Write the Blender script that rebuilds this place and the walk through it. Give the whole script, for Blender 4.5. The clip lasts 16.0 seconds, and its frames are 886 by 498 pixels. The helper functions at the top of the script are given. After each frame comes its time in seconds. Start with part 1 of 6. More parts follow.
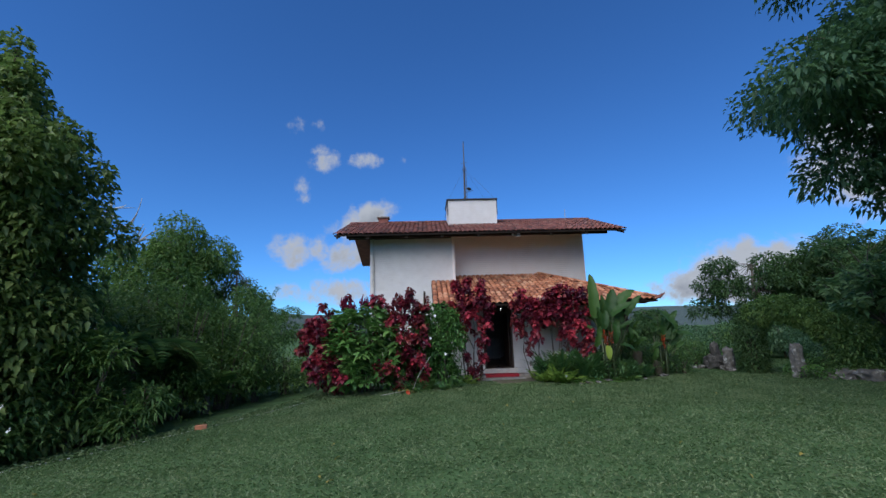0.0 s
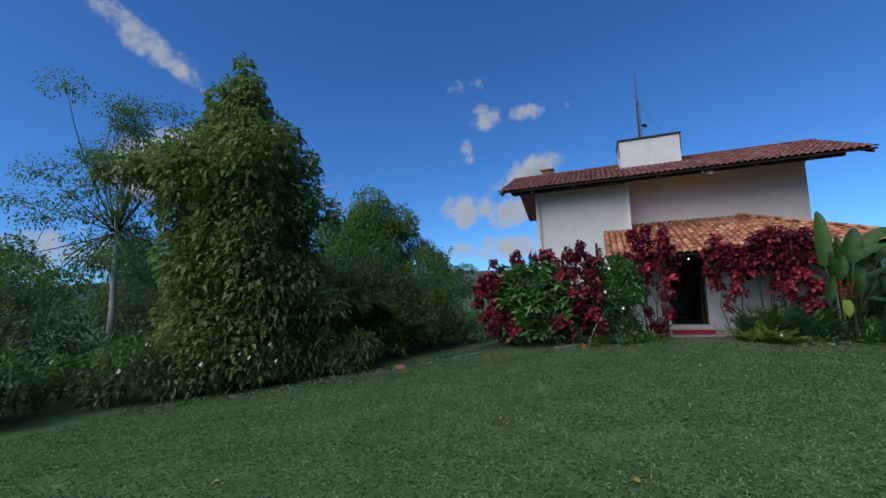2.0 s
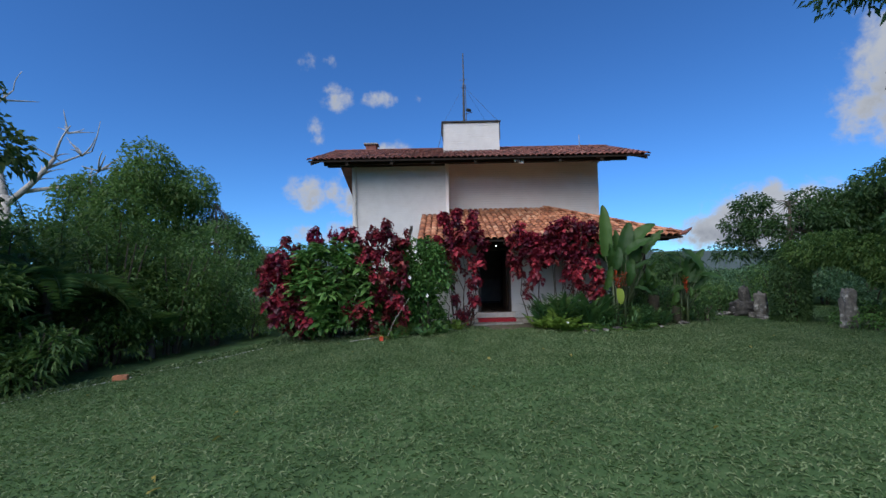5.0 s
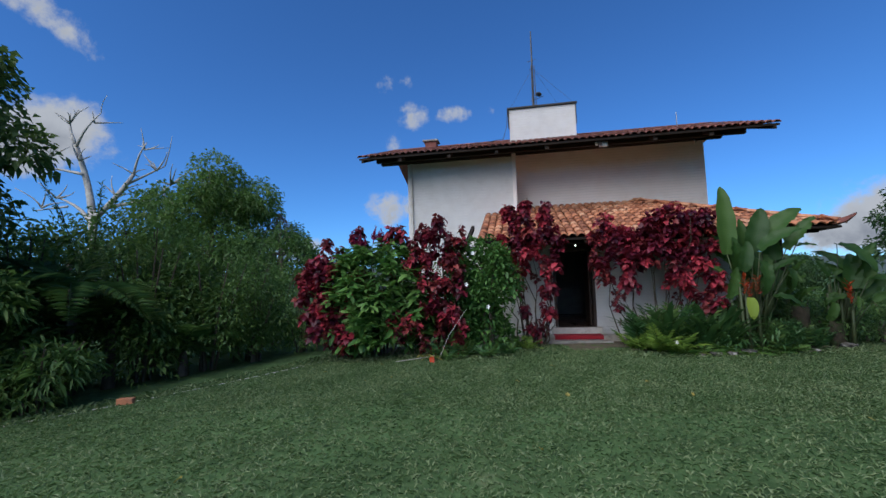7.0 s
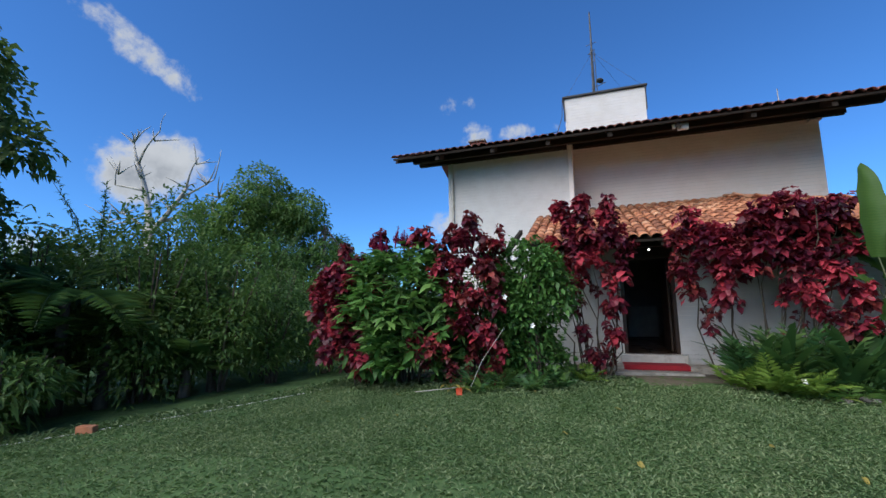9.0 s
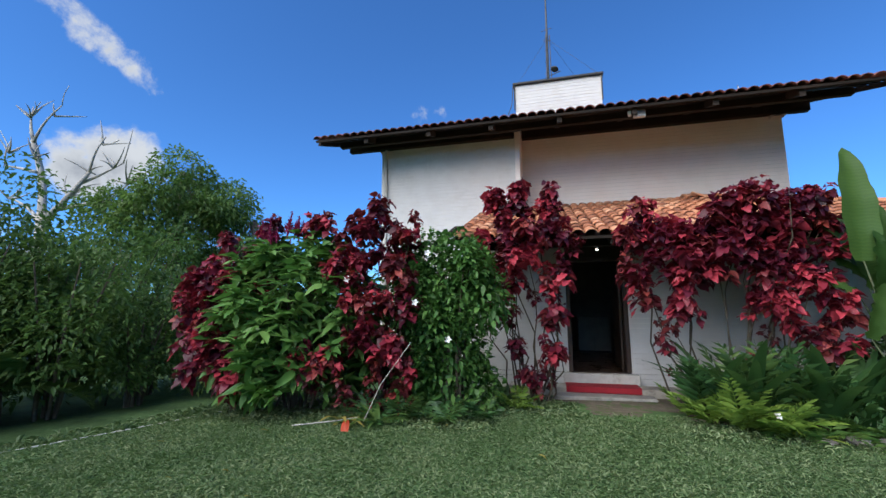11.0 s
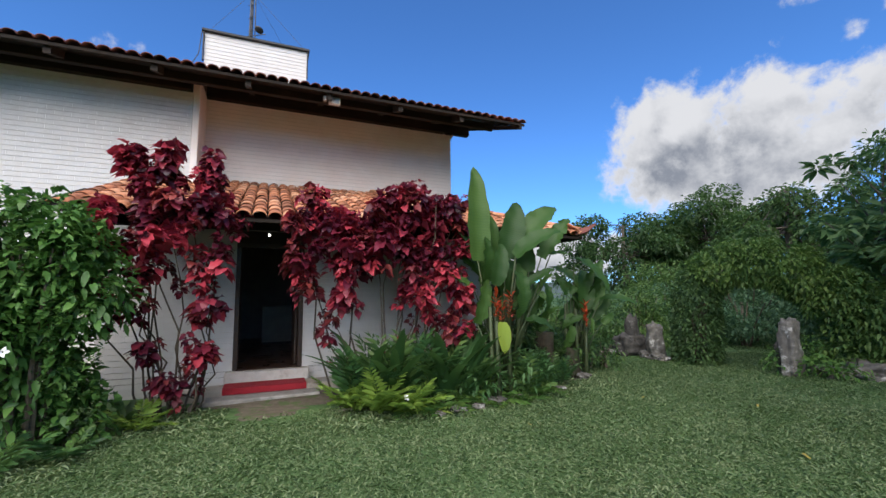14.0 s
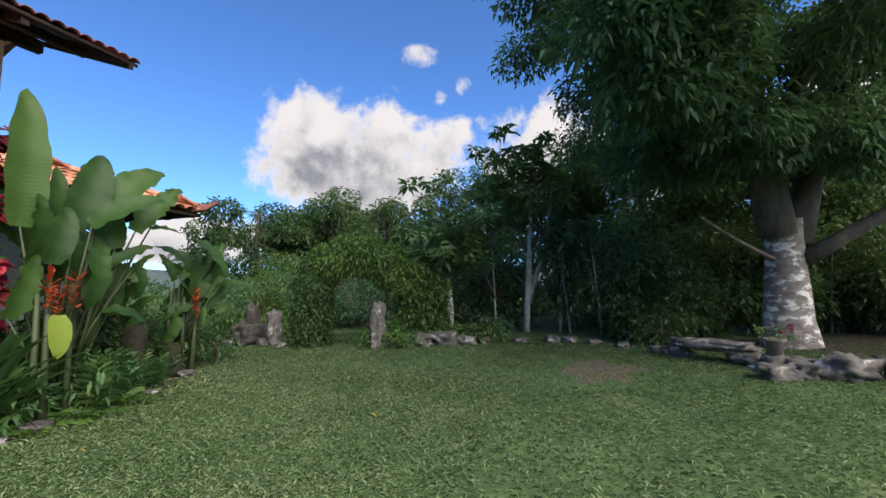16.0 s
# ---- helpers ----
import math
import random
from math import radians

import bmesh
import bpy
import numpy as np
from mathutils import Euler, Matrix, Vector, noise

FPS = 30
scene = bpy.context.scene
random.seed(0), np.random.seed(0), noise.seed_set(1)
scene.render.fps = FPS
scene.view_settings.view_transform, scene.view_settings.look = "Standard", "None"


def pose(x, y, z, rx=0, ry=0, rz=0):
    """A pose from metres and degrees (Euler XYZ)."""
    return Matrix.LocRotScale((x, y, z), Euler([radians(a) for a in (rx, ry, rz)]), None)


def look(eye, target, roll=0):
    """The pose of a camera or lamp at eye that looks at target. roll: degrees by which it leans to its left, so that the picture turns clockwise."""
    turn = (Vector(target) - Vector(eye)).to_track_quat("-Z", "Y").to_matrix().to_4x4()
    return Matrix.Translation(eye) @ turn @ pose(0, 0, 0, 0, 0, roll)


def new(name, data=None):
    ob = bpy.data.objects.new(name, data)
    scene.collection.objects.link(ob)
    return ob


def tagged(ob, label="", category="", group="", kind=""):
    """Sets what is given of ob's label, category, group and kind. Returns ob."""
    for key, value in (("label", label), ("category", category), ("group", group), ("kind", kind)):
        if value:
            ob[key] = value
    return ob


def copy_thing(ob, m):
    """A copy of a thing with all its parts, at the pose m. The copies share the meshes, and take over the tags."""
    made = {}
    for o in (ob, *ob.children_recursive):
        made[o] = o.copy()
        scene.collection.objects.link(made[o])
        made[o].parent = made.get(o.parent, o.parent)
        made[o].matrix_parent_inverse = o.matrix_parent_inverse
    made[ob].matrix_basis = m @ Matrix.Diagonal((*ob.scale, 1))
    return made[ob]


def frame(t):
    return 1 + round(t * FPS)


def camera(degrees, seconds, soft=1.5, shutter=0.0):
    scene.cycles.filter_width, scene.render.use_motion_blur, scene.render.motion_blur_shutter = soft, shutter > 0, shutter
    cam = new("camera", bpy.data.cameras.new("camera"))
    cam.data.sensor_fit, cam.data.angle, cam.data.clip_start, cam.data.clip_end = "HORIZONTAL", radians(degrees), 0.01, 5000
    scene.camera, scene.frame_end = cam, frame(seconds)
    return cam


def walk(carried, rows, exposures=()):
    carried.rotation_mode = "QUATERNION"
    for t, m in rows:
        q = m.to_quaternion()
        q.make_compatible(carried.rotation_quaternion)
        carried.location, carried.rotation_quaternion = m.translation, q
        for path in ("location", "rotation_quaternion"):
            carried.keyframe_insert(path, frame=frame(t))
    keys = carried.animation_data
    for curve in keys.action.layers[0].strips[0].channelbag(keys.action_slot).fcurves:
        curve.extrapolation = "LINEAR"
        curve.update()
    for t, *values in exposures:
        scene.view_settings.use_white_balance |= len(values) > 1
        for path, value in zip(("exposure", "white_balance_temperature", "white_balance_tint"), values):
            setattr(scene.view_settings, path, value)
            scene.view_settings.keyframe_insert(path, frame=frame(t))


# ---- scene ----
cam = camera(93.1, 16.0)
PATH = [
    (0, (-0.152, -0.829, 1.54), (-0.065, 1.134, 1.909), -1.8),
    (0.5, (-0.078, -0.792, 1.516), (-0.239, 1.174, 1.846), -1.9),
    (1, (0.013, -0.731, 1.522), (-0.338, 1.219, 1.793), -2.2),
    (1.5, (-0.018, -0.781, 1.512), (-0.545, 1.136, 1.732), -2.3),
    (2, (-0.104, -0.857, 1.545), (-0.801, 1.008, 1.732), -2.5),
    (2.5, (-0.084, -0.753, 1.538), (-0.727, 1.135, 1.683), -2.4),
    (3, (0.042, -0.493, 1.532), (-0.263, 1.481, 1.638), -2.4),
    (3.5, (0.171, -0.178, 1.535), (0.237, 1.818, 1.63), -1.9),
    (6, (1.029, 2.21, 1.325), (0.907, 4.203, 1.441), -0.9),
    (6.5, (1.042, 2.669, 1.313), (0.811, 4.651, 1.446), -1.3),
    (7, (1.039, 3.15, 1.278), (0.688, 5.112, 1.444), -1.7),
    (7.5, (1.075, 3.597, 1.248), (0.59, 5.527, 1.447), -1.7),
    (8, (1.121, 4.025, 1.208), (0.488, 5.909, 1.433), -1.4),
    (10.5, (1.558, 6.204, 1.137), (0.933, 8.081, 1.43), -0.5),
    (11, (1.669, 6.608, 1.135), (1.179, 8.525, 1.429), -0.1),
    (11.5, (1.79, 6.893, 1.139), (1.452, 8.843, 1.429), -0.0),
    (12, (1.953, 7.134, 1.155), (1.773, 9.105, 1.439), -0.0),
    (12.5, (2.114, 7.233, 1.145), (2.126, 9.214, 1.426), -0.3),
    (13, (2.192, 7.243, 1.177), (2.441, 9.21, 1.441), -0.6),
    (13.5, (2.29, 7.196, 1.199), (2.789, 9.117, 1.446), -0.8),
    (14, (2.407, 7.146, 1.221), (3.177, 8.979, 1.439), -0.6),
    (14.5, (2.493, 7.115, 1.215), (3.574, 8.787, 1.41), -0.3),
    (15, (2.619, 7.083, 1.196), (4.007, 8.51, 1.383), -0.1),
    (15.5, (2.747, 7.142, 1.199), (4.411, 8.238, 1.372), 0.1),
    (16, (2.831, 7.226, 1.153), (4.7, 7.921, 1.317), -0.0),
]
walk(cam, [(t, look(eye, target, roll)) for t, eye, target, roll in PATH], [(0, -0.04, 5950, 10), (2, -0.24, 6000, 10), (3.5, 0.02, 6150, 10), (6.5, -0.06, 6050, 10), (8, 0.12, 6200, 8), (11, 0.54, 6300, 8), (13.5, 0.62, 6500, 10), (15, 0.74, 6950, 12), (16, 0.82, 7150, 14)])

# ---- light ----
SUN_AZ, SUN_EL = 210.0, 46.0      # degrees clockwise from +y, and above the horizon
sun = new("sun", bpy.data.lights.new("sun", "SUN"))
sun.data.energy, sun.data.angle, sun.data.color = 3.9, radians(70), (1.0, 0.94, 0.85)
_az, _el = radians(SUN_AZ), radians(SUN_EL)
SUN_DIR = Vector((math.sin(_az) * math.cos(_el), math.cos(_az) * math.cos(_el), math.sin(_el)))
sun.matrix_world = look((0, 0, 60), Vector((0, 0, 60)) - SUN_DIR)


def direction(az, el):
    a, e = radians(az), radians(el)
    return (math.sin(a) * math.cos(e), math.cos(a) * math.cos(e), math.sin(e))


world = bpy.data.worlds.new("sky")
scene.world = world
world.use_nodes = True


class Nodes:
    """Short-hand for building a node tree."""

    def __init__(self, tree):
        self.tree = tree
        tree.nodes.clear()

    def add(self, kind, **inputs):
        n = self.tree.nodes.new(kind)
        for key, value in inputs.items():
            sock = n.inputs[int(key[1:])] if key[0] == "i" and key[1:].isdigit() else n.inputs[key.replace("_", " ")]
            self.put(sock, value)
        return n

    def put(self, sock, value):
        if isinstance(value, bpy.types.NodeSocket):
            self.tree.links.new(value, sock)
        else:
            sock.default_value = value

    def math(self, op, a, b=0.0, clamp=False):
        n = self.add("ShaderNodeMath", i0=a, i1=b)
        n.operation, n.use_clamp = op, clamp
        return n.outputs[0]

    def vec(self, op, a, b=None):
        n = self.add("ShaderNodeVectorMath", i0=a)
        n.operation = op
        if b is not None:
            self.put(n.inputs[1], b)
        return n.outputs["Value"] if op in ("DOT_PRODUCT", "DISTANCE", "LENGTH") else n.outputs[0]

    def noise(self, vector, scale, detail=4.0, rough=0.55, distort=0.0):
        return self.add("ShaderNodeTexNoise", Vector=vector, Scale=scale, Detail=detail, Roughness=rough, Distortion=distort)

    def mapped(self, value, a, b, c=0.0, d=1.0, smooth=False):
        n = self.add("ShaderNodeMapRange", i0=value, i1=a, i2=b, i3=c, i4=d)
        n.interpolation_type = "SMOOTHSTEP" if smooth else "LINEAR"
        return n.outputs[0]

    def mix(self, fac, a, b, blend="MIX"):
        n = self.tree.nodes.new("ShaderNodeMix")
        n.data_type, n.blend_type = "RGBA", blend
        self.put(n.inputs[0], fac), self.put(n.inputs[6], a), self.put(n.inputs[7], b)
        return n.outputs[2]

    def ramp(self, fac, stops):
        n = self.add("ShaderNodeValToRGB", Fac=fac)
        el = n.color_ramp.elements
        while len(el) < len(stops):
            el.new(0.5)
        for e, (p, c) in zip(el, stops):
            e.position, e.color = p, (*c, 1)
        return n.outputs[0]


# clouds: azimuth, elevation, half-width, half-height (degrees), amount, tilt
CLOUDS = [
    (57, 15.5, 12.5, 8.5, 1.25), (51.5, 19.5, 5, 5, 1.1), (60, 20.5, 5, 4.8, 1.1), (69, 17, 6, 5.5, 1.1), (84, 17, 10, 7.5, 1.1), (41, 6.0, 10, 3.6, 0.9),
    (36, 3.8, 11, 2.6, 0.95), (66.1, 29.0, 2.6, 2.0, 0.63), (72.7, 26.1, 1.9, 1.7, 0.70), (68.9, 24.5, 1.6, 1.6, 0.58), (63.5, 25.5, 2.2, 1.2, 0.55), (74.4, 23.7, 1.3, 1.1, 0.55), (120, 14, 26, 9, 1.0), (102, 10, 12, 6, 0.9),
]
CLOUDS += [
    (-14.5, 10.4, 6.0, 3.4, 0.95), (-8.6, 14.9, 7.2, 2.3, 0.98, 27), (-14.2, 22.3, 2.7, 2.4, 0.86), (-8.2, 22.4, 2.8, 1.4, 0.80), (-3.0, 22.7, 1.2, 1.0, 0.66), (-16.6, 18.9, 1.9, 3.6, 0.76),
    (-17.4, 26.2, 1.8, 2.0, 0.68), (-14.8, 26.6, 1.5, 1.9, 0.66), (-13, 4.9, 9, 2.3, 0.88), (-29, 4.8, 9, 2.0, 0.82),
]
CLOUDS += [
    (-54, 15.8, 6.0, 4.6, 1.0), (-56.5, 27.6, 8.0, 2.0, 0.80, -28), (-70, 5, 16, 3, 0.9), (180, 20, 40, 12, 1.0), (-120, 14, 30, 9, 1.0),
]
N = Nodes(world.node_tree)
coord = N.add("ShaderNodeTexCoord").outputs["Generated"]
sky = N.add("ShaderNodeTexSky")
sky.sky_type, sky.sun_disc, sky.sun_elevation, sky.sun_rotation = "NISHITA", False, _el, _az
sky.altitude, sky.air_density, sky.dust_density, sky.ozone_density = 1300, 1.0, 0.3, 2.5
fbm = N.noise(coord, 9.0, 7.0, 0.58, 0.25).outputs[0]
fine = N.noise(coord, 30.0, 6.0, 0.62).outputs[0]
total = None
sum0, sum1 = 0.001, 0.0
for az, el, w, h, amount, *tilt in CLOUDS:
    d = Vector(direction(az, el))
    right = Vector((d.y, -d.x, 0)).normalized()
    up = right.cross(d)
    if tilt:
        c, k = math.cos(radians(tilt[0])), math.sin(radians(tilt[0]))
        right, up = right * c + up * k, up * c - right * k
    x = N.math("MULTIPLY", N.vec("DOT_PRODUCT", coord, tuple(right)), 1 / math.sin(radians(w)))
    y = N.math("MULTIPLY", N.vec("DOT_PRODUCT", coord, tuple(up)), 1 / math.sin(radians(h)))
    r2 = N.math("ADD", N.math("MULTIPLY", x, x), N.math("MULTIPLY", y, y))
    front = N.math("GREATER_THAN", N.vec("DOT_PRODUCT", coord, tuple(d)), 0.3)
    bump = N.math("MULTIPLY", N.math("MULTIPLY", N.math("SUBTRACT", 1.0, N.math("MULTIPLY", r2, 0.5), True), amount), front)
    sum0, sum1 = N.math("ADD", sum0, bump), N.math("ADD", sum1, N.math("MULTIPLY", bump, y))
    total = bump if total is None else N.math("MAXIMUM", total, bump)
dens = N.math("ADD", N.math("MULTIPLY", total, 0.62), N.math("MULTIPLY", N.math("SUBTRACT", fbm, 0.5), 0.95))
dens = N.math("ADD", dens, N.math("MULTIPLY", N.math("SUBTRACT", fine, 0.5), 0.40))
mask = N.mapped(dens, 0.33, 0.58, 0, 1, True)
# thick parts turn grey towards their bases, edges stay bright
shade = N.noise(N.vec("ADD", coord, (0.05, 0.03, 0.035)), 9.0, 5.0, 0.5, 0.25).outputs[0]
height = N.math("ADD", N.math("DIVIDE", sum1, sum0), N.math("MULTIPLY", N.math("SUBTRACT", fbm, shade), 3.0))
grey = N.mapped(height, -0.45, 0.65, 1, 0, True)
thick = N.math("MULTIPLY", N.mapped(dens, 0.50, 0.80), grey)
cloud = N.mix(thick, (4.5, 4.65, 4.95, 1), (1.6, 1.8, 2.2, 1))
blue = N.mix(1.0, sky.outputs[0], (0.50, 0.93, 1.42, 1), "MULTIPLY")
colour = N.mix(mask, blue, cloud)
bg = N.add("ShaderNodeBackground", Color=colour, Strength=0.106)
N.tree.links.new(bg.outputs[0], N.add("ShaderNodeOutputWorld").inputs[0])


# ---- materials ----
def surface(name, stops, scale=4.0, rough=0.8, bump=0.3, bump_scale=None, big=0.6, island=0.0, obj=0.0, metal=0.0, stain=None, spec=0.5, stretch=(1, 1, 1)):
    """A solid material: colours along a fine noise, darker and lighter at a larger scale, with relief; island and obj vary it piece by piece."""
    m = bpy.data.materials.new(name)
    m.use_nodes = True
    n = Nodes(m.node_tree)
    p = n.add("ShaderNodeTexCoord").outputs["Object"]
    if obj:
        p = n.vec("ADD", p, n.vec("SCALE", n.add("ShaderNodeObjectInfo").outputs["Location"]))
    p = n.vec("MULTIPLY", p, stretch)
    f = n.noise(p, scale, 6.0, 0.65).outputs[0]
    if island:
        f = n.math("ADD", f, n.math("MULTIPLY", n.math("SUBTRACT", n.add("ShaderNodeNewGeometry").outputs["Random Per Island"], 0.5), island))
    if obj:
        f = n.math("ADD", f, n.math("MULTIPLY", n.math("SUBTRACT", n.add("ShaderNodeObjectInfo").outputs["Random"], 0.5), obj))
    col = n.ramp(f, stops)
    large = n.noise(p, scale * 0.13, 3.0).outputs[0]
    v = n.mapped(large, 0.3, 0.7, 1 - 0.35 * big, 1 + 0.2 * big)
    col = n.mix(1.0, col, n.add("ShaderNodeCombineColor", Red=v, Green=v, Blue=v).outputs[0], "MULTIPLY")
    if stain:
        tint, low, high, size = stain
        s = n.mapped(n.noise(p, size, 6.0, 0.7).outputs[0], low, high, 0, 1, True)
        col = n.mix(s, col, (*tint, 1))
    bp = n.add("ShaderNodeBump", Strength=bump, Distance=0.01, Height=n.noise(p, bump_scale or scale * 3, 5.0, 0.6).outputs[0])
    b = n.add("ShaderNodeBsdfPrincipled", Base_Color=col, Roughness=n.mapped(f, 0.3, 0.7, rough - 0.08, min(1, rough + 0.08)), Metallic=metal, Normal=bp.outputs[0])
    b.inputs["Specular IOR Level"].default_value = spec
    n.tree.links.new(b.outputs[0], n.add("ShaderNodeOutputMaterial").inputs[0])
    return m


def leaf(name, dark, mid, light, rough=0.45, through_light=0.3, patch=0.5, obj=0.25, glow=(0.20, 0.40, 0.08), ribs=0.0):
    """Foliage: each leaf its own tone, with patches over the plant, some light through the blade."""
    m = bpy.data.materials.new(name)
    m.use_nodes = True
    n = Nodes(m.node_tree)
    p = n.add("ShaderNodeTexCoord").outputs["Object"]
    info = n.add("ShaderNodeObjectInfo")
    isl = n.add("ShaderNodeNewGeometry").outputs["Random Per Island"]
    f = n.math("ADD", n.math("MULTIPLY", isl, 0.6), n.math("MULTIPLY", n.noise(p, 1.3, 3.0).outputs[0], patch))
    f = n.math("ADD", f, n.math("MULTIPLY", n.math("SUBTRACT", info.outputs["Random"], 0.5), obj))
    col = n.ramp(n.math("SUBTRACT", f, 0.05), [(0.1, dark), (0.5, mid), (0.95, light)])
    veins = n.noise(p, 45.0, 3.0).outputs[0]
    if ribs:
        w = n.add("ShaderNodeTexWave", Vector=p, Scale=ribs, Distortion=6.0, Detail=2.0)
        w.bands_direction = "Y"
        veins = n.math("ADD", n.math("MULTIPLY", veins, 0.5), n.math("MULTIPLY", w.outputs[1], 0.5))
        col = n.mix(n.mapped(veins, 0.3, 0.8, 0, 0.16), col, (0.16, 0.24, 0.06, 1))
    bp = n.add("ShaderNodeBump", Strength=0.3 if ribs else 0.25, Distance=0.006, Height=veins)
    b = n.add("ShaderNodeBsdfPrincipled", Base_Color=col, Roughness=n.mapped(veins, 0.3, 0.7, rough - 0.08, rough + 0.1), Normal=bp.outputs[0])
    b.inputs["Specular IOR Level"].default_value = 0.3
    t = n.add("ShaderNodeBsdfTranslucent", Color=n.mix(0.3, col, (*glow, 1)))
    mixed = n.add("ShaderNodeMixShader", Fac=through_light, i1=b.outputs[0], i2=t.outputs[0])
    n.tree.links.new(mixed.outputs[0], n.add("ShaderNodeOutputMaterial").inputs[0])
    return m


M_LAWN = surface("lawn", [(0.25, (0.036, 0.072, 0.025)), (0.5, (0.070, 0.126, 0.046)), (0.75, (0.115, 0.170, 0.070))], 14, 0.95, 0.8, 60, 0.9, stain=((0.15, 0.17, 0.09), 0.60, 0.75, 0.9), spec=0.1)
M_GRASS = leaf("grass_blade", (0.042, 0.084, 0.028), (0.095, 0.164, 0.060), (0.25, 0.31, 0.16), 0.6, 0.25, 0.7)
M_SOIL = surface("bare_soil", [(0.3, (0.085, 0.070, 0.050)), (0.6, (0.15, 0.125, 0.095)), (0.8, (0.21, 0.18, 0.14))], 8, 0.95, 0.8, spec=0.1, stain=((0.08, 0.11, 0.045), 0.5, 0.62, 5.0))
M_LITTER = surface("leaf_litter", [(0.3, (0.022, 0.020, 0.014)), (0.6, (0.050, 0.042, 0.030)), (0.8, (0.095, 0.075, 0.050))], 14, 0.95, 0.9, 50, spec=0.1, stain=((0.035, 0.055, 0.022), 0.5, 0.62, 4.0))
M_BRICK = surface("white_painted_brick", [(0.25, (0.64, 0.61, 0.58)), (0.5, (0.70, 0.675, 0.65)), (0.8, (0.75, 0.73, 0.71))], 3.0, 0.62, 0.3, 40, 0.22, island=0.10, stain=((0.60, 0.54, 0.48), 0.66, 0.90, 0.8))
M_BRICK_OBJ = surface("white_painted_brick_piece", [(0.25, (0.64, 0.61, 0.58)), (0.5, (0.70, 0.675, 0.65)), (0.8, (0.75, 0.73, 0.71))], 3.0, 0.62, 0.3, 40, 0.22, obj=0.10, stain=((0.60, 0.54, 0.48), 0.66, 0.90, 0.8))
M_MORTAR = surface("painted_mortar", [(0.3, (0.66, 0.62, 0.58)), (0.7, (0.77, 0.74, 0.70))], 10, 0.8, 0.4)
M_CREAM = surface("cream_brick_paint", [(0.25, (0.82, 0.73, 0.67)), (0.5, (0.86, 0.78, 0.73)), (0.8, (0.88, 0.83, 0.79))], 3.0, 0.62, 0.3, 40, 0.2, island=0.10, stain=((0.64, 0.54, 0.46), 0.64, 0.90, 0.8))
TERRA = [(0.2, (0.20, 0.075, 0.040)), (0.45, (0.44, 0.165, 0.080)), (0.65, (0.55, 0.24, 0.125)), (0.85, (0.58, 0.34, 0.21))]
M_TILE = surface("clay_tile", TERRA, 5.0, 0.85, 0.4, 50, 0.6, obj=0.55, stain=((0.10, 0.085, 0.07), 0.58, 0.78, 4.0))
M_TILES = surface("clay_tile_rows", TERRA, 5.0, 0.85, 0.4, 50, 0.6, island=0.55, stain=((0.10, 0.085, 0.07), 0.58, 0.78, 4.0))
OLD = [(0.2, (0.07, 0.036, 0.032)), (0.45, (0.19, 0.066, 0.052)), (0.65, (0.26, 0.098, 0.076)), (0.85, (0.27, 0.155, 0.125))]
M_OLD_TILE = surface("weathered_tile", OLD, 5.0, 0.9, 0.4, 50, 0.6, obj=0.5, stain=((0.06, 0.055, 0.05), 0.52, 0.74, 4.0))
M_OLD_TILES = surface("weathered_tile_rows", OLD, 5.0, 0.9, 0.4, 50, 0.6, island=0.5, stain=((0.06, 0.055, 0.05), 0.52, 0.74, 4.0))
M_WOOD = surface("dark_stained_timber", [(0.3, (0.012, 0.009, 0.007)), (0.6, (0.028, 0.020, 0.015)), (0.8, (0.060, 0.042, 0.032))], 6, 0.8, 0.4, 30, 0.6, stretch=(0.3, 1, 1), spec=0.25)
M_BEAM = surface("weathered_timber", [(0.3, (0.018, 0.014, 0.011)), (0.6, (0.042, 0.032, 0.026)), (0.8, (0.085, 0.066, 0.054))], 6, 0.85, 0.4, 30, 0.6, stretch=(0.3, 1, 1), spec=0.25)
M_FRAME = surface("brown_door_frame", [(0.3, (0.030, 0.016, 0.010)), (0.7, (0.070, 0.038, 0.024))], 5, 0.5, 0.3, 40)
M_DARKIN = surface("interior_plaster", [(0.3, (0.30, 0.28, 0.25)), (0.7, (0.42, 0.40, 0.36))], 4, 0.85, 0.2)
M_INFLOOR = surface("polished_dark_floor", [(0.3, (0.05, 0.028, 0.02)), (0.7, (0.10, 0.055, 0.038))], 3, 0.3, 0.1)
M_CONC = surface("worn_concrete", [(0.3, (0.20, 0.185, 0.165)), (0.6, (0.32, 0.30, 0.27)), (0.8, (0.42, 0.40, 0.37))], 7, 0.9, 0.5, 40, stain=((0.10, 0.10, 0.075), 0.52, 0.72, 3))
M_SILL = surface("painted_sill", [(0.3, (0.52, 0.48, 0.43)), (0.7, (0.68, 0.65, 0.60))], 6, 0.7, 0.3, 40, stain=((0.28, 0.23, 0.18), 0.55, 0.75, 4))
M_PLINTH = surface("dirty_plinth", [(0.3, (0.30, 0.265, 0.22)), (0.7, (0.46, 0.42, 0.36))], 6, 0.85, 0.4, 40, stain=((0.16, 0.13, 0.10), 0.48, 0.70, 3))
M_RED = surface("red_mat_fibre", [(0.3, (0.24, 0.010, 0.018)), (0.7, (0.38, 0.018, 0.030))], 60, 0.95, 0.8, 200, 0.3)
M_METAL = surface("galvanised_metal", [(0.3, (0.22, 0.22, 0.22)), (0.7, (0.42, 0.42, 0.42))], 12, 0.5, 0.2, metal=0.7)
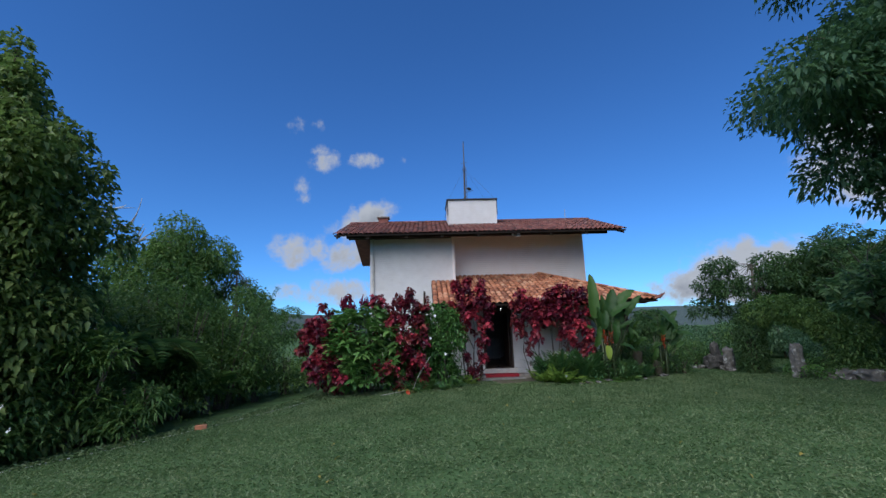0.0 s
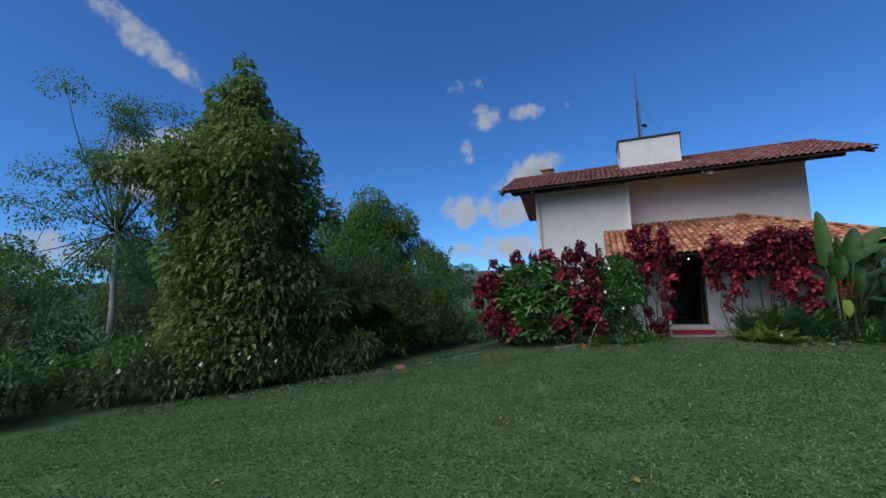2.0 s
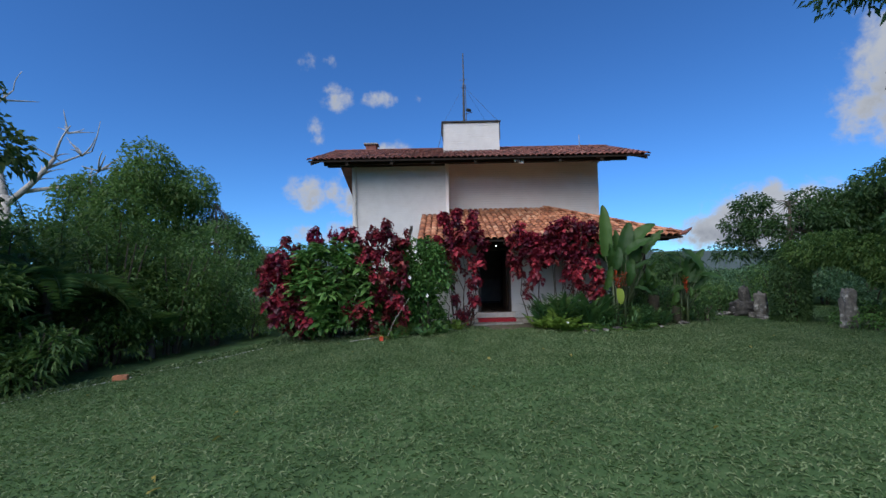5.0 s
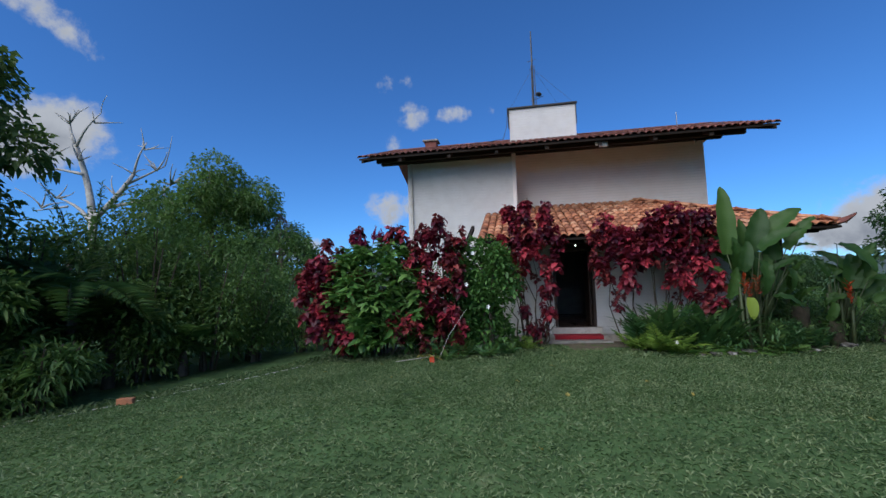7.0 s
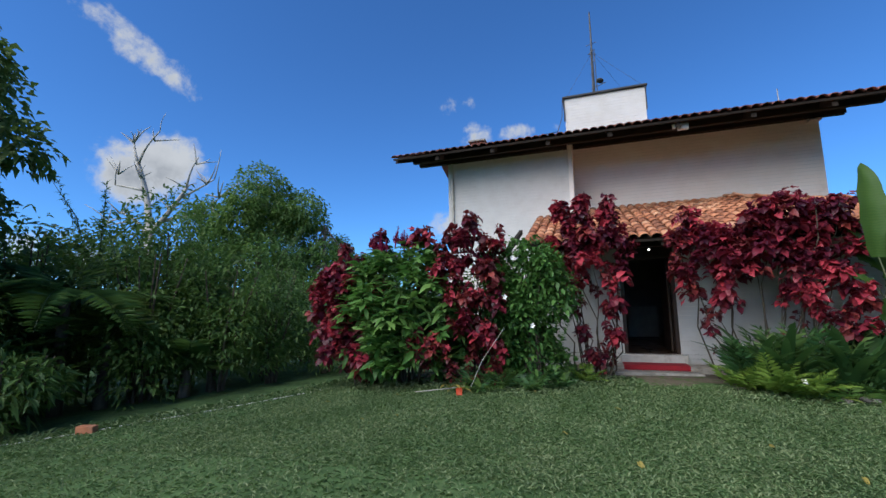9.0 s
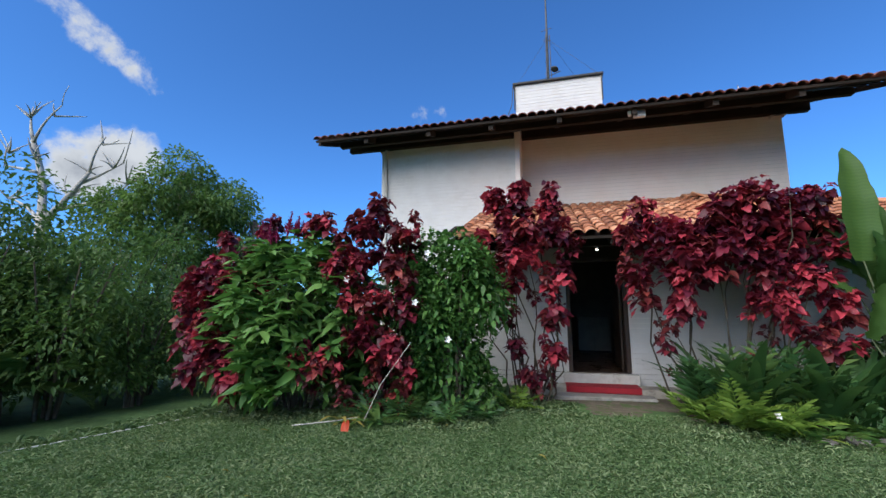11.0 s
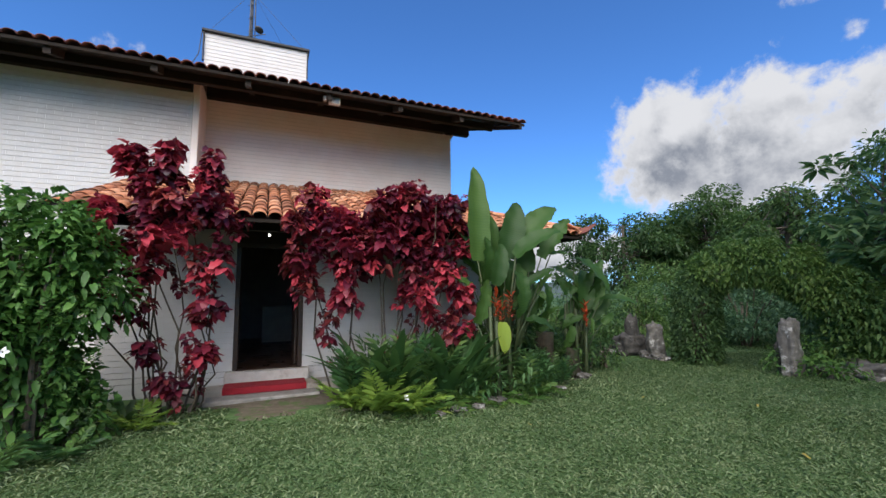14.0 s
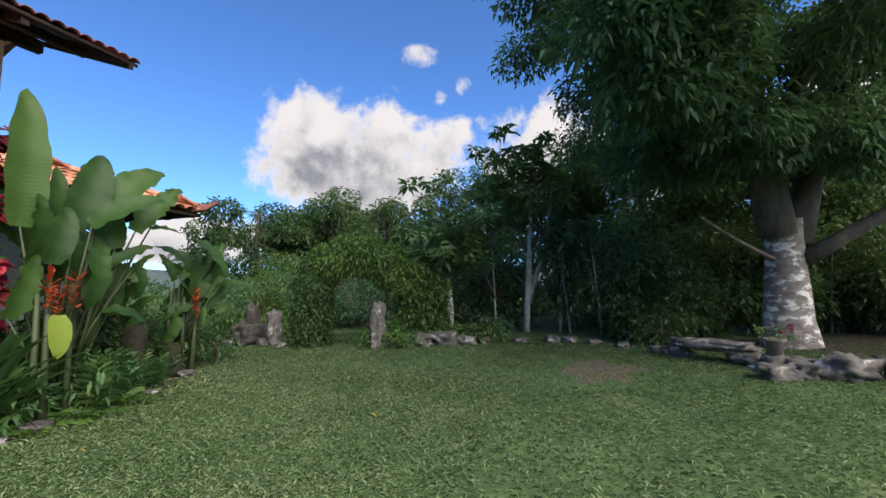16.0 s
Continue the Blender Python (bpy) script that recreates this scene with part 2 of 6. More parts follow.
M_MAST = surface("weathered_mast_metal", [(0.3, (0.05, 0.05, 0.052)), (0.7, (0.13, 0.13, 0.135))], 12, 0.6, 0.2, metal=0.3)
M_PALE = surface("pale_plastic", [(0.3, (0.55, 0.54, 0.50)), (0.7, (0.72, 0.71, 0.67))], 12, 0.5, 0.2)
M_BLACK = surface("black_cable", [(0.3, (0.015, 0.015, 0.016)), (0.7, (0.035, 0.035, 0.036))], 12, 0.6, 0.2)
M_BARK = surface("grey_bark", [(0.25, (0.055, 0.045, 0.035)), (0.5, (0.12, 0.10, 0.08)), (0.8, (0.24, 0.21, 0.18))], 7, 0.95, 1.0, 22, 0.9, stretch=(1, 1, 0.35))
M_LICHEN = surface("lichened_bark", [(0.28, (0.09, 0.075, 0.06)), (0.5, (0.20, 0.175, 0.15)), (0.8, (0.32, 0.29, 0.25))], 6, 0.95, 1.0, 20, 0.8, stain=((0.62, 0.60, 0.56), 0.50, 0.60, 2.6), stretch=(1, 1, 2.2))
M_PALEBARK = surface("pale_bark", [(0.25, (0.22, 0.20, 0.17)), (0.5, (0.42, 0.40, 0.36)), (0.8, (0.60, 0.58, 0.54))], 8, 0.9, 0.6, 25, 0.7)
M_STEM = surface("woody_stem", [(0.3, (0.06, 0.045, 0.03)), (0.7, (0.15, 0.12, 0.085))], 14, 0.85, 0.5)
M_GSTEM = surface("green_stem", [(0.3, (0.030, 0.050, 0.018)), (0.6, (0.060, 0.082, 0.030)), (0.8, (0.11, 0.085, 0.04))], 9, 0.6, 0.3)
M_STONE = surface("mossy_stone", [(0.28, (0.045, 0.044, 0.038)), (0.5, (0.13, 0.12, 0.105)), (0.75, (0.25, 0.235, 0.21))], 9, 0.95, 1.0, 26, 1.0, stain=((0.42, 0.41, 0.38), 0.55, 0.64, 5.5))
M_STONE_DARK = surface("dark_stone", [(0.28, (0.022, 0.021, 0.019)), (0.5, (0.065, 0.060, 0.053)), (0.75, (0.13, 0.12, 0.105))], 9, 0.95, 1.0, 26, 1.0, stain=((0.30, 0.29, 0.27), 0.60, 0.68, 5.5))
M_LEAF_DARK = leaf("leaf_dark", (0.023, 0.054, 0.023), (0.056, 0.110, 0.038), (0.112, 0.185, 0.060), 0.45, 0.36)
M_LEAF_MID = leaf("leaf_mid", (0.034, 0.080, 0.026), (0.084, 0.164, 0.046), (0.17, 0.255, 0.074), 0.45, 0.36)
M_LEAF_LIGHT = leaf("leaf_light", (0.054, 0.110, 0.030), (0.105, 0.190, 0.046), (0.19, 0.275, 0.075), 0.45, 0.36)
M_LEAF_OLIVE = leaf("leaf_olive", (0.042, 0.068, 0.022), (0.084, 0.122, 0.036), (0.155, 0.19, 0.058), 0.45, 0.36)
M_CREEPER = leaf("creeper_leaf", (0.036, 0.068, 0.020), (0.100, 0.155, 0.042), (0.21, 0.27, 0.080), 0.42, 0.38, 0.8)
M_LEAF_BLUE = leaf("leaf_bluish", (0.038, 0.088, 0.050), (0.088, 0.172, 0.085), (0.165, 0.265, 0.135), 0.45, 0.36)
M_LEAF_YOUNG = leaf("young_tree_leaf", (0.060, 0.125, 0.050), (0.135, 0.235, 0.090), (0.23, 0.34, 0.14), 0.45, 0.42)
M_RED_LEAF = leaf("copper_leaf", (0.028, 0.007, 0.016), (0.120, 0.015, 0.032), (0.44, 0.050, 0.072), 0.36, 0.24, 0.7, 0.8, (0.60, 0.04, 0.08))
M_BRONZE = leaf("bronze_leaf", (0.045, 0.012, 0.018), (0.13, 0.022, 0.030), (0.30, 0.055, 0.045), 0.42, 0.2, 0.6, 0.4, (0.40, 0.05, 0.05))
M_MAGENTA = leaf("magenta_spike", (0.10, 0.006, 0.035), (0.24, 0.014, 0.070), (0.40, 0.04, 0.12), 0.5, 0.25, 0.3, 0.2, (0.5, 0.03, 0.15))
M_BANANA = leaf("banana_leaf", (0.011, 0.042, 0.010), (0.024, 0.072, 0.014), (0.058, 0.125, 0.026), 0.5, 0.24, 0.7, 0.7, (0.14, 0.38, 0.04), ribs=11.0)
M_LIME = leaf("lime_leaf", (0.14, 0.22, 0.03), (0.24, 0.33, 0.05), (0.36, 0.42, 0.08), 0.4, 0.35, 0.4, 0.2)
M_FERN = leaf("fern_leaf", (0.11, 0.20, 0.030), (0.21, 0.33, 0.055), (0.32, 0.44, 0.09), 0.5, 0.38, 0.5, 0.3)
M_BUSH = leaf("bush_leaf", (0.032, 0.090, 0.022), (0.085, 0.195, 0.044), (0.18, 0.32, 0.082), 0.40, 0.28, 0.7, 0.5, (0.16, 0.42, 0.06))
M_FERN_B = leaf("fern_leaf_green", (0.050, 0.125, 0.028), (0.105, 0.215, 0.048), (0.19, 0.31, 0.075), 0.5, 0.34, 0.5, 0.4)
M_SWORD = leaf("sword_fern_leaf", (0.020, 0.060, 0.020), (0.042, 0.108, 0.034), (0.085, 0.175, 0.055), 0.42, 0.25, 0.5, 0.4)
M_ORANGE = leaf("orange_bract", (0.24, 0.028, 0.012), (0.44, 0.055, 0.018), (0.55, 0.14, 0.035), 0.45, 0.2, 0.3, 0.3, (0.6, 0.15, 0.03))
M_YELLOW = leaf("yellowed_leaf", (0.20, 0.17, 0.04), (0.38, 0.30, 0.07), (0.50, 0.42, 0.13), 0.5, 0.3, 0.3, 0.2)
M_WHITE = surface("white_petal", [(0.3, (0.72, 0.72, 0.70)), (0.7, (0.84, 0.84, 0.82))], 20, 0.6, 0.2)
M_PINK = surface("pink_petal", [(0.3, (0.55, 0.05, 0.16)), (0.7, (0.68, 0.10, 0.24))], 20, 0.6, 0.2)
M_CLAY = surface("clay_pot", [(0.3, (0.20, 0.15, 0.12)), (0.7, (0.34, 0.28, 0.24))], 9, 0.9, 0.5)
M_HILL = surface("wooded_hill", [(0.3, (0.035, 0.055, 0.055)), (0.7, (0.07, 0.095, 0.09))], 0.12, 1.0, 0.2, 0.5)
M_GLOW = bpy.data.materials.new("lamp_glow")
M_GLOW.use_nodes = True
_n = Nodes(M_GLOW.node_tree)
_n.tree.links.new(_n.add("ShaderNodeEmission", Color=(1, 0.97, 0.9, 1), Strength=5.0).outputs[0], _n.add("ShaderNodeOutputMaterial").inputs[0])


# ---- mesh helpers ----
rng = np.random.default_rng(7)


def mesh_of(name, verts, faces, material, smooth=False):
    me = bpy.data.meshes.new(name)
    me.from_pydata([tuple(v) for v in verts], [], [tuple(f) for f in faces])
    if material:
        me.materials.append(material)
    if smooth:
        me.polygons.foreach_set("use_smooth", [True] * len(me.polygons))
    me.update()
    return me


def link(name, me, parent=None, m=None, label=""):
    ob = new(name, me)
    if m is not None:
        ob.matrix_basis = m
    if parent:
        ob.parent = parent
    if label:
        ob["label"] = label
    return ob


def part(name, bm, material, parent=None, label="", smooth=False):
    me = bpy.data.meshes.new(name)
    bm.to_mesh(me)
    bm.free()
    me.materials.append(material)
    if smooth:
        me.polygons.foreach_set("use_smooth", [True] * len(me.polygons))
    return link(name, me, parent, None, label)


def thing(name, label, category, at=(0, 0, 0), group="", kind="", turn=0.0):
    ob = new(name)
    ob.empty_display_size = 0.1
    ob.matrix_basis = pose(*at, 0, 0, turn)
    return tagged(ob, label, category, group, kind)


def boxes(items):
    """Vertices and faces of boxes (x0, x1, y0, y1, z0, z1)."""
    v, f = [], []
    for x0, x1, y0, y1, z0, z1 in items:
        b = len(v)
        v += [(x0, y0, z0), (x1, y0, z0), (x1, y1, z0), (x0, y1, z0), (x0, y0, z1), (x1, y0, z1), (x1, y1, z1), (x0, y1, z1)]
        f += [(b, b + 3, b + 2, b + 1), (b + 4, b + 5, b + 6, b + 7), (b, b + 1, b + 5, b + 4), (b + 1, b + 2, b + 6, b + 5), (b + 2, b + 3, b + 7, b + 6), (b + 3, b, b + 4, b + 7)]
    return v, f


def bevel_box(x0, x1, y0, y1, z0, z1, r=0.01):
    bm = bmesh.new()
    bmesh.ops.create_cube(bm, size=1, matrix=Matrix.LocRotScale(((x0 + x1) / 2, (y0 + y1) / 2, (z0 + z1) / 2), None, (x1 - x0, y1 - y0, z1 - z0)))
    if r:
        bmesh.ops.bevel(bm, geom=bm.edges[:], offset=r, segments=1, affect="EDGES")
    return bm


def block(name, x0, x1, y0, y1, z0, z1, material, parent=None, r=0.01, label=""):
    return part(name, bevel_box(x0, x1, y0, y1, z0, z1, r), material, parent, label)


def tube(points, radii, sides=7, wobble=0.0):
    """Vertices and faces of a round limb through the points."""
    pts = [Vector(p) for p in points]
    v, f = [], []
    for i, p in enumerate(pts):
        d = (pts[min(i + 1, len(pts) - 1)] - pts[max(i - 1, 0)]).normalized()
        a = d.orthogonal().normalized() if i == 0 else (a - d * a.dot(d)).normalized()
        b = d.cross(a)
        for k in range(sides):
            t = 2 * math.pi * k / sides
            r = radii[i] * (1 + wobble * (random.random() - 0.5) * 2)
            v.append(p + (a * math.cos(t) + b * math.sin(t)) * r)
        if i:
            o = (i - 1) * sides
            f += [(o + k, o + (k + 1) % sides, o + sides + (k + 1) % sides, o + sides + k) for k in range(sides)]
    f.append(tuple(range(sides))[::-1])
    f.append(tuple(range((len(pts) - 1) * sides, len(pts) * sides)))
    return v, f


def merged(chunks):
    v, f = [], []
    for cv, cf in chunks:
        b = len(v)
        v += list(cv)
        f += [tuple(i + b for i in q) for q in cf]
    return v, f


def ground(x, y):
    """The lie of the land: a gentle fall to the house, a bank on the hedge side, and a hilltop's slopes far off."""
    z = 0.10 - 0.037 * (min(max(y, -2), 7) + 0.8) - 0.011 * (min(max(y, 7), 14) - 7)
    z -= 0.05 * min(max(-x - 1.0, 0), 9)
    r = math.hypot(x - 2, y - 8)
    if r > 22:
        z -= 14 * (1 - math.exp(-((r - 22) / 60) ** 1.3))
    return z


def leaves(name, base, way, size, width, material, fold=0.25, droop=0.2, fine=False):
    """One mesh of many leaves: base points, directions, lengths; each a folded blade that bends towards the ground."""
    base, way = np.asarray(base, float), np.asarray(way, float)
    n = len(base)
    way /= np.linalg.norm(way, axis=1)[:, None] + 1e-9
    side = np.cross(way, np.array([0, 0, 1.0]) + 0.35 * rng.normal(size=(n, 3)))
    side /= np.linalg.norm(side, axis=1)[:, None] + 1e-9
    top = np.cross(side, way)
    L = np.asarray(size, float).reshape(-1, 1) * np.ones((n, 1))
    W = L * width
    down = np.array([0, 0, -1.0])
    if fine:
        prof = [(0.0, 0.0), (0.13, 0.60), (0.36, 1.0), (0.62, 0.84), (0.84, 0.42), (1.0, 0.0)]
        mid = [base + way * L * s + down * L * droop * s * s for s, _ in prof]
        cols = [mid[0]]
        for i in range(1, 5):
            w = W * 0.5 * prof[i][1]
            lift = fold + 0.35 * rng.normal(size=(n, 2))
            cols += [mid[i] - side * w + top * w * lift[:, :1], mid[i], mid[i] + side * w + top * w * lift[:, 1:]]
        cols.append(mid[5])
        faces = [(0, 2, 1), (0, 3, 2)] + [f for i in (1, 4, 7) for f in ((i, i + 1, i + 4, i + 3), (i + 1, i + 2, i + 5, i + 4))] + [(10, 11, 13), (11, 12, 13)]
    else:
        w = W * 0.5
        m = base + way * L * 0.45 + top * w * fold
        cols = [base, m + side * w, base + way * L + down * L * droop, m - side * w]
        faces = [(0, 1, 2), (0, 2, 3)]
    k = len(cols)
    v = np.stack(cols, 1).reshape(-1, 3)
    loops = np.concatenate([np.array(f) for f in faces])
    sizes = np.array([len(f) for f in faces])
    allloops = (loops[None, :] + (np.arange(n) * k)[:, None]).ravel()
    allsizes = np.tile(sizes, n)
    me = bpy.data.meshes.new(name)
    me.vertices.add(len(v))
    me.vertices.foreach_set("co", v.ravel().astype(np.float32))
    me.loops.add(len(allloops))
    me.loops.foreach_set("vertex_index", allloops.astype(np.int32))
    me.polygons.add(len(allsizes))
    me.polygons.foreach_set("loop_start", np.concatenate([[0], np.cumsum(allsizes)[:-1]]).astype(np.int32))
    me.polygons.foreach_set("use_smooth", np.ones(len(allsizes), bool))
    me.update(calc_edges=True)
    me.materials.append(material)
    return me


def clump_points(clumps, per_area, jitter=0.3, low=-0.55, shell=0.45):
    """Points and outward ways on uneven ellipsoid clumps (x, y, z, rx, ry, rz)."""
    P, D = [], []
    for cx, cy, cz, rx, ry, rz in clumps:
        n = max(12, int(per_area * (rx * ry + ry * rz + rx * rz) * 4.19))
        d = rng.normal(size=(n, 3))
        d /= np.linalg.norm(d, axis=1)[:, None]
        d = d[d[:, 2] > low + 0.2 * rng.random(len(d))]
        ph = rng.random(3) * 6
        lump = 1 + 0.16 * np.sin(d[:, 0] * 5 + ph[0]) * np.sin(d[:, 1] * 5 + ph[1]) + 0.10 * np.sin(d[:, 2] * 9 + d[:, 0] * 7 + ph[2])
        r = (1 - shell * rng.random(len(d)) ** 1.6) * lump
        P.append(np.array([cx, cy, cz]) + d * r[:, None] * np.array([rx, ry, rz]))
        D.append(d + jitter * 2 * rng.normal(size=d.shape) + np.array([0, 0, -0.15]))
    return np.concatenate(P), np.concatenate(D)


def scatter_clumps(cx, cy, cz, rx, ry, rz, n, small=0.42):
    """A crown's clumps: smaller ellipsoids spread over a large one."""
    out = []
    for i in range(n):
        d = Vector((random.gauss(0, 1), random.gauss(0, 1), random.gauss(0, 0.8))).normalized()
        k = 0.45 + 0.4 * random.random()
        s = small * (0.7 + 0.6 * random.random())
        out.append((cx + d.x * rx * k, cy + d.y * ry * k, cz + d.z * rz * k, rx * s, ry * s, rz * s * 0.85))
    return out


def crown(parent, name, clumps, per_area, size, width, material, droop=0.25, fine=False, jitter=0.3, low=-0.55, shell=0.45, label=""):
    P, D = clump_points(clumps, per_area, jitter, low, shell)
    me = leaves(name, P, D, size * (0.65 + 0.7 * rng.random(len(P))), width, material, 0.25, droop, fine)
    return link(name, me, parent, None, label)


# ---- ground ----
def build_ground():
    xs = sorted(set([-2500, -900, -400, -220, -140, -90, -60, -45, -35] + [round(-30 + i * 1.0, 2) for i in range(66)] + [40, 50, 65, 90, 140, 220, 400, 900, 2500]))
    ys = xs
    v = [(x, y + 8, ground(x, y + 8) + (0.012 * noise.noise((x * 1.1, y * 1.1, 0)) if abs(x) < 30 and abs(y) < 30 else 0)) for y in ys for x in xs]
    w = len(xs)
    f = [(j * w + i, j * w + i + 1, (j + 1) * w + i + 1, (j + 1) * w + i) for j in range(len(ys) - 1) for i in range(w - 1)]
    g = link("ground", mesh_of("ground", v, f, M_LAWN, True))
    tagged(g, "sloping mown lawn in shade, worn and patchy", "ground", kind="structure")


def grass(name, count, x0, x1, y0, y1, length, keep):
    """Short blades over a stretch of the lawn."""
    P = np.column_stack([x0 + (x1 - x0) * rng.random(count), y0 + (y1 - y0) * rng.random(count), np.zeros(count)])
    P = P[[keep(x, y) for x, y, _ in P]]
    P[:, 2] = [ground(x, y) - 0.004 for x, y, _ in P]
    a = rng.random(len(P)) * 2 * math.pi
    lean = 0.5 + 1.3 * rng.random(len(P))
    D = np.column_stack([np.cos(a) * lean, np.sin(a) * lean, np.ones(len(P))])
    me = leaves(name, P, D, length * (0.5 + 0.9 * rng.random(len(P))), 0.16, M_GRASS, 0.2, 0.35)
    return tagged(link(name, me), "short coarse mown grass blades", "grass", kind="stuff")


def hedge_x(y):
    """The lawn's border along the left hedge."""
    pts = [(-3, -9.5), (4.5, -8.3), (6.5, -6.9), (8, -5.7), (9.5, -4.8), (11.3, -3.9), (14, -3.3), (30, -3)]
    for (a, p), (b, q) in zip(pts, pts[1:]):
        if y <= b:
            return p + (q - p) * (max(y, a) - a) / (b - a)
    return -3


def on_lawn(x, y):
    if x < hedge_x(y) - 0.2:
        return False
    if y > 11.9 and -3.2 < x < 0.9:
        return False
    if y > 13.0 and x < 7.6:
        return False
    if math.hypot((x - 9.9) / 1.3, (y - 7.3) / 0.75) < 1 and random.random() < 0.72:
        return False
    if math.hypot((x - 2.55) / 0.55, (y - 13.1) / 0.5) < 1 and random.random() < 0.8:
        return False
    return True


build_ground()


def build_hills():
    v, f = [], []
    n = 120
    for i in range(n + 1):
        a = math.radians(-180 + 360 * i / n)
        r = 1500
        h = 30 + 45 * (noise.noise((math.cos(a) * 2.2, math.sin(a) * 2.2, 3)) + 0.5) + 14 * noise.noise((math.cos(a) * 9, math.sin(a) * 9, 1))
        v += [(math.sin(a) * r, math.cos(a) * r, -60), (math.sin(a) * r * 1.1, math.cos(a) * r * 1.1, max(h, 12))]
        if i:
            b = 2 * i
            f.append((b - 2, b, b + 1, b - 1))
    tagged(link("backdrop", mesh_of("backdrop", v, f, M_HILL, True)), "far wooded hills in haze", "hills", kind="structure")


build_hills()

# ---- house ----
DOOR_L, DOOR_R, FRONT, SILL = 1.96, 2.98, 14.83, 0.045
SLOPE = math.tan(radians(20))
EAVE_Y, EAVE_Z, RIDGE_Y = 15.05, 5.17, 18.9
house = thing("house", "two-storey white painted brick house with clay tile roofs", "house", (0, 0, 0))
COURSE, BRICK = 0.088, 0.235


def brick_rows(x0, x1, z0, z1, gap=None):
    """Bricks (x0, x1, z0, z1) of a running bond; gap: an opening (x0, x1, z_top)."""
    rows = []
    k = 0
    z = z0
    while z < z1 - 0.02:
        x = x0 - (BRICK / 2 if k % 2 else 0)
        while x < x1 - 0.01:
            a, b = max(x, x0), min(x + BRICK, x1)
            cuts = [(a, b)]
            if gap and z < gap[2]:
                cuts = [(a, min(b, gap[0])), (max(a, gap[1]), b)]
            rows += [(p + 0.0007, q - 0.0007, z + 0.005, min(z + COURSE, z1) - 0.005) for p, q in cuts if q - p > 0.03]
            x += BRICK
        z += COURSE
        k += 1
    return rows


def wall(name, x0, x1, y, depth, z0, z1, material, gap=None):
    """A brick wall that faces -y: a core with painted bricks standing proud of the joints."""
    items = [(x0, x1, y, y + depth, z0, z1)]
    if gap:
        items = [(x0, gap[0], y, y + depth, z0, z1), (gap[1], x1, y, y + depth, z0, z1), (gap[0], gap[1], y, y + depth, gap[2], z1)]
    w = link(name, mesh_of(name, *boxes(items), M_MORTAR), house)
    rows = brick_rows(x0, x1, z0, z1, gap)
    if gap:
        near = [r for r in rows if gap[0] - 0.95 < r[0] and r[1] < gap[1] + 0.75 and r[3] < 2.0 and r[2] > -0.1 and r[1] - r[0] > BRICK - 0.01]
        rows = [r for r in rows if r not in near]
        piece = mesh_of("brick", *boxes([(0.0015, BRICK - 0.0015, 0, 0.014, 0.005, COURSE - 0.005)]), M_BRICK_OBJ)
        for a, b, c, d in near:
            link("brick", piece, w, pose(a - 0.0007, y - 0.011 - 0.002 * random.random(), c - 0.005))
    items = [(a, b, y - 0.011 - 0.002 * random.random(), y + 0.002, c, d) for a, b, c, d in rows]
    link("brickwork", mesh_of("brickwork", *boxes(items), material), w)["kind"] = "stuff"
    return w


W_LEFT, W_RIGHT, Y_LEFT, Y_RIGHT = -2.4, 6.83, 16.25, 17.1
wall("wall", W_LEFT, 1.07, Y_LEFT, 0.25, -0.6, 5.42, M_BRICK)
wall("wall", 1.07, W_RIGHT, Y_RIGHT, 0.25, 2.6, 5.75, M_CREAM)
# sides and back
for name, x0, x1, y0, y1, z1 in (("wall", W_LEFT, W_LEFT + 0.25, Y_LEFT + 0.25, 21.6, 5.4), ("wall", W_RIGHT - 0.25, W_RIGHT, Y_RIGHT + 0.25, 21.6, 5.4), ("wall", W_LEFT, W_RIGHT, 21.6, 21.85, 5.3)):
    link(name, mesh_of(name, *boxes([(x0, x1, y0, y1, -0.6, z1)]), M_BRICK), house)
for xs in (W_LEFT, W_RIGHT - 0.25):
    v = [(xs, Y_LEFT + 0.6, 5.4), (xs, 21.6, 5.3), (xs, RIDGE_Y, 6.35), (xs + 0.25, Y_LEFT + 0.6, 5.4), (xs + 0.25, 21.6, 5.3), (xs + 0.25, RIDGE_Y, 6.35)]
    link("gable", mesh_of("gable", v, [(0, 1, 2), (3, 5, 4), (0, 2, 5, 3), (1, 4, 5, 2)], M_BRICK), house)
block("pier", 0.97, 1.09, Y_LEFT - 0.05, Y_LEFT + 0.9, -0.6, 5.5, M_CREAM, house)
link("return_wall", mesh_of("return_wall", *boxes([(0.85, 1.06, Y_LEFT + 0.26, Y_RIGHT - 0.01, -0.6, 5.6)]), M_BRICK), house)
block("downpipe", W_LEFT + 0.10, W_LEFT + 0.17, Y_LEFT - 0.09, Y_LEFT - 0.03, 0.2, 5.45, M_SILL, house)
# front room with the door
FRONT_L = 0.14
front = wall("wall", FRONT_L, W_RIGHT, FRONT, 0.22, -0.4, 2.62, M_BRICK, (DOOR_L, DOOR_R, 2.50))
for x0 in (FRONT_L, W_RIGHT - 0.22):
    link("wall", mesh_of("wall", *boxes([(x0, x0 + 0.22, FRONT + 0.23, Y_RIGHT, -0.4, 2.62)]), M_BRICK), house)

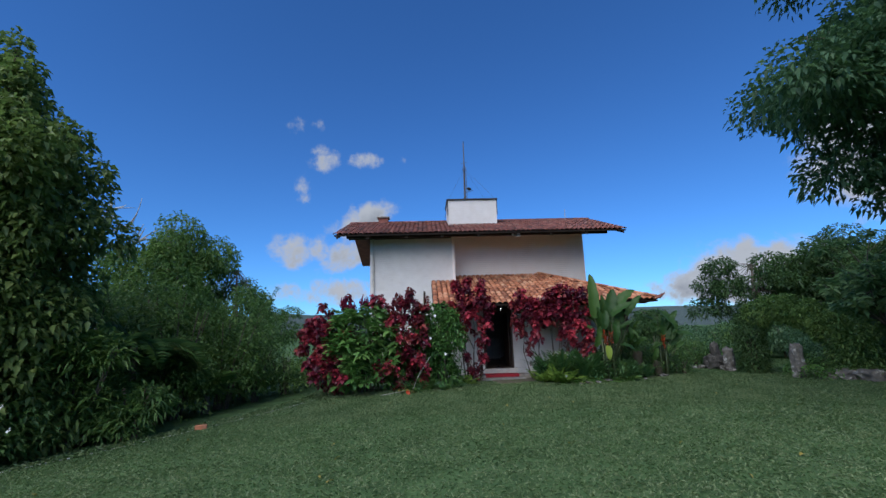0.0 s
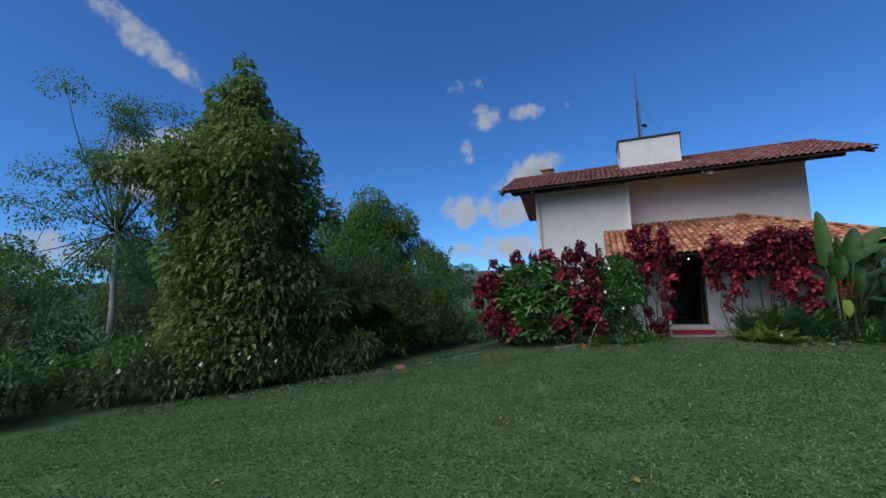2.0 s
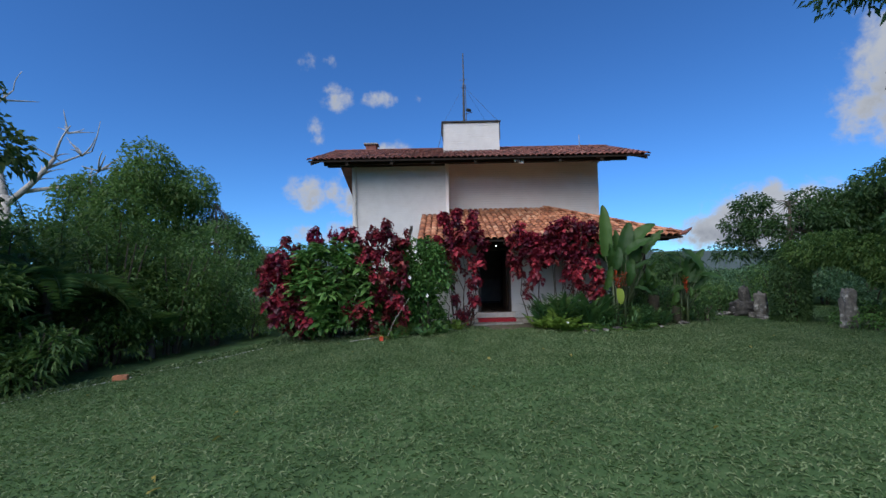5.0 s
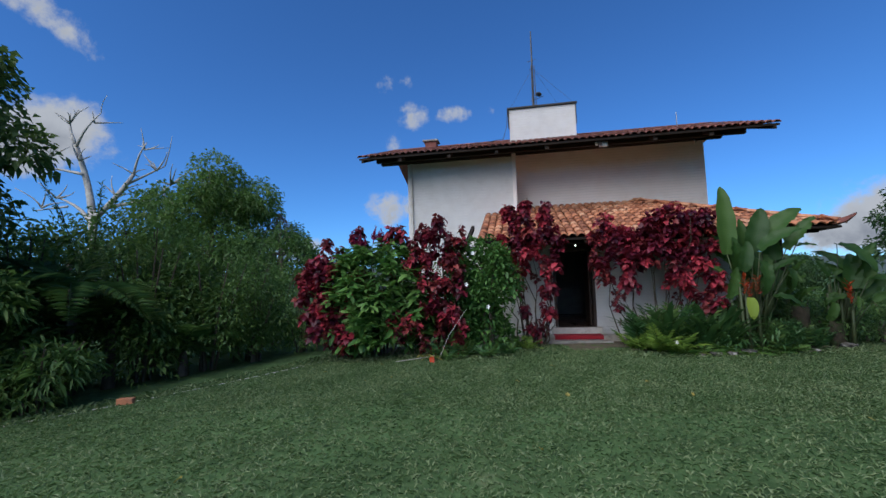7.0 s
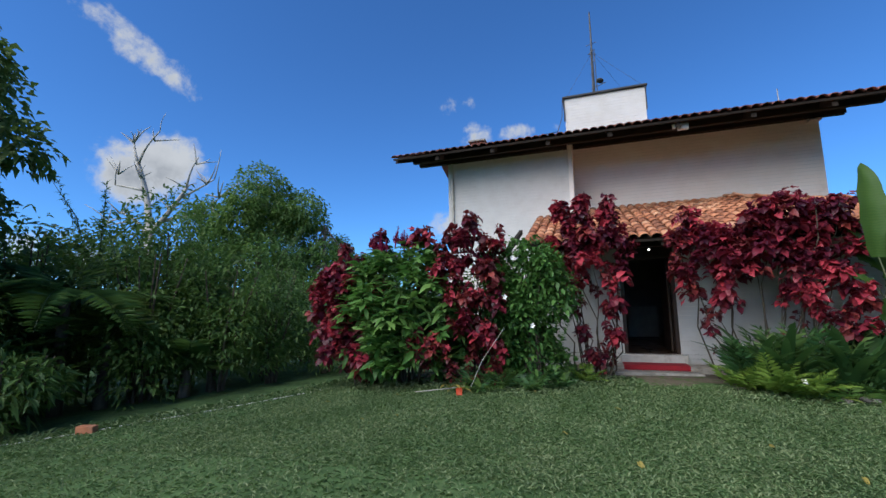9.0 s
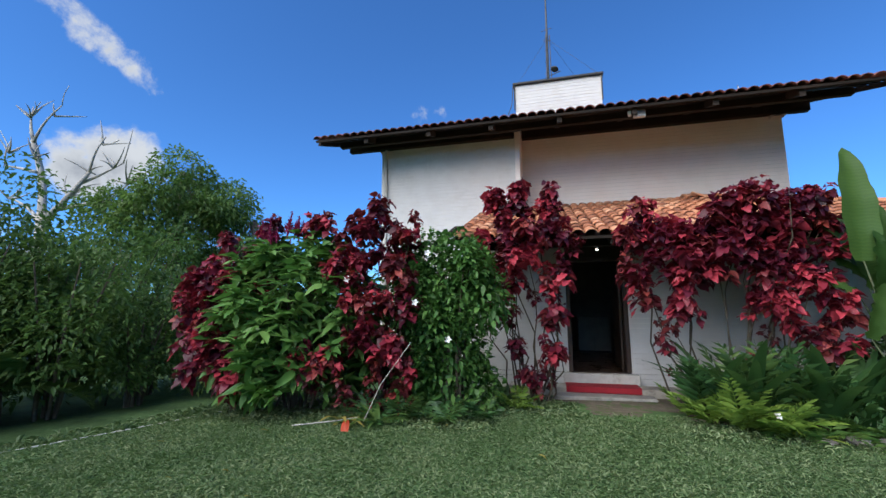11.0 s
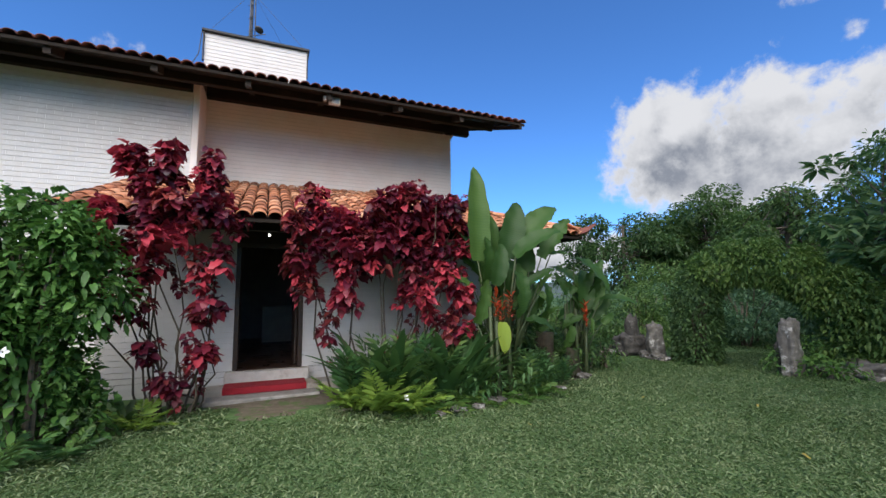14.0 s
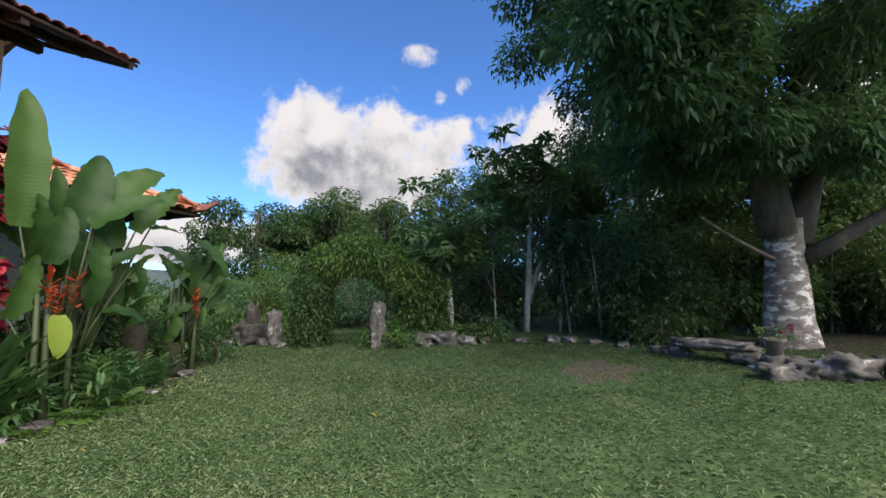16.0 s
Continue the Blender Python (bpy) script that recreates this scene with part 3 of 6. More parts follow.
# door and what shows behind it
door = thing("door_1", "open dark wooden front door in a brown frame", "door", (0, 0, 0), kind="structure")
for a, b in ((DOOR_L - 0.02, DOOR_L + 0.055), (DOOR_R - 0.055, DOOR_R + 0.02)):
    block("jamb", a, b, FRONT - 0.035, FRONT + 0.20, SILL, 2.04, M_FRAME, door, 0.008)
block("lintel", DOOR_L - 0.02, DOOR_R + 0.02, FRONT - 0.035, FRONT + 0.20, 2.04, 2.12, M_FRAME, door, 0.008)
block("transom", DOOR_L + 0.01, DOOR_R - 0.01, FRONT + 0.05, FRONT + 0.10, 2.122, 2.47, M_FRAME, door, 0.006)
for a in (DOOR_L - 0.02, DOOR_R - 0.03):
    block("jamb", a, a + 0.05, FRONT - 0.03, FRONT + 0.2, 2.122, 2.52, M_FRAME, door, 0.006)
lf = block("leaf", DOOR_R - 0.10, DOOR_R - 0.062, FRONT + 0.21, FRONT + 1.10, SILL + 0.02, 2.03, M_FRAME, door, 0.006)
part("door_handle", bevel_box(DOOR_R - 0.15, DOOR_R - 0.102, FRONT + 0.98, FRONT + 1.06, 1.0, 1.04, 0.008), M_METAL, lf)
room = thing("interior_room", "dim entrance room behind the open door", "room", (0, 0, 0), kind="structure")
link("floor", mesh_of("floor", *boxes([(0.0, 6.5, FRONT + 0.0, 20.5, -0.05, SILL)]), M_INFLOOR), room)
link("back_wall", mesh_of("back_wall", *boxes([(0.0, 6.5, 20.5, 20.6, SILL, 2.6)]), M_DARKIN), room)
link("side_wall", mesh_of("side_wall", *boxes([(1.2, 1.3, FRONT + 0.3, 20.5, SILL, 2.6)]), M_DARKIN), room)
link("side_wall", mesh_of("side_wall", *boxes([(4.4, 4.5, FRONT + 0.3, 20.5, SILL, 2.6)]), M_DARKIN), room)
link("room_ceiling", mesh_of("room_ceiling", *boxes([(FRONT_L, W_RIGHT, FRONT + 0.23, 20.6, 2.6, 2.65)]), M_DARKIN), room)
cab = thing("hall_cabinet", "low pale cabinet against the hall's end wall", "cabinet", (2.75, 18.6, SILL))
block("body", -0.42, 0.42, 0.0, 0.42, 0.06, 0.95, M_DARKIN, cab, 0.01)
for i in (-1, 1):
    block("door", -0.41 if i < 0 else 0.005, -0.005 if i < 0 else 0.41, -0.022, -0.002, 0.08, 0.93, M_DARKIN, cab, 0.004)
block("plinth", -0.40, 0.40, 0.03, 0.40, 0.0, 0.06, M_BLACK, cab, 0.004)

# steps
steps = thing("entrance_step", "worn concrete entrance step with white painted sill", "step", (0, 0, 0))
block("sill", 1.84, 3.10, FRONT - 0.20, FRONT - 0.013, -0.30, SILL - 0.004, M_SILL, steps, 0.012)
block("tread", 0.9, 4.2, 14.20, FRONT - 0.20, -0.45, -0.125, M_PLINTH, steps, 0.012)
block("lower_step", 1.65, 3.2, 13.86, 14.195, -0.5, -0.205, M_CONC, steps, 0.015)
mat_bm = bmesh.new()
prof = [(FRONT - 0.23, -0.118), (14.22, -0.116), (14.188, -0.125), (14.184, -0.20)]
ring = []
for x in (1.86, 3.03):
    ring.append([mat_bm.verts.new((x, y, z)) for y, z in prof] + [mat_bm.verts.new((x, y - 0.006, z + 0.012)) for y, z in prof[::-1]])
n_ = len(ring[0])
for i in range(n_):
    mat_bm.faces.new((ring[0][i], ring[0][(i + 1) % n_], ring[1][(i + 1) % n_], ring[1][i]))
mat_bm.faces.new(ring[0][::-1]), mat_bm.faces.new(ring[1])
tagged(part("door_mat", mat_bm, M_RED), "bright red runner mat draped over the step", "mat")


# ---- roofs ----
def tile_shape(radius=0.098, length=0.44, taper=0.82, thick=0.014, segs=6):
    """A barrel tile along +y, its wide end at y = 0."""
    v, f = [], []
    for y, s in ((0, 1.0), (length, taper)):
        for r in (radius * s, radius * s - thick):
            for k in range(segs + 1):
                t = math.pi * k / segs
                v.append((math.cos(t) * r, y, math.sin(t) * r * 0.72))
    m = segs + 1
    for k in range(segs):
        f.append((k, k + 1, 2 * m + k + 1, 2 * m + k))
        f.append((m + k + 1, m + k, 3 * m + k, 3 * m + k + 1))
        f.append((k + 1, k, m + k, m + k + 1))
        f.append((2 * m + k, 2 * m + k + 1, 3 * m + k + 1, 3 * m + k))
    f += [(0, 2 * m, 3 * m, m), (segs, m + segs, 3 * m + segs, 2 * m + segs)]
    return v, f


TILE = tile_shape()
PITCH, LAP = 0.192, 0.36


def roof_plane(name, parent, origin, along, up, width, run_at, mats, near, near_rows, first=0.0):
    """Rows of barrel tiles up a slope. along, up: unit vectors; run_at(a): how far up the slope column a goes;
    near(a): columns whose lowest rows are pieces of their own."""
    o, ax, uy = Vector(origin), Vector(along).normalized(), Vector(up).normalized()
    nz = ax.cross(uy)
    piece = mesh_of("tile", *TILE, mats[0], True)
    chunks = []
    host = thing(name, "", "", (0, 0, 0))
    host.parent = parent
    for key in ("label", "category"):
        if key in host:
            del host[key]
    a = first
    while a < width:
        start, stop = run_at(a)
        r, b = 0, start
        while b < stop - 0.05:
            j = [(random.random() - 0.5) * s for s in (0.012, 0.02, 0.008)]
            m = Matrix((ax, uy, nz)).transposed().to_4x4()
            m.translation = o + ax * (a + j[0]) + uy * (b + j[1]) + nz * (0.012 + 0.02 * (r % 2 == 0) * 0 + j[2])
            m = m @ pose(0, 0, 0, -2.0 + random.random(), 0, (random.random() - 0.5) * 3)
            if near(a) and r < near_rows:
                link("tile", piece, host, m)
            else:
                chunks.append(([m @ Vector(q) for q in TILE[0]], TILE[1]))
            b += LAP
            r += 1
        a += PITCH
    if chunks:
        link("tiling", mesh_of("tiling", *merged(chunks), mats[1], True), host)["kind"] = "stuff"
    return host


UP = Vector((0, 1, SLOPE)).normalized()
RUN = (RIDGE_Y - EAVE_Y) / UP.y
X0, X1 = -3.67, 7.86
upper = roof_plane("upper_roof", house, (X0 + 0.1, EAVE_Y, EAVE_Z), (1, 0, 0), UP, X1 - X0 - 0.1, lambda a: (0.0, RUN), (M_OLD_TILE, M_OLD_TILES), lambda a: True, 2)
bv = [(X0, EAVE_Y + 0.06, EAVE_Z + 0.0), (X1, EAVE_Y + 0.06, EAVE_Z + 0.0), (X1, RIDGE_Y, EAVE_Z + RUN * UP.z - 0.02), (X0, RIDGE_Y, EAVE_Z + RUN * UP.z - 0.02), (X1, 2 * RIDGE_Y - EAVE_Y, EAVE_Z), (X0, 2 * RIDGE_Y - EAVE_Y, EAVE_Z)]
XS0, XS1 = W_LEFT - 0.45, W_RIGHT + 0.25
deck_v = [(XS0, EAVE_Y + 0.05, EAVE_Z - 0.012), (XS1, EAVE_Y + 0.05, EAVE_Z - 0.012), (XS1, RIDGE_Y, EAVE_Z + RUN * UP.z - 0.03), (XS0, RIDGE_Y, EAVE_Z + RUN * UP.z - 0.03)]
deck_v += [(x, y, z - 0.03) for x, y, z in deck_v]
deck_f = [(0, 1, 2, 3), (7, 6, 5, 4), (0, 4, 5, 1), (1, 5, 6, 2), (2, 6, 7, 3), (3, 7, 4, 0)]
link("roof_deck", mesh_of("roof_deck", deck_v, deck_f, M_WOOD), house)
back_v = [bv[3], bv[2], bv[4], bv[5]] + [(x, y, z - 0.08) for x, y, z in (bv[3], bv[2], bv[4], bv[5])]
link("back_roof", mesh_of("back_roof", back_v, [(0, 1, 2, 3), (7, 6, 5, 4), (0, 4, 5, 1), (1, 5, 6, 2), (2, 6, 7, 3), (3, 7, 4, 0)], M_OLD_TILES), house)
# ridge caps
cap = mesh_of("ridge_tile", *tile_shape(0.12, 0.42, 0.9), M_OLD_TILE, True)
x = X0
while x < X1 - 0.2:
    link("ridge_tile", cap, upper, pose(x, RIDGE_Y, EAVE_Z + RUN * UP.z - 0.0, 0, 0, -90))
    x += 0.36


def sloped_beam(name, x0, x1, a, b, drop, deep, material, parent):
    """A timber under the front slope from a to b metres up the run."""
    v = []
    for s in (a, b):
        for x in (x0, x1):
            for d in (drop, drop + deep):
                v.append((x, EAVE_Y + UP.y * s, EAVE_Z + UP.z * s - d))
    f = [(0, 1, 3, 2), (4, 6, 7, 5), (0, 2, 6, 4), (1, 5, 7, 3), (0, 4, 5, 1), (2, 3, 7, 6)]
    return link(name, mesh_of(name, v, f, material), parent)


for x in (-2.35, -0.85, 0.55, 1.98, 3.42, 4.85, 6.25):
    sloped_beam("rafter", x - 0.05, x + 0.05, 0.10, 2.2, 0.05, 0.15, M_BEAM, house)
for k in range(7):
    s = 0.06 + 0.36 * k
    for xa, xb in ((X0 + 0.06, XS0 - 0.002), (XS1 + 0.002, X1 - 0.02)):
        sloped_beam("batten", xa, xb, s, s + 0.06, 0.015, 0.045, M_WOOD, house)
for x in (X0 + 0.13, X1 - 0.17):
    sloped_beam("verge_rafter", x, x + 0.06, 0.02, 4.0, 0.062, 0.10, M_WOOD, house)
# purlins run through along the walls and out under the verges
block("purlin", X0 + 0.42, 0.96, Y_LEFT - 0.16, Y_LEFT - 0.02, 5.20, 5.40, M_WOOD, house, 0.008)
block("purlin", 1.10, X1 - 0.55, Y_RIGHT - 0.18, Y_RIGHT - 0.02, 5.47, 5.70, M_WOOD, house, 0.008)
block("purlin", X0 + 0.42, X1 - 0.55, EAVE_Y + 0.55, EAVE_Y + 0.67, EAVE_Z - 0.03, EAVE_Z + 0.12, M_WOOD, house, 0.008)
block("fascia", X0 + 0.05, X1 - 0.02, EAVE_Y + 0.035, EAVE_Y + 0.065, EAVE_Z - 0.055, EAVE_Z + 0.0, M_WOOD, house, 0.004)

# chimney with mast
chim = link("chimney", mesh_of("chimney", *boxes([(0.94, 3.14, 17.42, 19.0, 5.6, 7.2)]), M_MORTAR), house)
items = [(a, b, 17.409 - 0.003 * random.random(), 17.425, c, d) for a, b, c, d in brick_rows(0.94, 3.14, 5.75, 7.19)]
link("brickwork", mesh_of("brickwork", *boxes(items), M_BRICK), chim)["kind"] = "stuff"
block("chimney_cap", 0.88, 3.20, 17.34, 19.06, 7.195, 7.255, M_BLACK, chim, 0.01)
for xs in (0.915, 3.145):
    block("flashing", xs - 0.008, xs + 0.02, 17.36, 17.42, 6.5, 7.19, M_BLACK, chim, 0.003)
flue = thing("roof_vent", "small clay roof vent with flat cap", "vent", (-2.1, 18.85, 6.5))
block("stack", -0.22, 0.22, -0.18, 0.18, 0.0, 0.28, M_OLD_TILE, flue)
block("cap", -0.30, 0.30, -0.26, 0.26, 0.28, 0.34, M_CONC, flue)
mast = thing("antenna_mast", "tall thin metal antenna mast with small dish, guyed", "antenna", (1.84, 18.3, 7.25))
for k in range(3):
    t = 2 * math.pi * k / 3
    link("upright", mesh_of("upright", *tube([(0.09 * math.cos(t), 0.09 * math.sin(t), 0), (0.07 * math.cos(t), 0.07 * math.sin(t), 1.9)], (0.014, 0.012), 6), M_MAST), mast)
link("pole", mesh_of("pole", *tube([(0, 0, 0), (0, 0, 1.9), (0, 0, 3.2)], (0.034, 0.030, 0.022), 8), M_MAST), mast)
for k in range(5):
    link("rung", mesh_of("rung", *tube([(-0.09, -0.04, 0.3 + 0.36 * k), (0.09, -0.04, 0.42 + 0.36 * k)], (0.007, 0.007), 5), M_MAST), mast)
link("crossbar", mesh_of("crossbar", *tube([(-0.10, -0.03, 0.55), (0.34, -0.12, 0.66)], (0.012, 0.012), 6), M_MAST), mast)
link("crossbar", mesh_of("crossbar", *tube([(-0.16, 0, 2.05), (0.14, 0, 2.12)], (0.009, 0.009), 5), M_MAST), mast)
link("crossbar", mesh_of("crossbar", *tube([(-0.12, 0, 1.75), (0.12, 0, 1.72)], (0.009, 0.009), 5), M_MAST), mast)
dv, df = [(0, 0, -0.03)], []
for ri, r in enumerate((0.1, 0.2)):
    dv += [(r * math.cos(k * 0.5236), r * math.sin(k * 0.5236), -0.03 + 0.8 * r * r) for k in range(12)]
df += [(0, 1 + k, 1 + (k + 1) % 12) for k in range(12)] + [(1 + k, 13 + k, 13 + (k + 1) % 12, 1 + (k + 1) % 12) for k in range(12)]
dv += [(x, y, z - 0.012) for x, y, z in dv]
df += [tuple(i + 25 for i in q)[::-1] for q in df] + [(13 + k, 38 + k, 38 + (k + 1) % 12, 13 + (k + 1) % 12) for k in range(12)]
link("dish", mesh_of("dish", dv, df, M_MAST, True), mast, pose(0.18, -0.12, 0.74, -20, 18, 0) @ Matrix.Scale(0.55, 4))
for gx, gy in ((-0.85, -0.8), (1.28, -0.8), (1.25, 0.6)):
    link("guy_wire", mesh_of("guy_wire", *tube([(0, 0, 1.8), (gx, gy, 0.02)], (0.004, 0.004), 4), M_BLACK), mast)
rod = link("roof_rod", mesh_of("roof_rod", *tube([(6.6, 18.4, 6.3), (6.6, 18.4, 6.95)], (0.018, 0.012), 6), M_METAL))
tagged(rod, "short metal vent rod on the roof slope", "rod")
cable = link("roof_cable", mesh_of("roof_cable", *tube([(0.88, 17.4, 7.2), (0.85, 17.3, 6.6), (0.72, 17.0, 6.05), (0.2, 16.6, 5.85)], (0.01,) * 4, 5), M_BLACK))
tagged(cable, "black cable down the chimney onto the roof", "cable")
flood = thing("floodlight", "pale rectangular floodlight under the roof eave", "floodlight", (3.52, 15.28, 5.0))
block("housing", -0.10, 0.12, -0.03, 0.05, -0.02, 0.13, M_PALE, flood, 0.012)
block("lens", -0.08, 0.10, -0.037, -0.031, 0.0, 0.11, M_METAL, flood, 0.004)
link("sensor", mesh_of("sensor", *tube([(-0.17, 0, 0.03), (-0.17, 0, 0.12)], (0.035, 0.045), 8), M_PALE), flood)
block("bracket", -0.19, 0.12, 0.05, 0.09, 0.06, 0.16, M_BLACK, flood, 0.005)

# lower roof: front slope, hipped at the right
LE_Y, LE_Z, LT_Y, LT_Z = 13.10, 2.27, Y_RIGHT - 0.02, 3.68
CX, AX = 7.72, 4.75          # hip corner and hip apex along x
LUP = Vector((0, LT_Y - LE_Y, LT_Z - LE_Z))
LRUN = LUP.length
LX0 = 0.08


def front_run(a):
    x = LX0 + 0.1 + a
    stop = LRUN if x < AX else LRUN * max(0.0, (CX - x) / (CX - AX))
    if x < 1.09:
        stop = min(stop, LRUN * (Y_LEFT - 0.03 - LE_Y) / (LT_Y - LE_Y))
    return 0.0, stop


lower = roof_plane("lower_roof", house, (LX0 + 0.1, LE_Y, LE_Z), (1, 0, 0), LUP, CX - LX0 - 0.1, front_run, (M_TILE, M_TILES), lambda a: 1.2 < a < 5.2, 12)
RUPV = Vector((AX - CX, 0, LT_Z - LE_Z))
roof_plane("side_roof", house, (CX + 0.02, LE_Y + 0.1, LE_Z), (0, 1, 0), RUPV, 5.4, lambda a: (0.0, min(RUPV.length * min(1, (a + 0.1) / (LT_Y - LE_Y)), RUPV.length * (CX - W_RIGHT - 0.02) / (CX - AX) if a > 3.9 else 9)), (M_TILE, M_TILES), lambda a: False, 0)
ld = 0.022
v = [(LX0, LE_Y + 0.05, LE_Z - ld), (CX - 0.03, LE_Y + 0.05, LE_Z - ld), (AX, LT_Y, LT_Z - ld), (1.1, LT_Y, LT_Z - ld), (1.1, Y_LEFT - 0.06, LE_Z + (LT_Z - LE_Z) * (Y_LEFT - 0.06 - LE_Y) / (LT_Y - LE_Y) - ld), (LX0, Y_LEFT - 0.06, LE_Z + (LT_Z - LE_Z) * (Y_LEFT - 0.06 - LE_Y) / (LT_Y - LE_Y) - ld)]
n0 = len(v)
v += [(x, y, z - 0.04) for x, y, z in v]
link("roof_deck", mesh_of("roof_deck", v, [tuple(range(n0)), tuple(range(n0, 2 * n0))[::-1]] + [(i, n0 + i, n0 + (i + 1) % n0, (i + 1) % n0) for i in range(n0)], M_WOOD), house)
kz = LE_Z + (LT_Z - LE_Z) * (CX - W_RIGHT - 0.02) / (CX - AX)
v = [(CX - 0.03, LE_Y + 0.05, LE_Z - ld), (CX - 0.03, 18.6, LE_Z - ld), (W_RIGHT + 0.02, 18.6, kz - ld), (W_RIGHT + 0.02, LT_Y, kz - ld), (AX, LT_Y, LT_Z - ld)]
n0 = len(v)
v += [(x, y, z - 0.04) for x, y, z in v]
link("roof_deck", mesh_of("roof_deck", v, [tuple(range(n0)), tuple(range(n0, 2 * n0))[::-1]] + [(i, n0 + i, n0 + (i + 1) % n0, (i + 1) % n0) for i in range(n0)], M_WOOD), house)
hip = Vector((AX - CX, LT_Y - LE_Y, LT_Z - LE_Z))
hl = hip.length
hipcap = mesh_of("hip_tile", *tile_shape(0.115, 0.44, 0.85), M_TILE, True)
k = 0.1
hx = hip.normalized()
hs = hx.cross(Vector((0, 0, 1))).normalized()
while k < hl - 0.2:
    m = Matrix((hs, hx, hs.cross(hx))).transposed().to_4x4()
    m.translation = Vector((CX, LE_Y, LE_Z + 0.05)) + hx * k
    link("hip_tile", hipcap, lower, m)
    k += 0.36
tip = bmesh.new()
for i, (dx, dz, w, h) in enumerate(((-0.12, 0.05, 0.12, 0.05), (0.02, 0.10, 0.09, 0.05), (0.13, 0.20, 0.02, 0.02))):
    pts = [Vector((CX + dx, LE_Y - dx, LE_Z + dz)) + Vector((s * w, s * w, t * h)) for s, t in ((-0.7, -1), (0.7, -1), (0.4, 1), (-0.4, 1))]
    vs = [tip.verts.new(p) for p in pts]
    if i:
        for q in range(4):
            tip.faces.new((last[q], last[(q + 1) % 4], vs[(q + 1) % 4], vs[q]))
    else:
        tip.faces.new(vs[::-1])
    last = vs
tip.faces.new(last)
part("corner_finial", tip, M_OLD_TILE, lower, "upturned clay corner tile")
for x in (-0.2, 1.2, 2.6, 4.0, 5.4, 6.8):
    v = []
    for y, z in ((LE_Y + 0.1, LE_Z + 0.034), (FRONT + 0.3, LE_Z + (LT_Z - LE_Z) * (FRONT + 0.3 - LE_Y) / (LT_Y - LE_Y))):
        for xx in (x - 0.04, x + 0.04):
            for d in (0.068, 0.18):
                v.append((xx, y, z - d))
    link("rafter", mesh_of("rafter", v, [(0, 1, 3, 2), (4, 6, 7, 5), (0, 2, 6, 4), (1, 5, 7, 3), (0, 4, 5, 1), (2, 3, 7, 6)], M_WOOD), house)
block("eave_beam", LX0 + 0.1, CX - 0.15, LE_Y + 0.55, LE_Y + 0.67, 2.17, 2.33, M_WOOD, house, 0.008)
block("side_beam", CX - 0.62, CX - 0.50, LE_Y + 0.69, 18.4, 2.17, 2.33, M_WOOD, house, 0.008)
block("post", 6.72, 6.84, LE_Y + 0.55, LE_Y + 0.67, -0.5, 2.168, M_WOOD, house, 0.01)
block("post", CX - 0.62, CX - 0.50, 17.6, 17.72, -0.5, 2.168, M_WOOD, house, 0.01)
lamp = thing("porch_lamp", "small lit white bulb under the porch eave", "lamp", (2.42, 13.76, 2.12))
link("holder", mesh_of("holder", *tube([(0, 0, 0.10), (0, 0, 0.03)], (0.03, 0.035), 8), M_BLACK), lamp)
bulb = bmesh.new()
bmesh.ops.create_uvsphere(bulb, u_segments=10, v_segments=8, radius=0.017)
part("bulb", bulb, M_GLOW, lamp, "lit bulb", True)


# ---- plants: shared makers ----
def rosette(name, n, length, width, material, spread=0.12, tall=0.22, fall=0.5):
    """A hanging cluster of broad pointed leaves round a shoot's end."""
    t = rng.random(n)
    a = np.arange(n) * 2.4 + rng.random(n)
    P = np.column_stack([np.cos(a) * spread * 0.25, np.sin(a) * spread * 0.25, (t - 0.6) * tall])
    D = np.column_stack([np.cos(a), np.sin(a), 0.55 * t - 0.25 + 0.25 * rng.normal(size=n)])
    return leaves(name, P, D, length * (0.7 + 0.5 * rng.random(n)), width, material, 0.3, fall, True)


RED_SETS = [rosette("leafy_shoot", 18, 0.155, 0.80, M_RED_LEAF, 0.12, 0.22, 0.5) for _ in range(6)]
BRONZE_SETS = [rosette("leafy_shoot", 16, 0.145, 0.78, M_BRONZE, 0.12, 0.22, 0.55) for _ in range(4)]
GREEN_SETS = [rosette("leaf_whorl", 14, 0.27, 0.36, M_BUSH, 0.1, 0.18, 0.2) for _ in range(4)]
SPIKE_SETS = []
for _ in range(2):
    n = 60
    t = rng.random(n)
    a = rng.random(n) * 6.28
    P = np.column_stack([np.cos(a) * 0.012, np.sin(a) * 0.012, t * 0.26])
    D = np.column_stack([np.cos(a), np.sin(a), 0.7 + t])
    spike = leaves("flower_spike", P, D, 0.075 * (1.2 - t), 0.5, M_MAGENTA, 0.2, 0.1)
    bm = bmesh.new()
    bm.from_mesh(spike)
    cv, cf = tube([(0, 0, -0.05), (0, 0, 0.12), (0, 0, 0.27)], (0.010, 0.014, 0.004), 6)
    vs = [bm.verts.new(q) for q in cv]
    for q in cf:
        bm.faces.new([vs[i] for i in q])
    bm.to_mesh(spike)
    bm.free()
    SPIKE_SETS.append(spike)


def stem_line(x, y, top_x, top_y, top_z, bow=0.12):
    z0 = ground(x, y) - 0.03
    pts = []
    for k in range(6):
        s = k / 5
        w = math.sin(s * math.pi) * bow
        pts.append(Vector((x + (top_x - x) * s + w * (random.random() - 0.3), y + (top_y - y) * s + w * (random.random() - 0.5), z0 + (top_z - z0) * s)))
    return pts


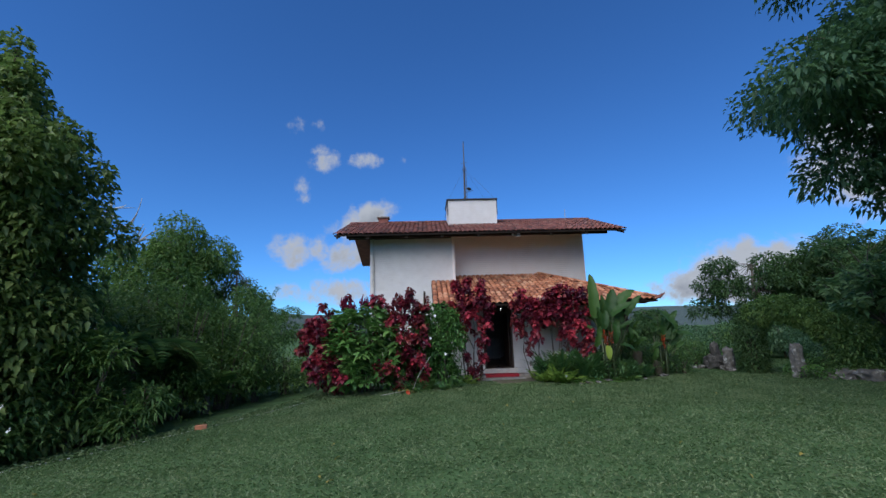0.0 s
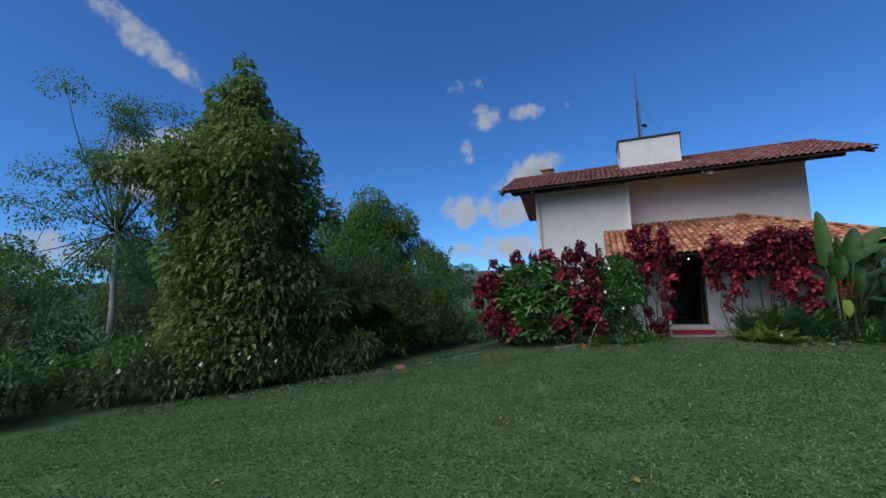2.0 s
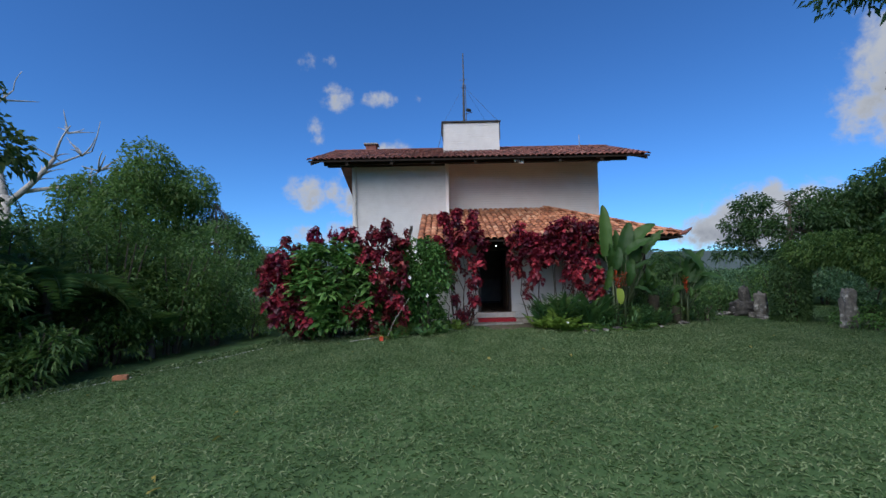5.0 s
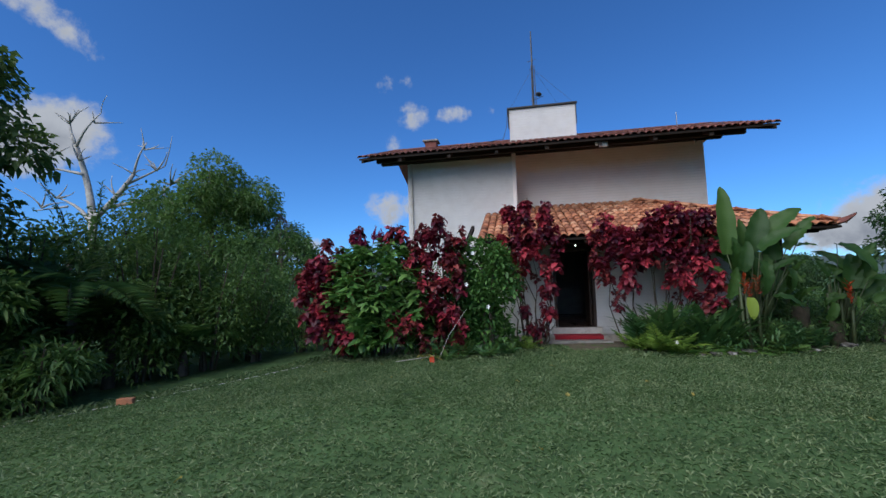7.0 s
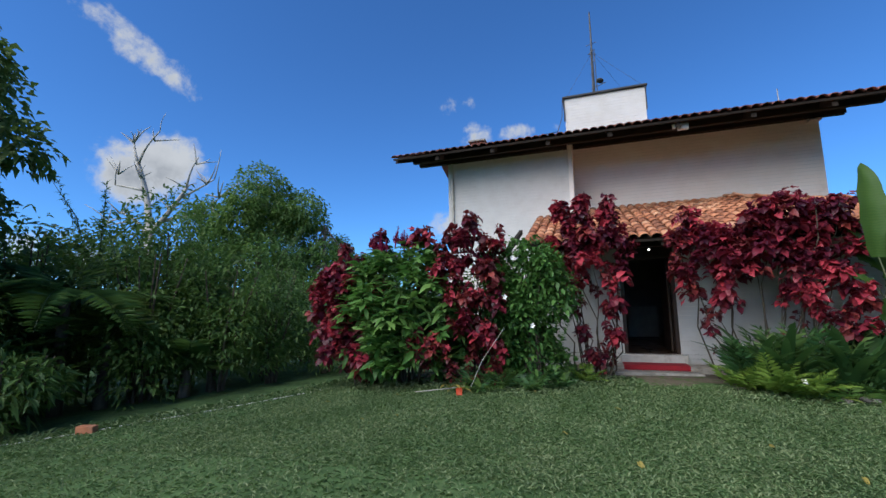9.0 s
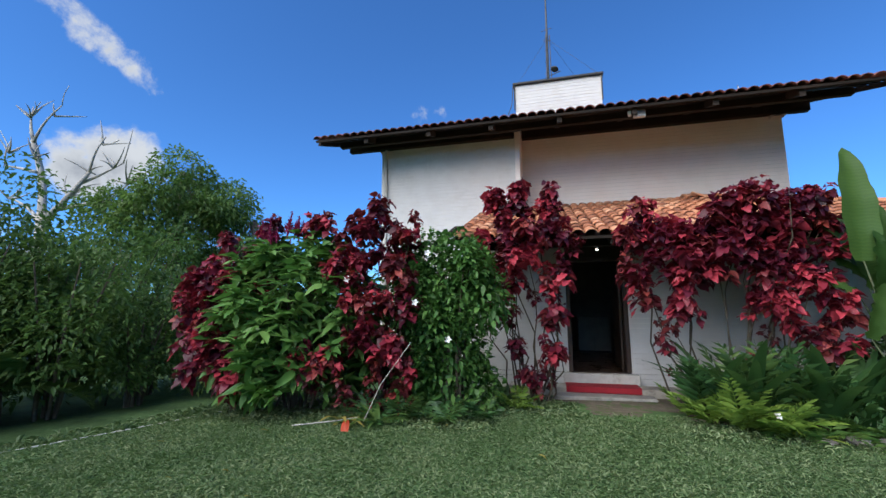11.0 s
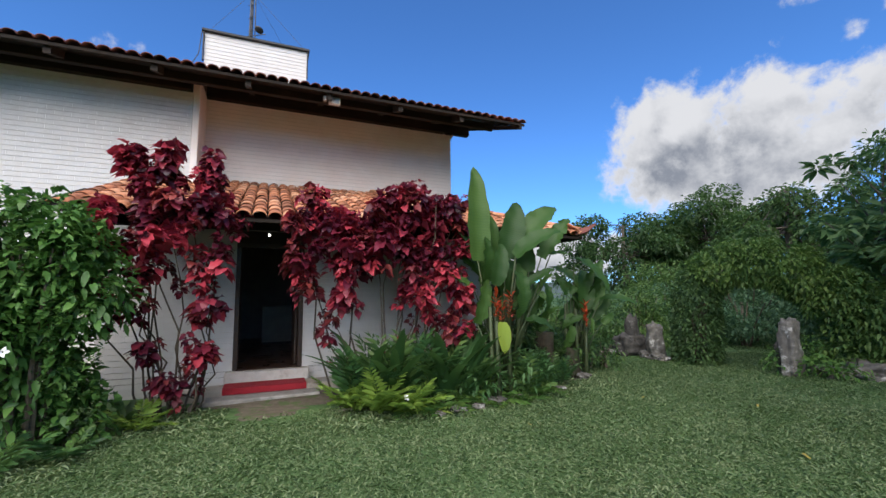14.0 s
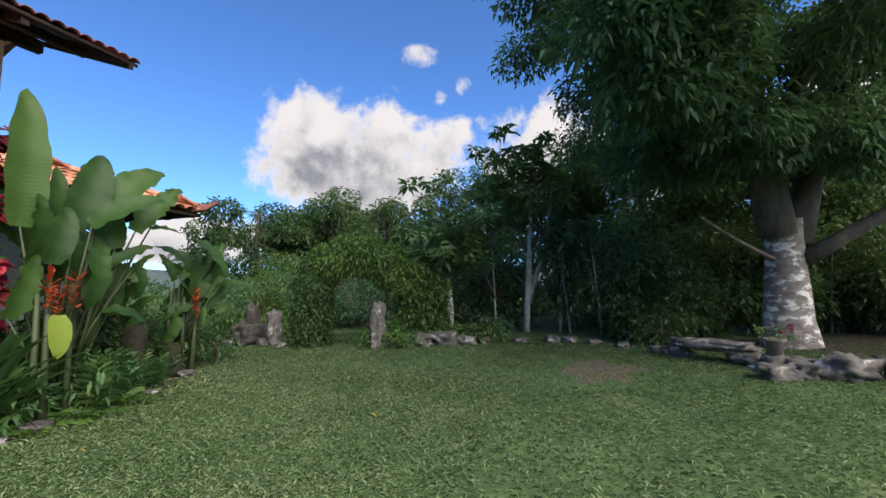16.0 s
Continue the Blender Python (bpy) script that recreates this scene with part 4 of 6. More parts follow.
def copperleaf(label, base, tips, bronze=0.3, scale=1.0, low_leaves=4):
    """A shrub of many thin woody stems, each ending in hanging red clusters. tips: (x, y, z, spread, clusters)."""
    bush = thing("copperleaf_shrub", label, "shrub", (0, 0, 0), group="red shrubs along the house")
    for tx, ty, tz, spread, count in tips:
        bx, by = base[0] + (tx - base[0]) * 0.35 + random.uniform(-0.15, 0.15), base[1] + random.uniform(-0.15, 0.2)
        pts = stem_line(bx, by, tx, ty, tz, 0.3)
        if random.random() < 0.62:
            link("stem", mesh_of("stem", *tube(pts, [0.015, 0.014, 0.012, 0.010, 0.008, 0.005], 6), M_STEM), bush)
        for i in range(count):
            d = Vector((random.gauss(0, 1), random.gauss(0, 0.75), random.gauss(0, 1)))
            d = d.normalized() * (random.random() ** 0.5) * spread
            q = Vector((tx, ty, tz)) + Vector((d.x, d.y, d.z * 1.0 - 0.1 * spread))
            me = random.choice(BRONZE_SETS) if random.random() < bronze else random.choice(RED_SETS)
            s = scale * random.uniform(0.6, 1.15)
            link("leafy_shoot", me, bush, pose(*q, random.uniform(-25, 25), random.uniform(-25, 25), random.uniform(0, 360)) @ Matrix.Scale(s, 4))
        for i in range(low_leaves):
            s = random.uniform(0.15, 0.75)
            q = pts[0].lerp(pts[-1], s) + Vector((random.uniform(-0.2, 0.2), random.uniform(-0.2, 0.15), 0))
            link("leafy_shoot", random.choice(BRONZE_SETS), bush, pose(*q, 0, random.uniform(-30, 30), random.uniform(0, 360)) @ Matrix.Scale(scale * random.uniform(0.35, 0.75), 4))
    return bush


def cloud_tips(n, x0, x1, y0, y1, z0, z1, spread, count):
    return [(random.uniform(x0, x1), random.uniform(y0, y1), random.uniform(z0, z1), spread, count) for _ in range(n)]


# red shrubs, from the hedge side to the banana plants
copperleaf("dark red copperleaf shrub drooping beside the green bush", (-2.7, 12.4),
           cloud_tips(9, -3.35, -2.5, 11.9, 12.7, 0.9, 1.75, 0.32, 7) + [(-3.2, 11.75, 0.45, 0.28, 6), (-2.9, 11.7, 0.75, 0.25, 6), (-3.3, 12.0, 1.5, 0.3, 8), (-2.7, 11.6, 0.25, 0.2, 5), (-3.45, 12.0, 1.75, 0.28, 8), (-3.5, 11.9, 1.35, 0.28, 8), (-3.35, 11.8, 1.0, 0.26, 7), (-3.0, 11.75, 0.55, 0.26, 7), (-3.8, 12.2, 1.6, 0.26, 6), (-3.7, 12.3, 1.9, 0.22, 5), (-3.75, 12.1, 1.15, 0.24, 5), (-3.5, 11.9, 0.7, 0.22, 5), (-3.2, 12.2, 2.15, 0.24, 6), (-2.6, 12.3, 2.5, 0.16, 4), (-1.6, 12.1, 2.45, 0.2, 6)], 0.3)
copperleaf("red copperleaf shrub between the two green bushes", (-0.7, 12.5),
           [(-0.95, 12.1, 2.25, 0.36, 15), (-0.55, 12.2, 2.35, 0.32, 12), (-0.35, 12.3, 1.95, 0.34, 12), (-1.1, 11.9, 1.75, 0.34, 14), (-0.7, 11.8, 1.45, 0.32, 11), (-0.3, 12.0, 1.3, 0.28, 8),
            (-0.95, 11.8, 1.0, 0.3, 8), (-0.45, 11.85, 0.75, 0.28, 7), (-1.25, 11.7, 0.6, 0.3, 8), (-1.5, 11.7, 0.35, 0.25, 6), (-0.15, 11.9, 0.35, 0.22, 4), (-0.65, 12.0, 2.62, 0.14, 3), (-0.2, 12.1, 2.3, 0.22, 5), (-0.25, 11.85, 1.75, 0.22, 5), (-1.0, 11.65, 0.3, 0.22, 4)], 0.5, 0.92, 4)
copperleaf("tall red copperleaf shrub beside the front door", (1.42, 13.6),
           [(0.88, 13.2, 3.06, 0.10, 6), (0.90, 13.2, 2.85, 0.16, 9), (1.22, 13.2, 3.04, 0.10, 6), (1.25, 13.2, 2.82, 0.15, 8), (1.69, 13.2, 2.98, 0.11, 6), (1.70, 13.2, 2.76, 0.2, 10), (1.05, 13.15, 2.45, 0.32, 14), (1.5, 13.1, 2.4, 0.34, 16), (1.85, 13.15, 2.3, 0.26, 10),
            (0.95, 13.1, 1.95, 0.3, 9), (1.35, 13.0, 1.9, 0.32, 11), (1.8, 13.1, 1.85, 0.26, 7), (1.0, 13.1, 1.5, 0.24, 5), (1.6, 13.1, 1.45, 0.26, 4), (1.0, 13.1, 1.1, 0.2, 3),
            (0.66, 12.95, 2.25, 0.2, 7), (0.58, 12.9, 1.85, 0.22, 7), (0.62, 12.85, 1.4, 0.16, 4), (1.75, 13.25, 1.05, 0.22, 4), (1.55, 13.3, 0.62, 0.22, 4), (1.35, 13.3, 0.2, 0.16, 3), (1.8, 13.3, 0.55, 0.16, 3), (1.2, 13.0, 0.75, 0.16, 2)], 0.22, 0.92, 1)
copperleaf("wide red copperleaf shrub against the house wall", (3.9, 13.5),
           [(2.75, 12.9, 2.15, 0.22, 8), (3.0, 13.0, 2.45, 0.26, 10), (3.3, 12.9, 2.15, 0.34, 16), (3.7, 12.9, 2.35, 0.32, 14), (4.05, 12.9, 2.5, 0.34, 17), (4.4, 12.9, 2.6, 0.32, 15), (4.75, 12.9, 2.45, 0.32, 14),
            (2.9, 12.9, 1.75, 0.28, 9), (3.3, 12.8, 1.75, 0.34, 14), (3.75, 12.8, 1.9, 0.34, 15), (4.2, 12.8, 2.0, 0.36, 16), (4.65, 12.8, 1.95, 0.34, 15), (5.0, 12.9, 2.1, 0.28, 9),
            (2.95, 13.0, 1.3, 0.22, 5), (3.35, 12.9, 1.25, 0.26, 6), (4.3, 12.8, 1.45, 0.34, 11), (4.8, 12.8, 1.5, 0.32, 11), (5.1, 12.8, 1.2, 0.26, 7), (4.5, 12.7, 1.0, 0.28, 6),
            (4.9, 12.7, 0.75, 0.26, 5), (3.3, 13.0, 0.8, 0.2, 3), (5.05, 12.9, 2.75, 0.14, 3), (4.6, 12.6, 2.62, 0.06, 1)], 0.25, 0.92, 1)


def broadleaf_bush(at, rx, ry, h, count):
    bush = thing("broadleaf_shrub", "dense green broad-leaved shrub with magenta flower spikes", "shrub", (at[0], at[1], ground(*at)))
    for i in range(14):
        a = random.uniform(0, 6.28)
        k = random.uniform(0.2, 0.9)
        p = [(0.25 * k * math.cos(a), 0.25 * k * math.sin(a), -0.03), (0.6 * k * rx * math.cos(a), 0.6 * k * ry * math.sin(a), h * 0.45), (k * rx * math.cos(a), k * ry * math.sin(a), h * (0.95 - 0.3 * k))]
        link("stem", mesh_of("stem", *tube(p, (0.022, 0.017, 0.010), 6), M_STEM), bush)
    for i in range(count):
        a = random.uniform(0, 6.28)
        u = random.random()
        z = h * (0.12 + 0.86 * u)
        k = math.sqrt(max(0.05, 1 - ((u - 0.42) / 0.62) ** 2)) * random.uniform(0.6, 1.03)
        m = pose(rx * k * math.cos(a), ry * k * math.sin(a), z, -math.sin(a) * 40 * (1 - u), math.cos(a) * 40 * (1 - u), random.uniform(0, 360))
        link("leaf_whorl", random.choice(GREEN_SETS), bush, m @ Matrix.Scale(random.uniform(0.75, 1.15), 4))
    crown(bush, "inner_foliage", scatter_clumps(0, 0, h * 0.45, rx * 0.75, ry * 0.75, h * 0.4, 9, 0.5), 60, 0.2, 0.34, M_LEAF_MID, 0.4)
    for i in range(26):
        a = i * 2.4
        k = 0.15 + 0.8 * ((i * 0.618) % 1.0)
        z = h * (0.98 - 0.22 * k * k) + random.uniform(0.0, 0.16)
        link("flower_spike", random.choice(SPIKE_SETS), bush, pose(rx * k * math.cos(a), ry * k * math.sin(a), z, random.uniform(-12, 12), random.uniform(-12, 12), 0) @ Matrix.Scale(random.uniform(0.8, 1.35), 4))
    return bush


broadleaf_bush((-2.05, 12.4), 1.3, 1.05, 2.6, 360)


def flower(at, size=0.05, material=None, name="flower", label="white five-petalled flower on the shrub"):
    a = np.arange(5) * 1.2566
    P = np.column_stack([np.cos(a) * 0.004, np.sin(a) * 0.004, np.zeros(5)])
    D = np.column_stack([np.cos(a), np.sin(a), 0.35 * np.ones(5)])
    me = leaves(name, P, D, size * np.ones(5), 0.75, material or M_WHITE, 0.2, 0.1, True)
    return me


WHITE_FLOWER = flower((0, 0, 0))


def leafy_shrub(name, label, at, h, rx, ry, leaf_size, width, material, per_area=60, stems=7, group="", clumps=None, fine=False, flowers=0, category="shrub", lean=0.35):
    """A shrub with its own stems and a crown of many leaves, uneven in outline."""
    z = ground(*at)
    bush = thing(name, label, category, (at[0], at[1], z), group)
    for i in range(stems):
        a = random.uniform(0, 6.28)
        k = random.uniform(0.2, 0.8)
        p = [(0.15 * math.cos(a), 0.15 * math.sin(a), -0.05), (0.5 * k * rx * math.cos(a), 0.5 * k * ry * math.sin(a), h * 0.4), (k * rx * math.cos(a), k * ry * math.sin(a), h * 0.8)]
        link("stem", mesh_of("stem", *tube(p, (0.03, 0.022, 0.01), 6), M_STEM), bush)
    if clumps is None:
        clumps = scatter_clumps(0, 0, h * 0.52, rx, ry, h * 0.5, 11, 0.46)
        clumps += [(random.uniform(-0.5, 0.5) * rx, random.uniform(-0.5, 0.5) * ry, h * random.uniform(0.2, 0.4), rx * 0.6, ry * 0.6, h * 0.26) for _ in range(4)]
    crown(bush, "foliage", clumps, per_area, leaf_size, width, material, 0.3, fine, 0.35, -0.7, 0.5)
    for i in range(flowers):
        a = random.uniform(3.4, 6.0)
        link("flower", WHITE_FLOWER, bush, pose(rx * 0.95 * math.cos(a), ry * 0.95 * math.sin(a), h * random.uniform(0.2, 0.85), 70, 0, random.uniform(-30, 30)), "white flower")
    return bush


# the fine green shrub with white flowers, beside the door's red shrub
fs = leafy_shrub("flowering_shrub", "upright glossy green shrub with single white flowers", (0.26, 12.55), 2.45, 0.55, 0.55, 0.105, 0.50, M_BUSH, 270, 9, fine=True,
                 clumps=[(random.uniform(-0.62, 0.40), random.uniform(-0.25, 0.40), 0.25 + 0.056 * k, w, w, w * 1.15) for k, w in ((k, random.uniform(0.26, 0.44) * (1.0 if k < 28 else 0.7)) for k in range(38))])
sprigs = [(0.5 * (1.1 - 0.5 * u) * math.cos(a), 0.5 * (1.1 - 0.5 * u) * math.sin(a), 2.3 * u - 0.1, 0.6) for a, u in [(random.uniform(0, 6.28), random.uniform(0.25, 1.0)) for _ in range(34)]]
sprigs += [(-0.45, 0.1, 2.2, 0.0), (-0.3, 0.05, 2.1, 0.0), (0.05, 0.0, 2.2, 0.0), (0.3, 0.1, 2.0, 0.0), (-0.1, 0.2, 2.15, 0.0)]
P, D = [], []
for x, y, z, out in sprigs:
    way = Vector((x * out * 1.6, y * out * 1.6, 1.0)).normalized() * random.uniform(0.3, 0.55)
    for k in range(26):
        P.append(tuple(Vector((x, y, z)) + way * (k / 25)))
        D.append((random.gauss(0, 1) + way.x, random.gauss(0, 1) + way.y, 0.6))
link("new_growth", leaves("new_growth", P, D, 0.07 * (0.6 + 0.6 * rng.random(len(P))), 0.45, M_BUSH, 0.2, 0.15, True), fs)["kind"] = "stuff"
fl = link("flower", WHITE_FLOWER, None, pose(0.38, 11.90, 0.78, 75, 0, 10) @ Matrix.Scale(0.95, 4))
tagged(fl, "white flower open on the green shrub", "flower")
for p in ((-0.05, 11.85, 1.25), (-0.9, 11.6, 1.55), (0.1, 11.9, 1.9)):
    tagged(link("flower", WHITE_FLOWER, None, pose(*p, 70, 0, 20)), "small white flower on the shrub", "flower")


leafy_shrub("garden_shrub", "dark green shrub behind the red copperleaf", (-0.75, 12.95), 2.1, 0.75, 0.5, 0.11, 0.45, M_LEAF_MID, 120, 5, "garden shrubs")
leafy_shrub("garden_shrub", "dark green shrub behind the banana plant", (5.75, 13.15), 1.35, 0.7, 0.5, 0.12, 0.45, M_LEAF_DARK, 110, 5, "garden shrubs")


def blade_mesh(name, length, width, bend, material, wave=0.02, rows=14, split=0.0, cup=0.12):
    """A paddle-shaped leaf along +y that arches down, with a raised midrib."""
    v, f = [], []
    for i in range(rows + 1):
        s = i / rows
        w = width * 0.5 * (math.sin(math.pi * min(1, s * 0.93 + 0.07)) ** 0.45) * (1.0 - 0.25 * s) if s < 1 else 0.004
        ang = bend * s
        y = length * (math.sin(ang) / bend if abs(bend) > 1e-3 else s)
        z = -length * ((1 - math.cos(ang)) / bend if abs(bend) > 1e-3 else 0)
        for k, x in ((-2, -1.0), (-1, -0.5), (0, 0.0), (1, 0.5), (2, 1.0)):
            edge = 1 - split * random.random() if abs(k) == 2 else 1
            v.append((x * w * edge, y + 0.02 * length * random.uniform(-1, 1) * (abs(k) == 2) * split, z + cup * w * abs(x) + wave * math.sin(s * 21 + k * 1.7) * abs(x)))
        if i:
            o = (i - 1) * 5
            f += [(o + k, o + k + 1, o + k + 6, o + k + 5) for k in range(4)]
    return mesh_of(name, v, f, material, True)


BLADES = [blade_mesh("leaf", 1.0, w, b, M_BANANA, wv, 22, sp, 0.34) for w, b, sp, wv in ((0.29, 0.25, 0.05, 0.012), (0.46, 0.8, 0.14, 0.020), (0.44, 1.3, 0.28, 0.026), (0.42, 0.6, 0.40, 0.028))]
LIME_BLADE = blade_mesh("leaf", 1.0, 0.55, 0.5, M_LIME, 0.01, 10, 0.05)


def paddle_leaf(plant, foot, neck, tip, mesh, face=(-0.25, -1.0, 0.35), stalk=0.02):
    """One stalk from foot to neck, and its leaf from there to the tip, its upper side towards face."""
    foot, neck, tip = Vector(foot), Vector(neck), Vector(tip)
    mid = (foot + neck) / 2 + Vector((0, 0, 0.06))
    link("leaf_stalk", mesh_of("leaf_stalk", *tube([foot, mid, neck], (stalk * 1.3, stalk * 0.9, stalk * 0.5), 7), M_GSTEM, True), plant)
    d = tip - neck
    y = d.normalized()
    z = Vector(face)
    z = (z - y * z.dot(y)).normalized()
    m = Matrix((y.cross(z), y, z)).transposed().to_4x4()
    m.translation = neck
    link("leaf", mesh, plant, m @ Matrix.Scale(d.length, 4))


def heliconia_flower(plant, at, size, tilt):
    n = 17
    t = np.arange(n) / n
    sgn = np.where(np.arange(n) % 2, 1.0, -1.0)
    P = np.column_stack([np.zeros(n), np.zeros(n), -t])
    D = np.column_stack([sgn, 0.6 * rng.normal(size=n), 0.75 - 0.2 * t])
    me = leaves("flower_spike", P * 1.0, D, 0.34 * (1.05 - 0.5 * t), 0.36, M_ORANGE, 0.5, -0.15, True)
    link("flower_spike", me, plant, pose(*at, 0, tilt, random.uniform(-40, 40)) @ Matrix.Scale(size, 4), "orange-red hanging bracts")


G0 = (5.6, 12.5, ground(5.6, 12.5))
ban = thing("banana_plant", "tall banana-like heliconia with broad green leaves", "plant", G0)
for dx, dy, top in ((-0.25, -0.1, 1.3), (-0.12, 0.02, 1.5), (0.02, -0.1, 1.4), (0.14, 0.08, 1.3), (-0.12, 0.2, 1.4), (-0.2, -0.18, 1.1), (0.08, 0.18, 1.2)):
    link("stem", mesh_of("stem", *tube([(dx, dy, -0.05), (dx * 1.05, dy, top * 0.5), (dx * 1.1, dy, top)], (0.038, 0.032, 0.022), 8, 0.06), M_GSTEM, True), ban)
B = BLADES
# necks and tips of the leaves, from the foot
for neck, tip, mesh, face in (
        ((-0.42, -0.03, 1.95), (-0.40, -0.10, 3.37), B[0], (0, -1, 0.05)), ((-0.20, 0.24, 1.78), (-0.40, 0.30, 2.81), B[1], (0.3, -1, 0.1)), ((-0.01, -0.11, 2.0), (0.17, -0.35, 2.89), B[1], (-0.3, -1, 0.1)),
        ((0.20, -0.13, 2.2), (0.69, -0.38, 2.97), B[1], (-0.4, -0.7, 0.6)), ((0.03, -0.32, 2.0), (0.40, -0.72, 2.52), B[1], (-0.6, -0.6, 0.7)), ((0.52, -0.24, 2.0), (0.89, -0.43, 2.70), B[3], (-0.7, -0.8, 0.4)),
        ((0.07, -0.28, 1.78), (0.07, -0.78, 1.29), B[2], (0.2, -0.6, 1.0)), ((0.54, -0.26, 1.62), (0.58, -0.55, 1.30), B[2], (0.2, -0.7, 0.9)), ((-0.15, 0.33, 1.7), (-0.46, 0.39, 2.15), B[3], (0.4, -1, 0.3)),
        ((-0.24, -0.20, 1.6), (-0.13, -0.39, 2.20), B[1], (-0.1, -1, 0.3)), ((0.68, -0.25, 2.05), (1.06, -0.31, 2.14), B[3], (0, -0.5, 1))):
    foot = (neck[0] * 0.35 - 0.05, neck[1] * 0.4, 0.75)
    paddle_leaf(ban, foot, neck, tip, mesh, face, 0.017)
for neck, tip, mesh, face in (
        ((-0.06, 0.33, 1.74), (-0.32, 0.54, 2.45), B[1], (0.2, -1, 0.2)), ((0.43, -0.05, 1.8), (0.28, 0.05, 2.58), B[1], (-0.4, -1, 0.1)), ((0.24, -0.28, 1.6), (0.52, -0.50, 1.90), B[3], (-0.4, -0.8, 0.8)),
        ((-0.02, 0.25, 1.7), (0.06, 0.26, 2.72), B[0], (0.1, -1, 0)), ((-0.36, 0.22, 1.55), (-0.68, 0.15, 1.80), B[3], (0.3, -0.9, 0.5)), ((0.1, 0.3, 1.5), (0.45, 0.35, 2.1), B[1], (-0.3, -1, 0.3)),
        ((0.25, -0.2, 1.1), (0.7, -0.5, 1.15), B[2], (0, -0.6, 1)), ((0.30, 0.1, 1.2), (0.85, 0.1, 1.5), B[2], (-0.2, -0.8, 0.8))):
    paddle_leaf(ban, (neck[0] * 0.35, neck[1] * 0.4, 0.6), neck, tip, mesh, face, 0.015)
for k in range(12):
    neck = Vector((random.uniform(-0.45, 0.5), random.uniform(-0.2, 0.35), random.uniform(1.0, 1.7)))
    paddle_leaf(ban, (neck.x * 0.4, neck.y * 0.4, 0.4), neck, neck + Vector((random.uniform(-0.3, 0.5), random.uniform(-0.3, 0.1), random.uniform(0.35, 0.75))), random.choice(B[1:]), (random.uniform(-0.6, 0.3), -1, random.uniform(0.1, 0.6)), 0.014)
paddle_leaf(ban, (-0.1, -0.15, 0.5), (-0.17, -0.25, 1.09), (-0.19, -0.43, 0.70), LIME_BLADE, (0, -1, 0.3), 0.012)
for q, z in (((-0.24, -0.22, 1.50), 0.36), ((-0.03, -0.24, 1.46), 0.34), ((-0.15, -0.2, 1.34), 0.28)):
    heliconia_flower(ban, q, z, 0)
crown(ban, "low_foliage", [(-0.45, -0.15, 0.30, 0.35, 0.3, 0.3), (0.35, -0.05, 0.35, 0.4, 0.3, 0.35), (0.05, 0.3, 0.7, 0.4, 0.25, 0.4)], 240, 0.10, 0.36, M_SWORD, 0.3)
H0 = (7.75, 13.65, ground(7.75, 13.65))
hel = thing("heliconia", "smaller heliconia clump with hanging red flowers", "plant", H0)
for dx, dy, top in ((-0.15, -0.1, 1.1), (0.0, -0.15, 1.2), (0.15, -0.05, 1.2), (0.1, -0.25, 0.9), (-0.05, 0.05, 1.3)):
    link("stem", mesh_of("stem", *tube([(dx, dy, -0.05), (dx * 1.2, dy, top * 0.5), (dx * 1.4, dy, top)], (0.04, 0.032, 0.022), 8, 0.06), M_GSTEM, True), hel)
for neck, tip, mesh, face in (
        ((0.10, -0.05, 2.15), (0.43, -0.85, 1.80), B[1], (0.1, -0.5, 1)), ((0.41, -0.35, 1.36), (0.75, -0.88, 1.52), B[1], (-0.2, -0.4, 1)), ((-0.17, -0.24, 0.90), (-0.33, -0.32, 0.42), B[1], (0, -1, 0.2)),
        ((-0.24, -0.06, 0.88), (-0.01, -0.39, 1.15), B[3], (0.2, -0.8, 0.7)), ((0.15, -0.40, 1.03), (0.11, -0.50, 0.78), B[3], (0, -1, 0.4)), ((0.19, -0.17, 1.19), (0.36, -0.18, 2.05), B[1], (-0.3, -1, 0.1)),
        ((0.21, -0.05, 1.16), (0.03, -0.02, 1.88), B[1], (0.3, -1, 0.1)), ((0.35, -0.18, 1.19), (0.65, -0.29, 1.85), B[1], (-0.4, -1, 0.2)), ((0.45, -0.2, 1.8), (0.85, -0.35, 1.80), B[2], (0, -0.6, 1)),
        ((0.22, -0.06, 1.59), (-0.05, 0.29, 2.26), B[1], (0.3, -1, 0.2)), ((0.08, -0.20, 1.0), (-0.30, -0.05, 1.22), B[2], (0.1, -0.8, 0.8)), ((0.36, -0.05, 1.64), (0.72, -0.23, 2.20), B[3], (-0.4, -0.9, 0.3))):
    paddle_leaf(hel, (neck[0] * 0.3, neck[1] * 0.4, 0.45), neck, tip, mesh, face, 0.015)
for k in range(13):
    neck = Vector((random.uniform(-0.3, 0.55), random.uniform(-0.3, 0.2), random.uniform(0.7, 1.5)))
    paddle_leaf(hel, (neck.x * 0.4, neck.y * 0.4, 0.3), neck, neck + Vector((random.uniform(-0.4, 0.5), random.uniform(-0.35, 0.1), random.uniform(0.1, 0.6))), random.choice(B[1:]), (random.uniform(-0.5, 0.3), -1, random.uniform(0.2, 0.9)), 0.013)
heliconia_flower(hel, (0.0, -0.42, 1.3), 0.44, 0)
crown(hel, "low_foliage", [(-0.2, -0.1, 0.35, 0.3, 0.25, 0.3), (0.2, 0.0, 0.4, 0.3, 0.25, 0.35)], 200, 0.11, 0.36, M_LEAF_MID, 0.3)
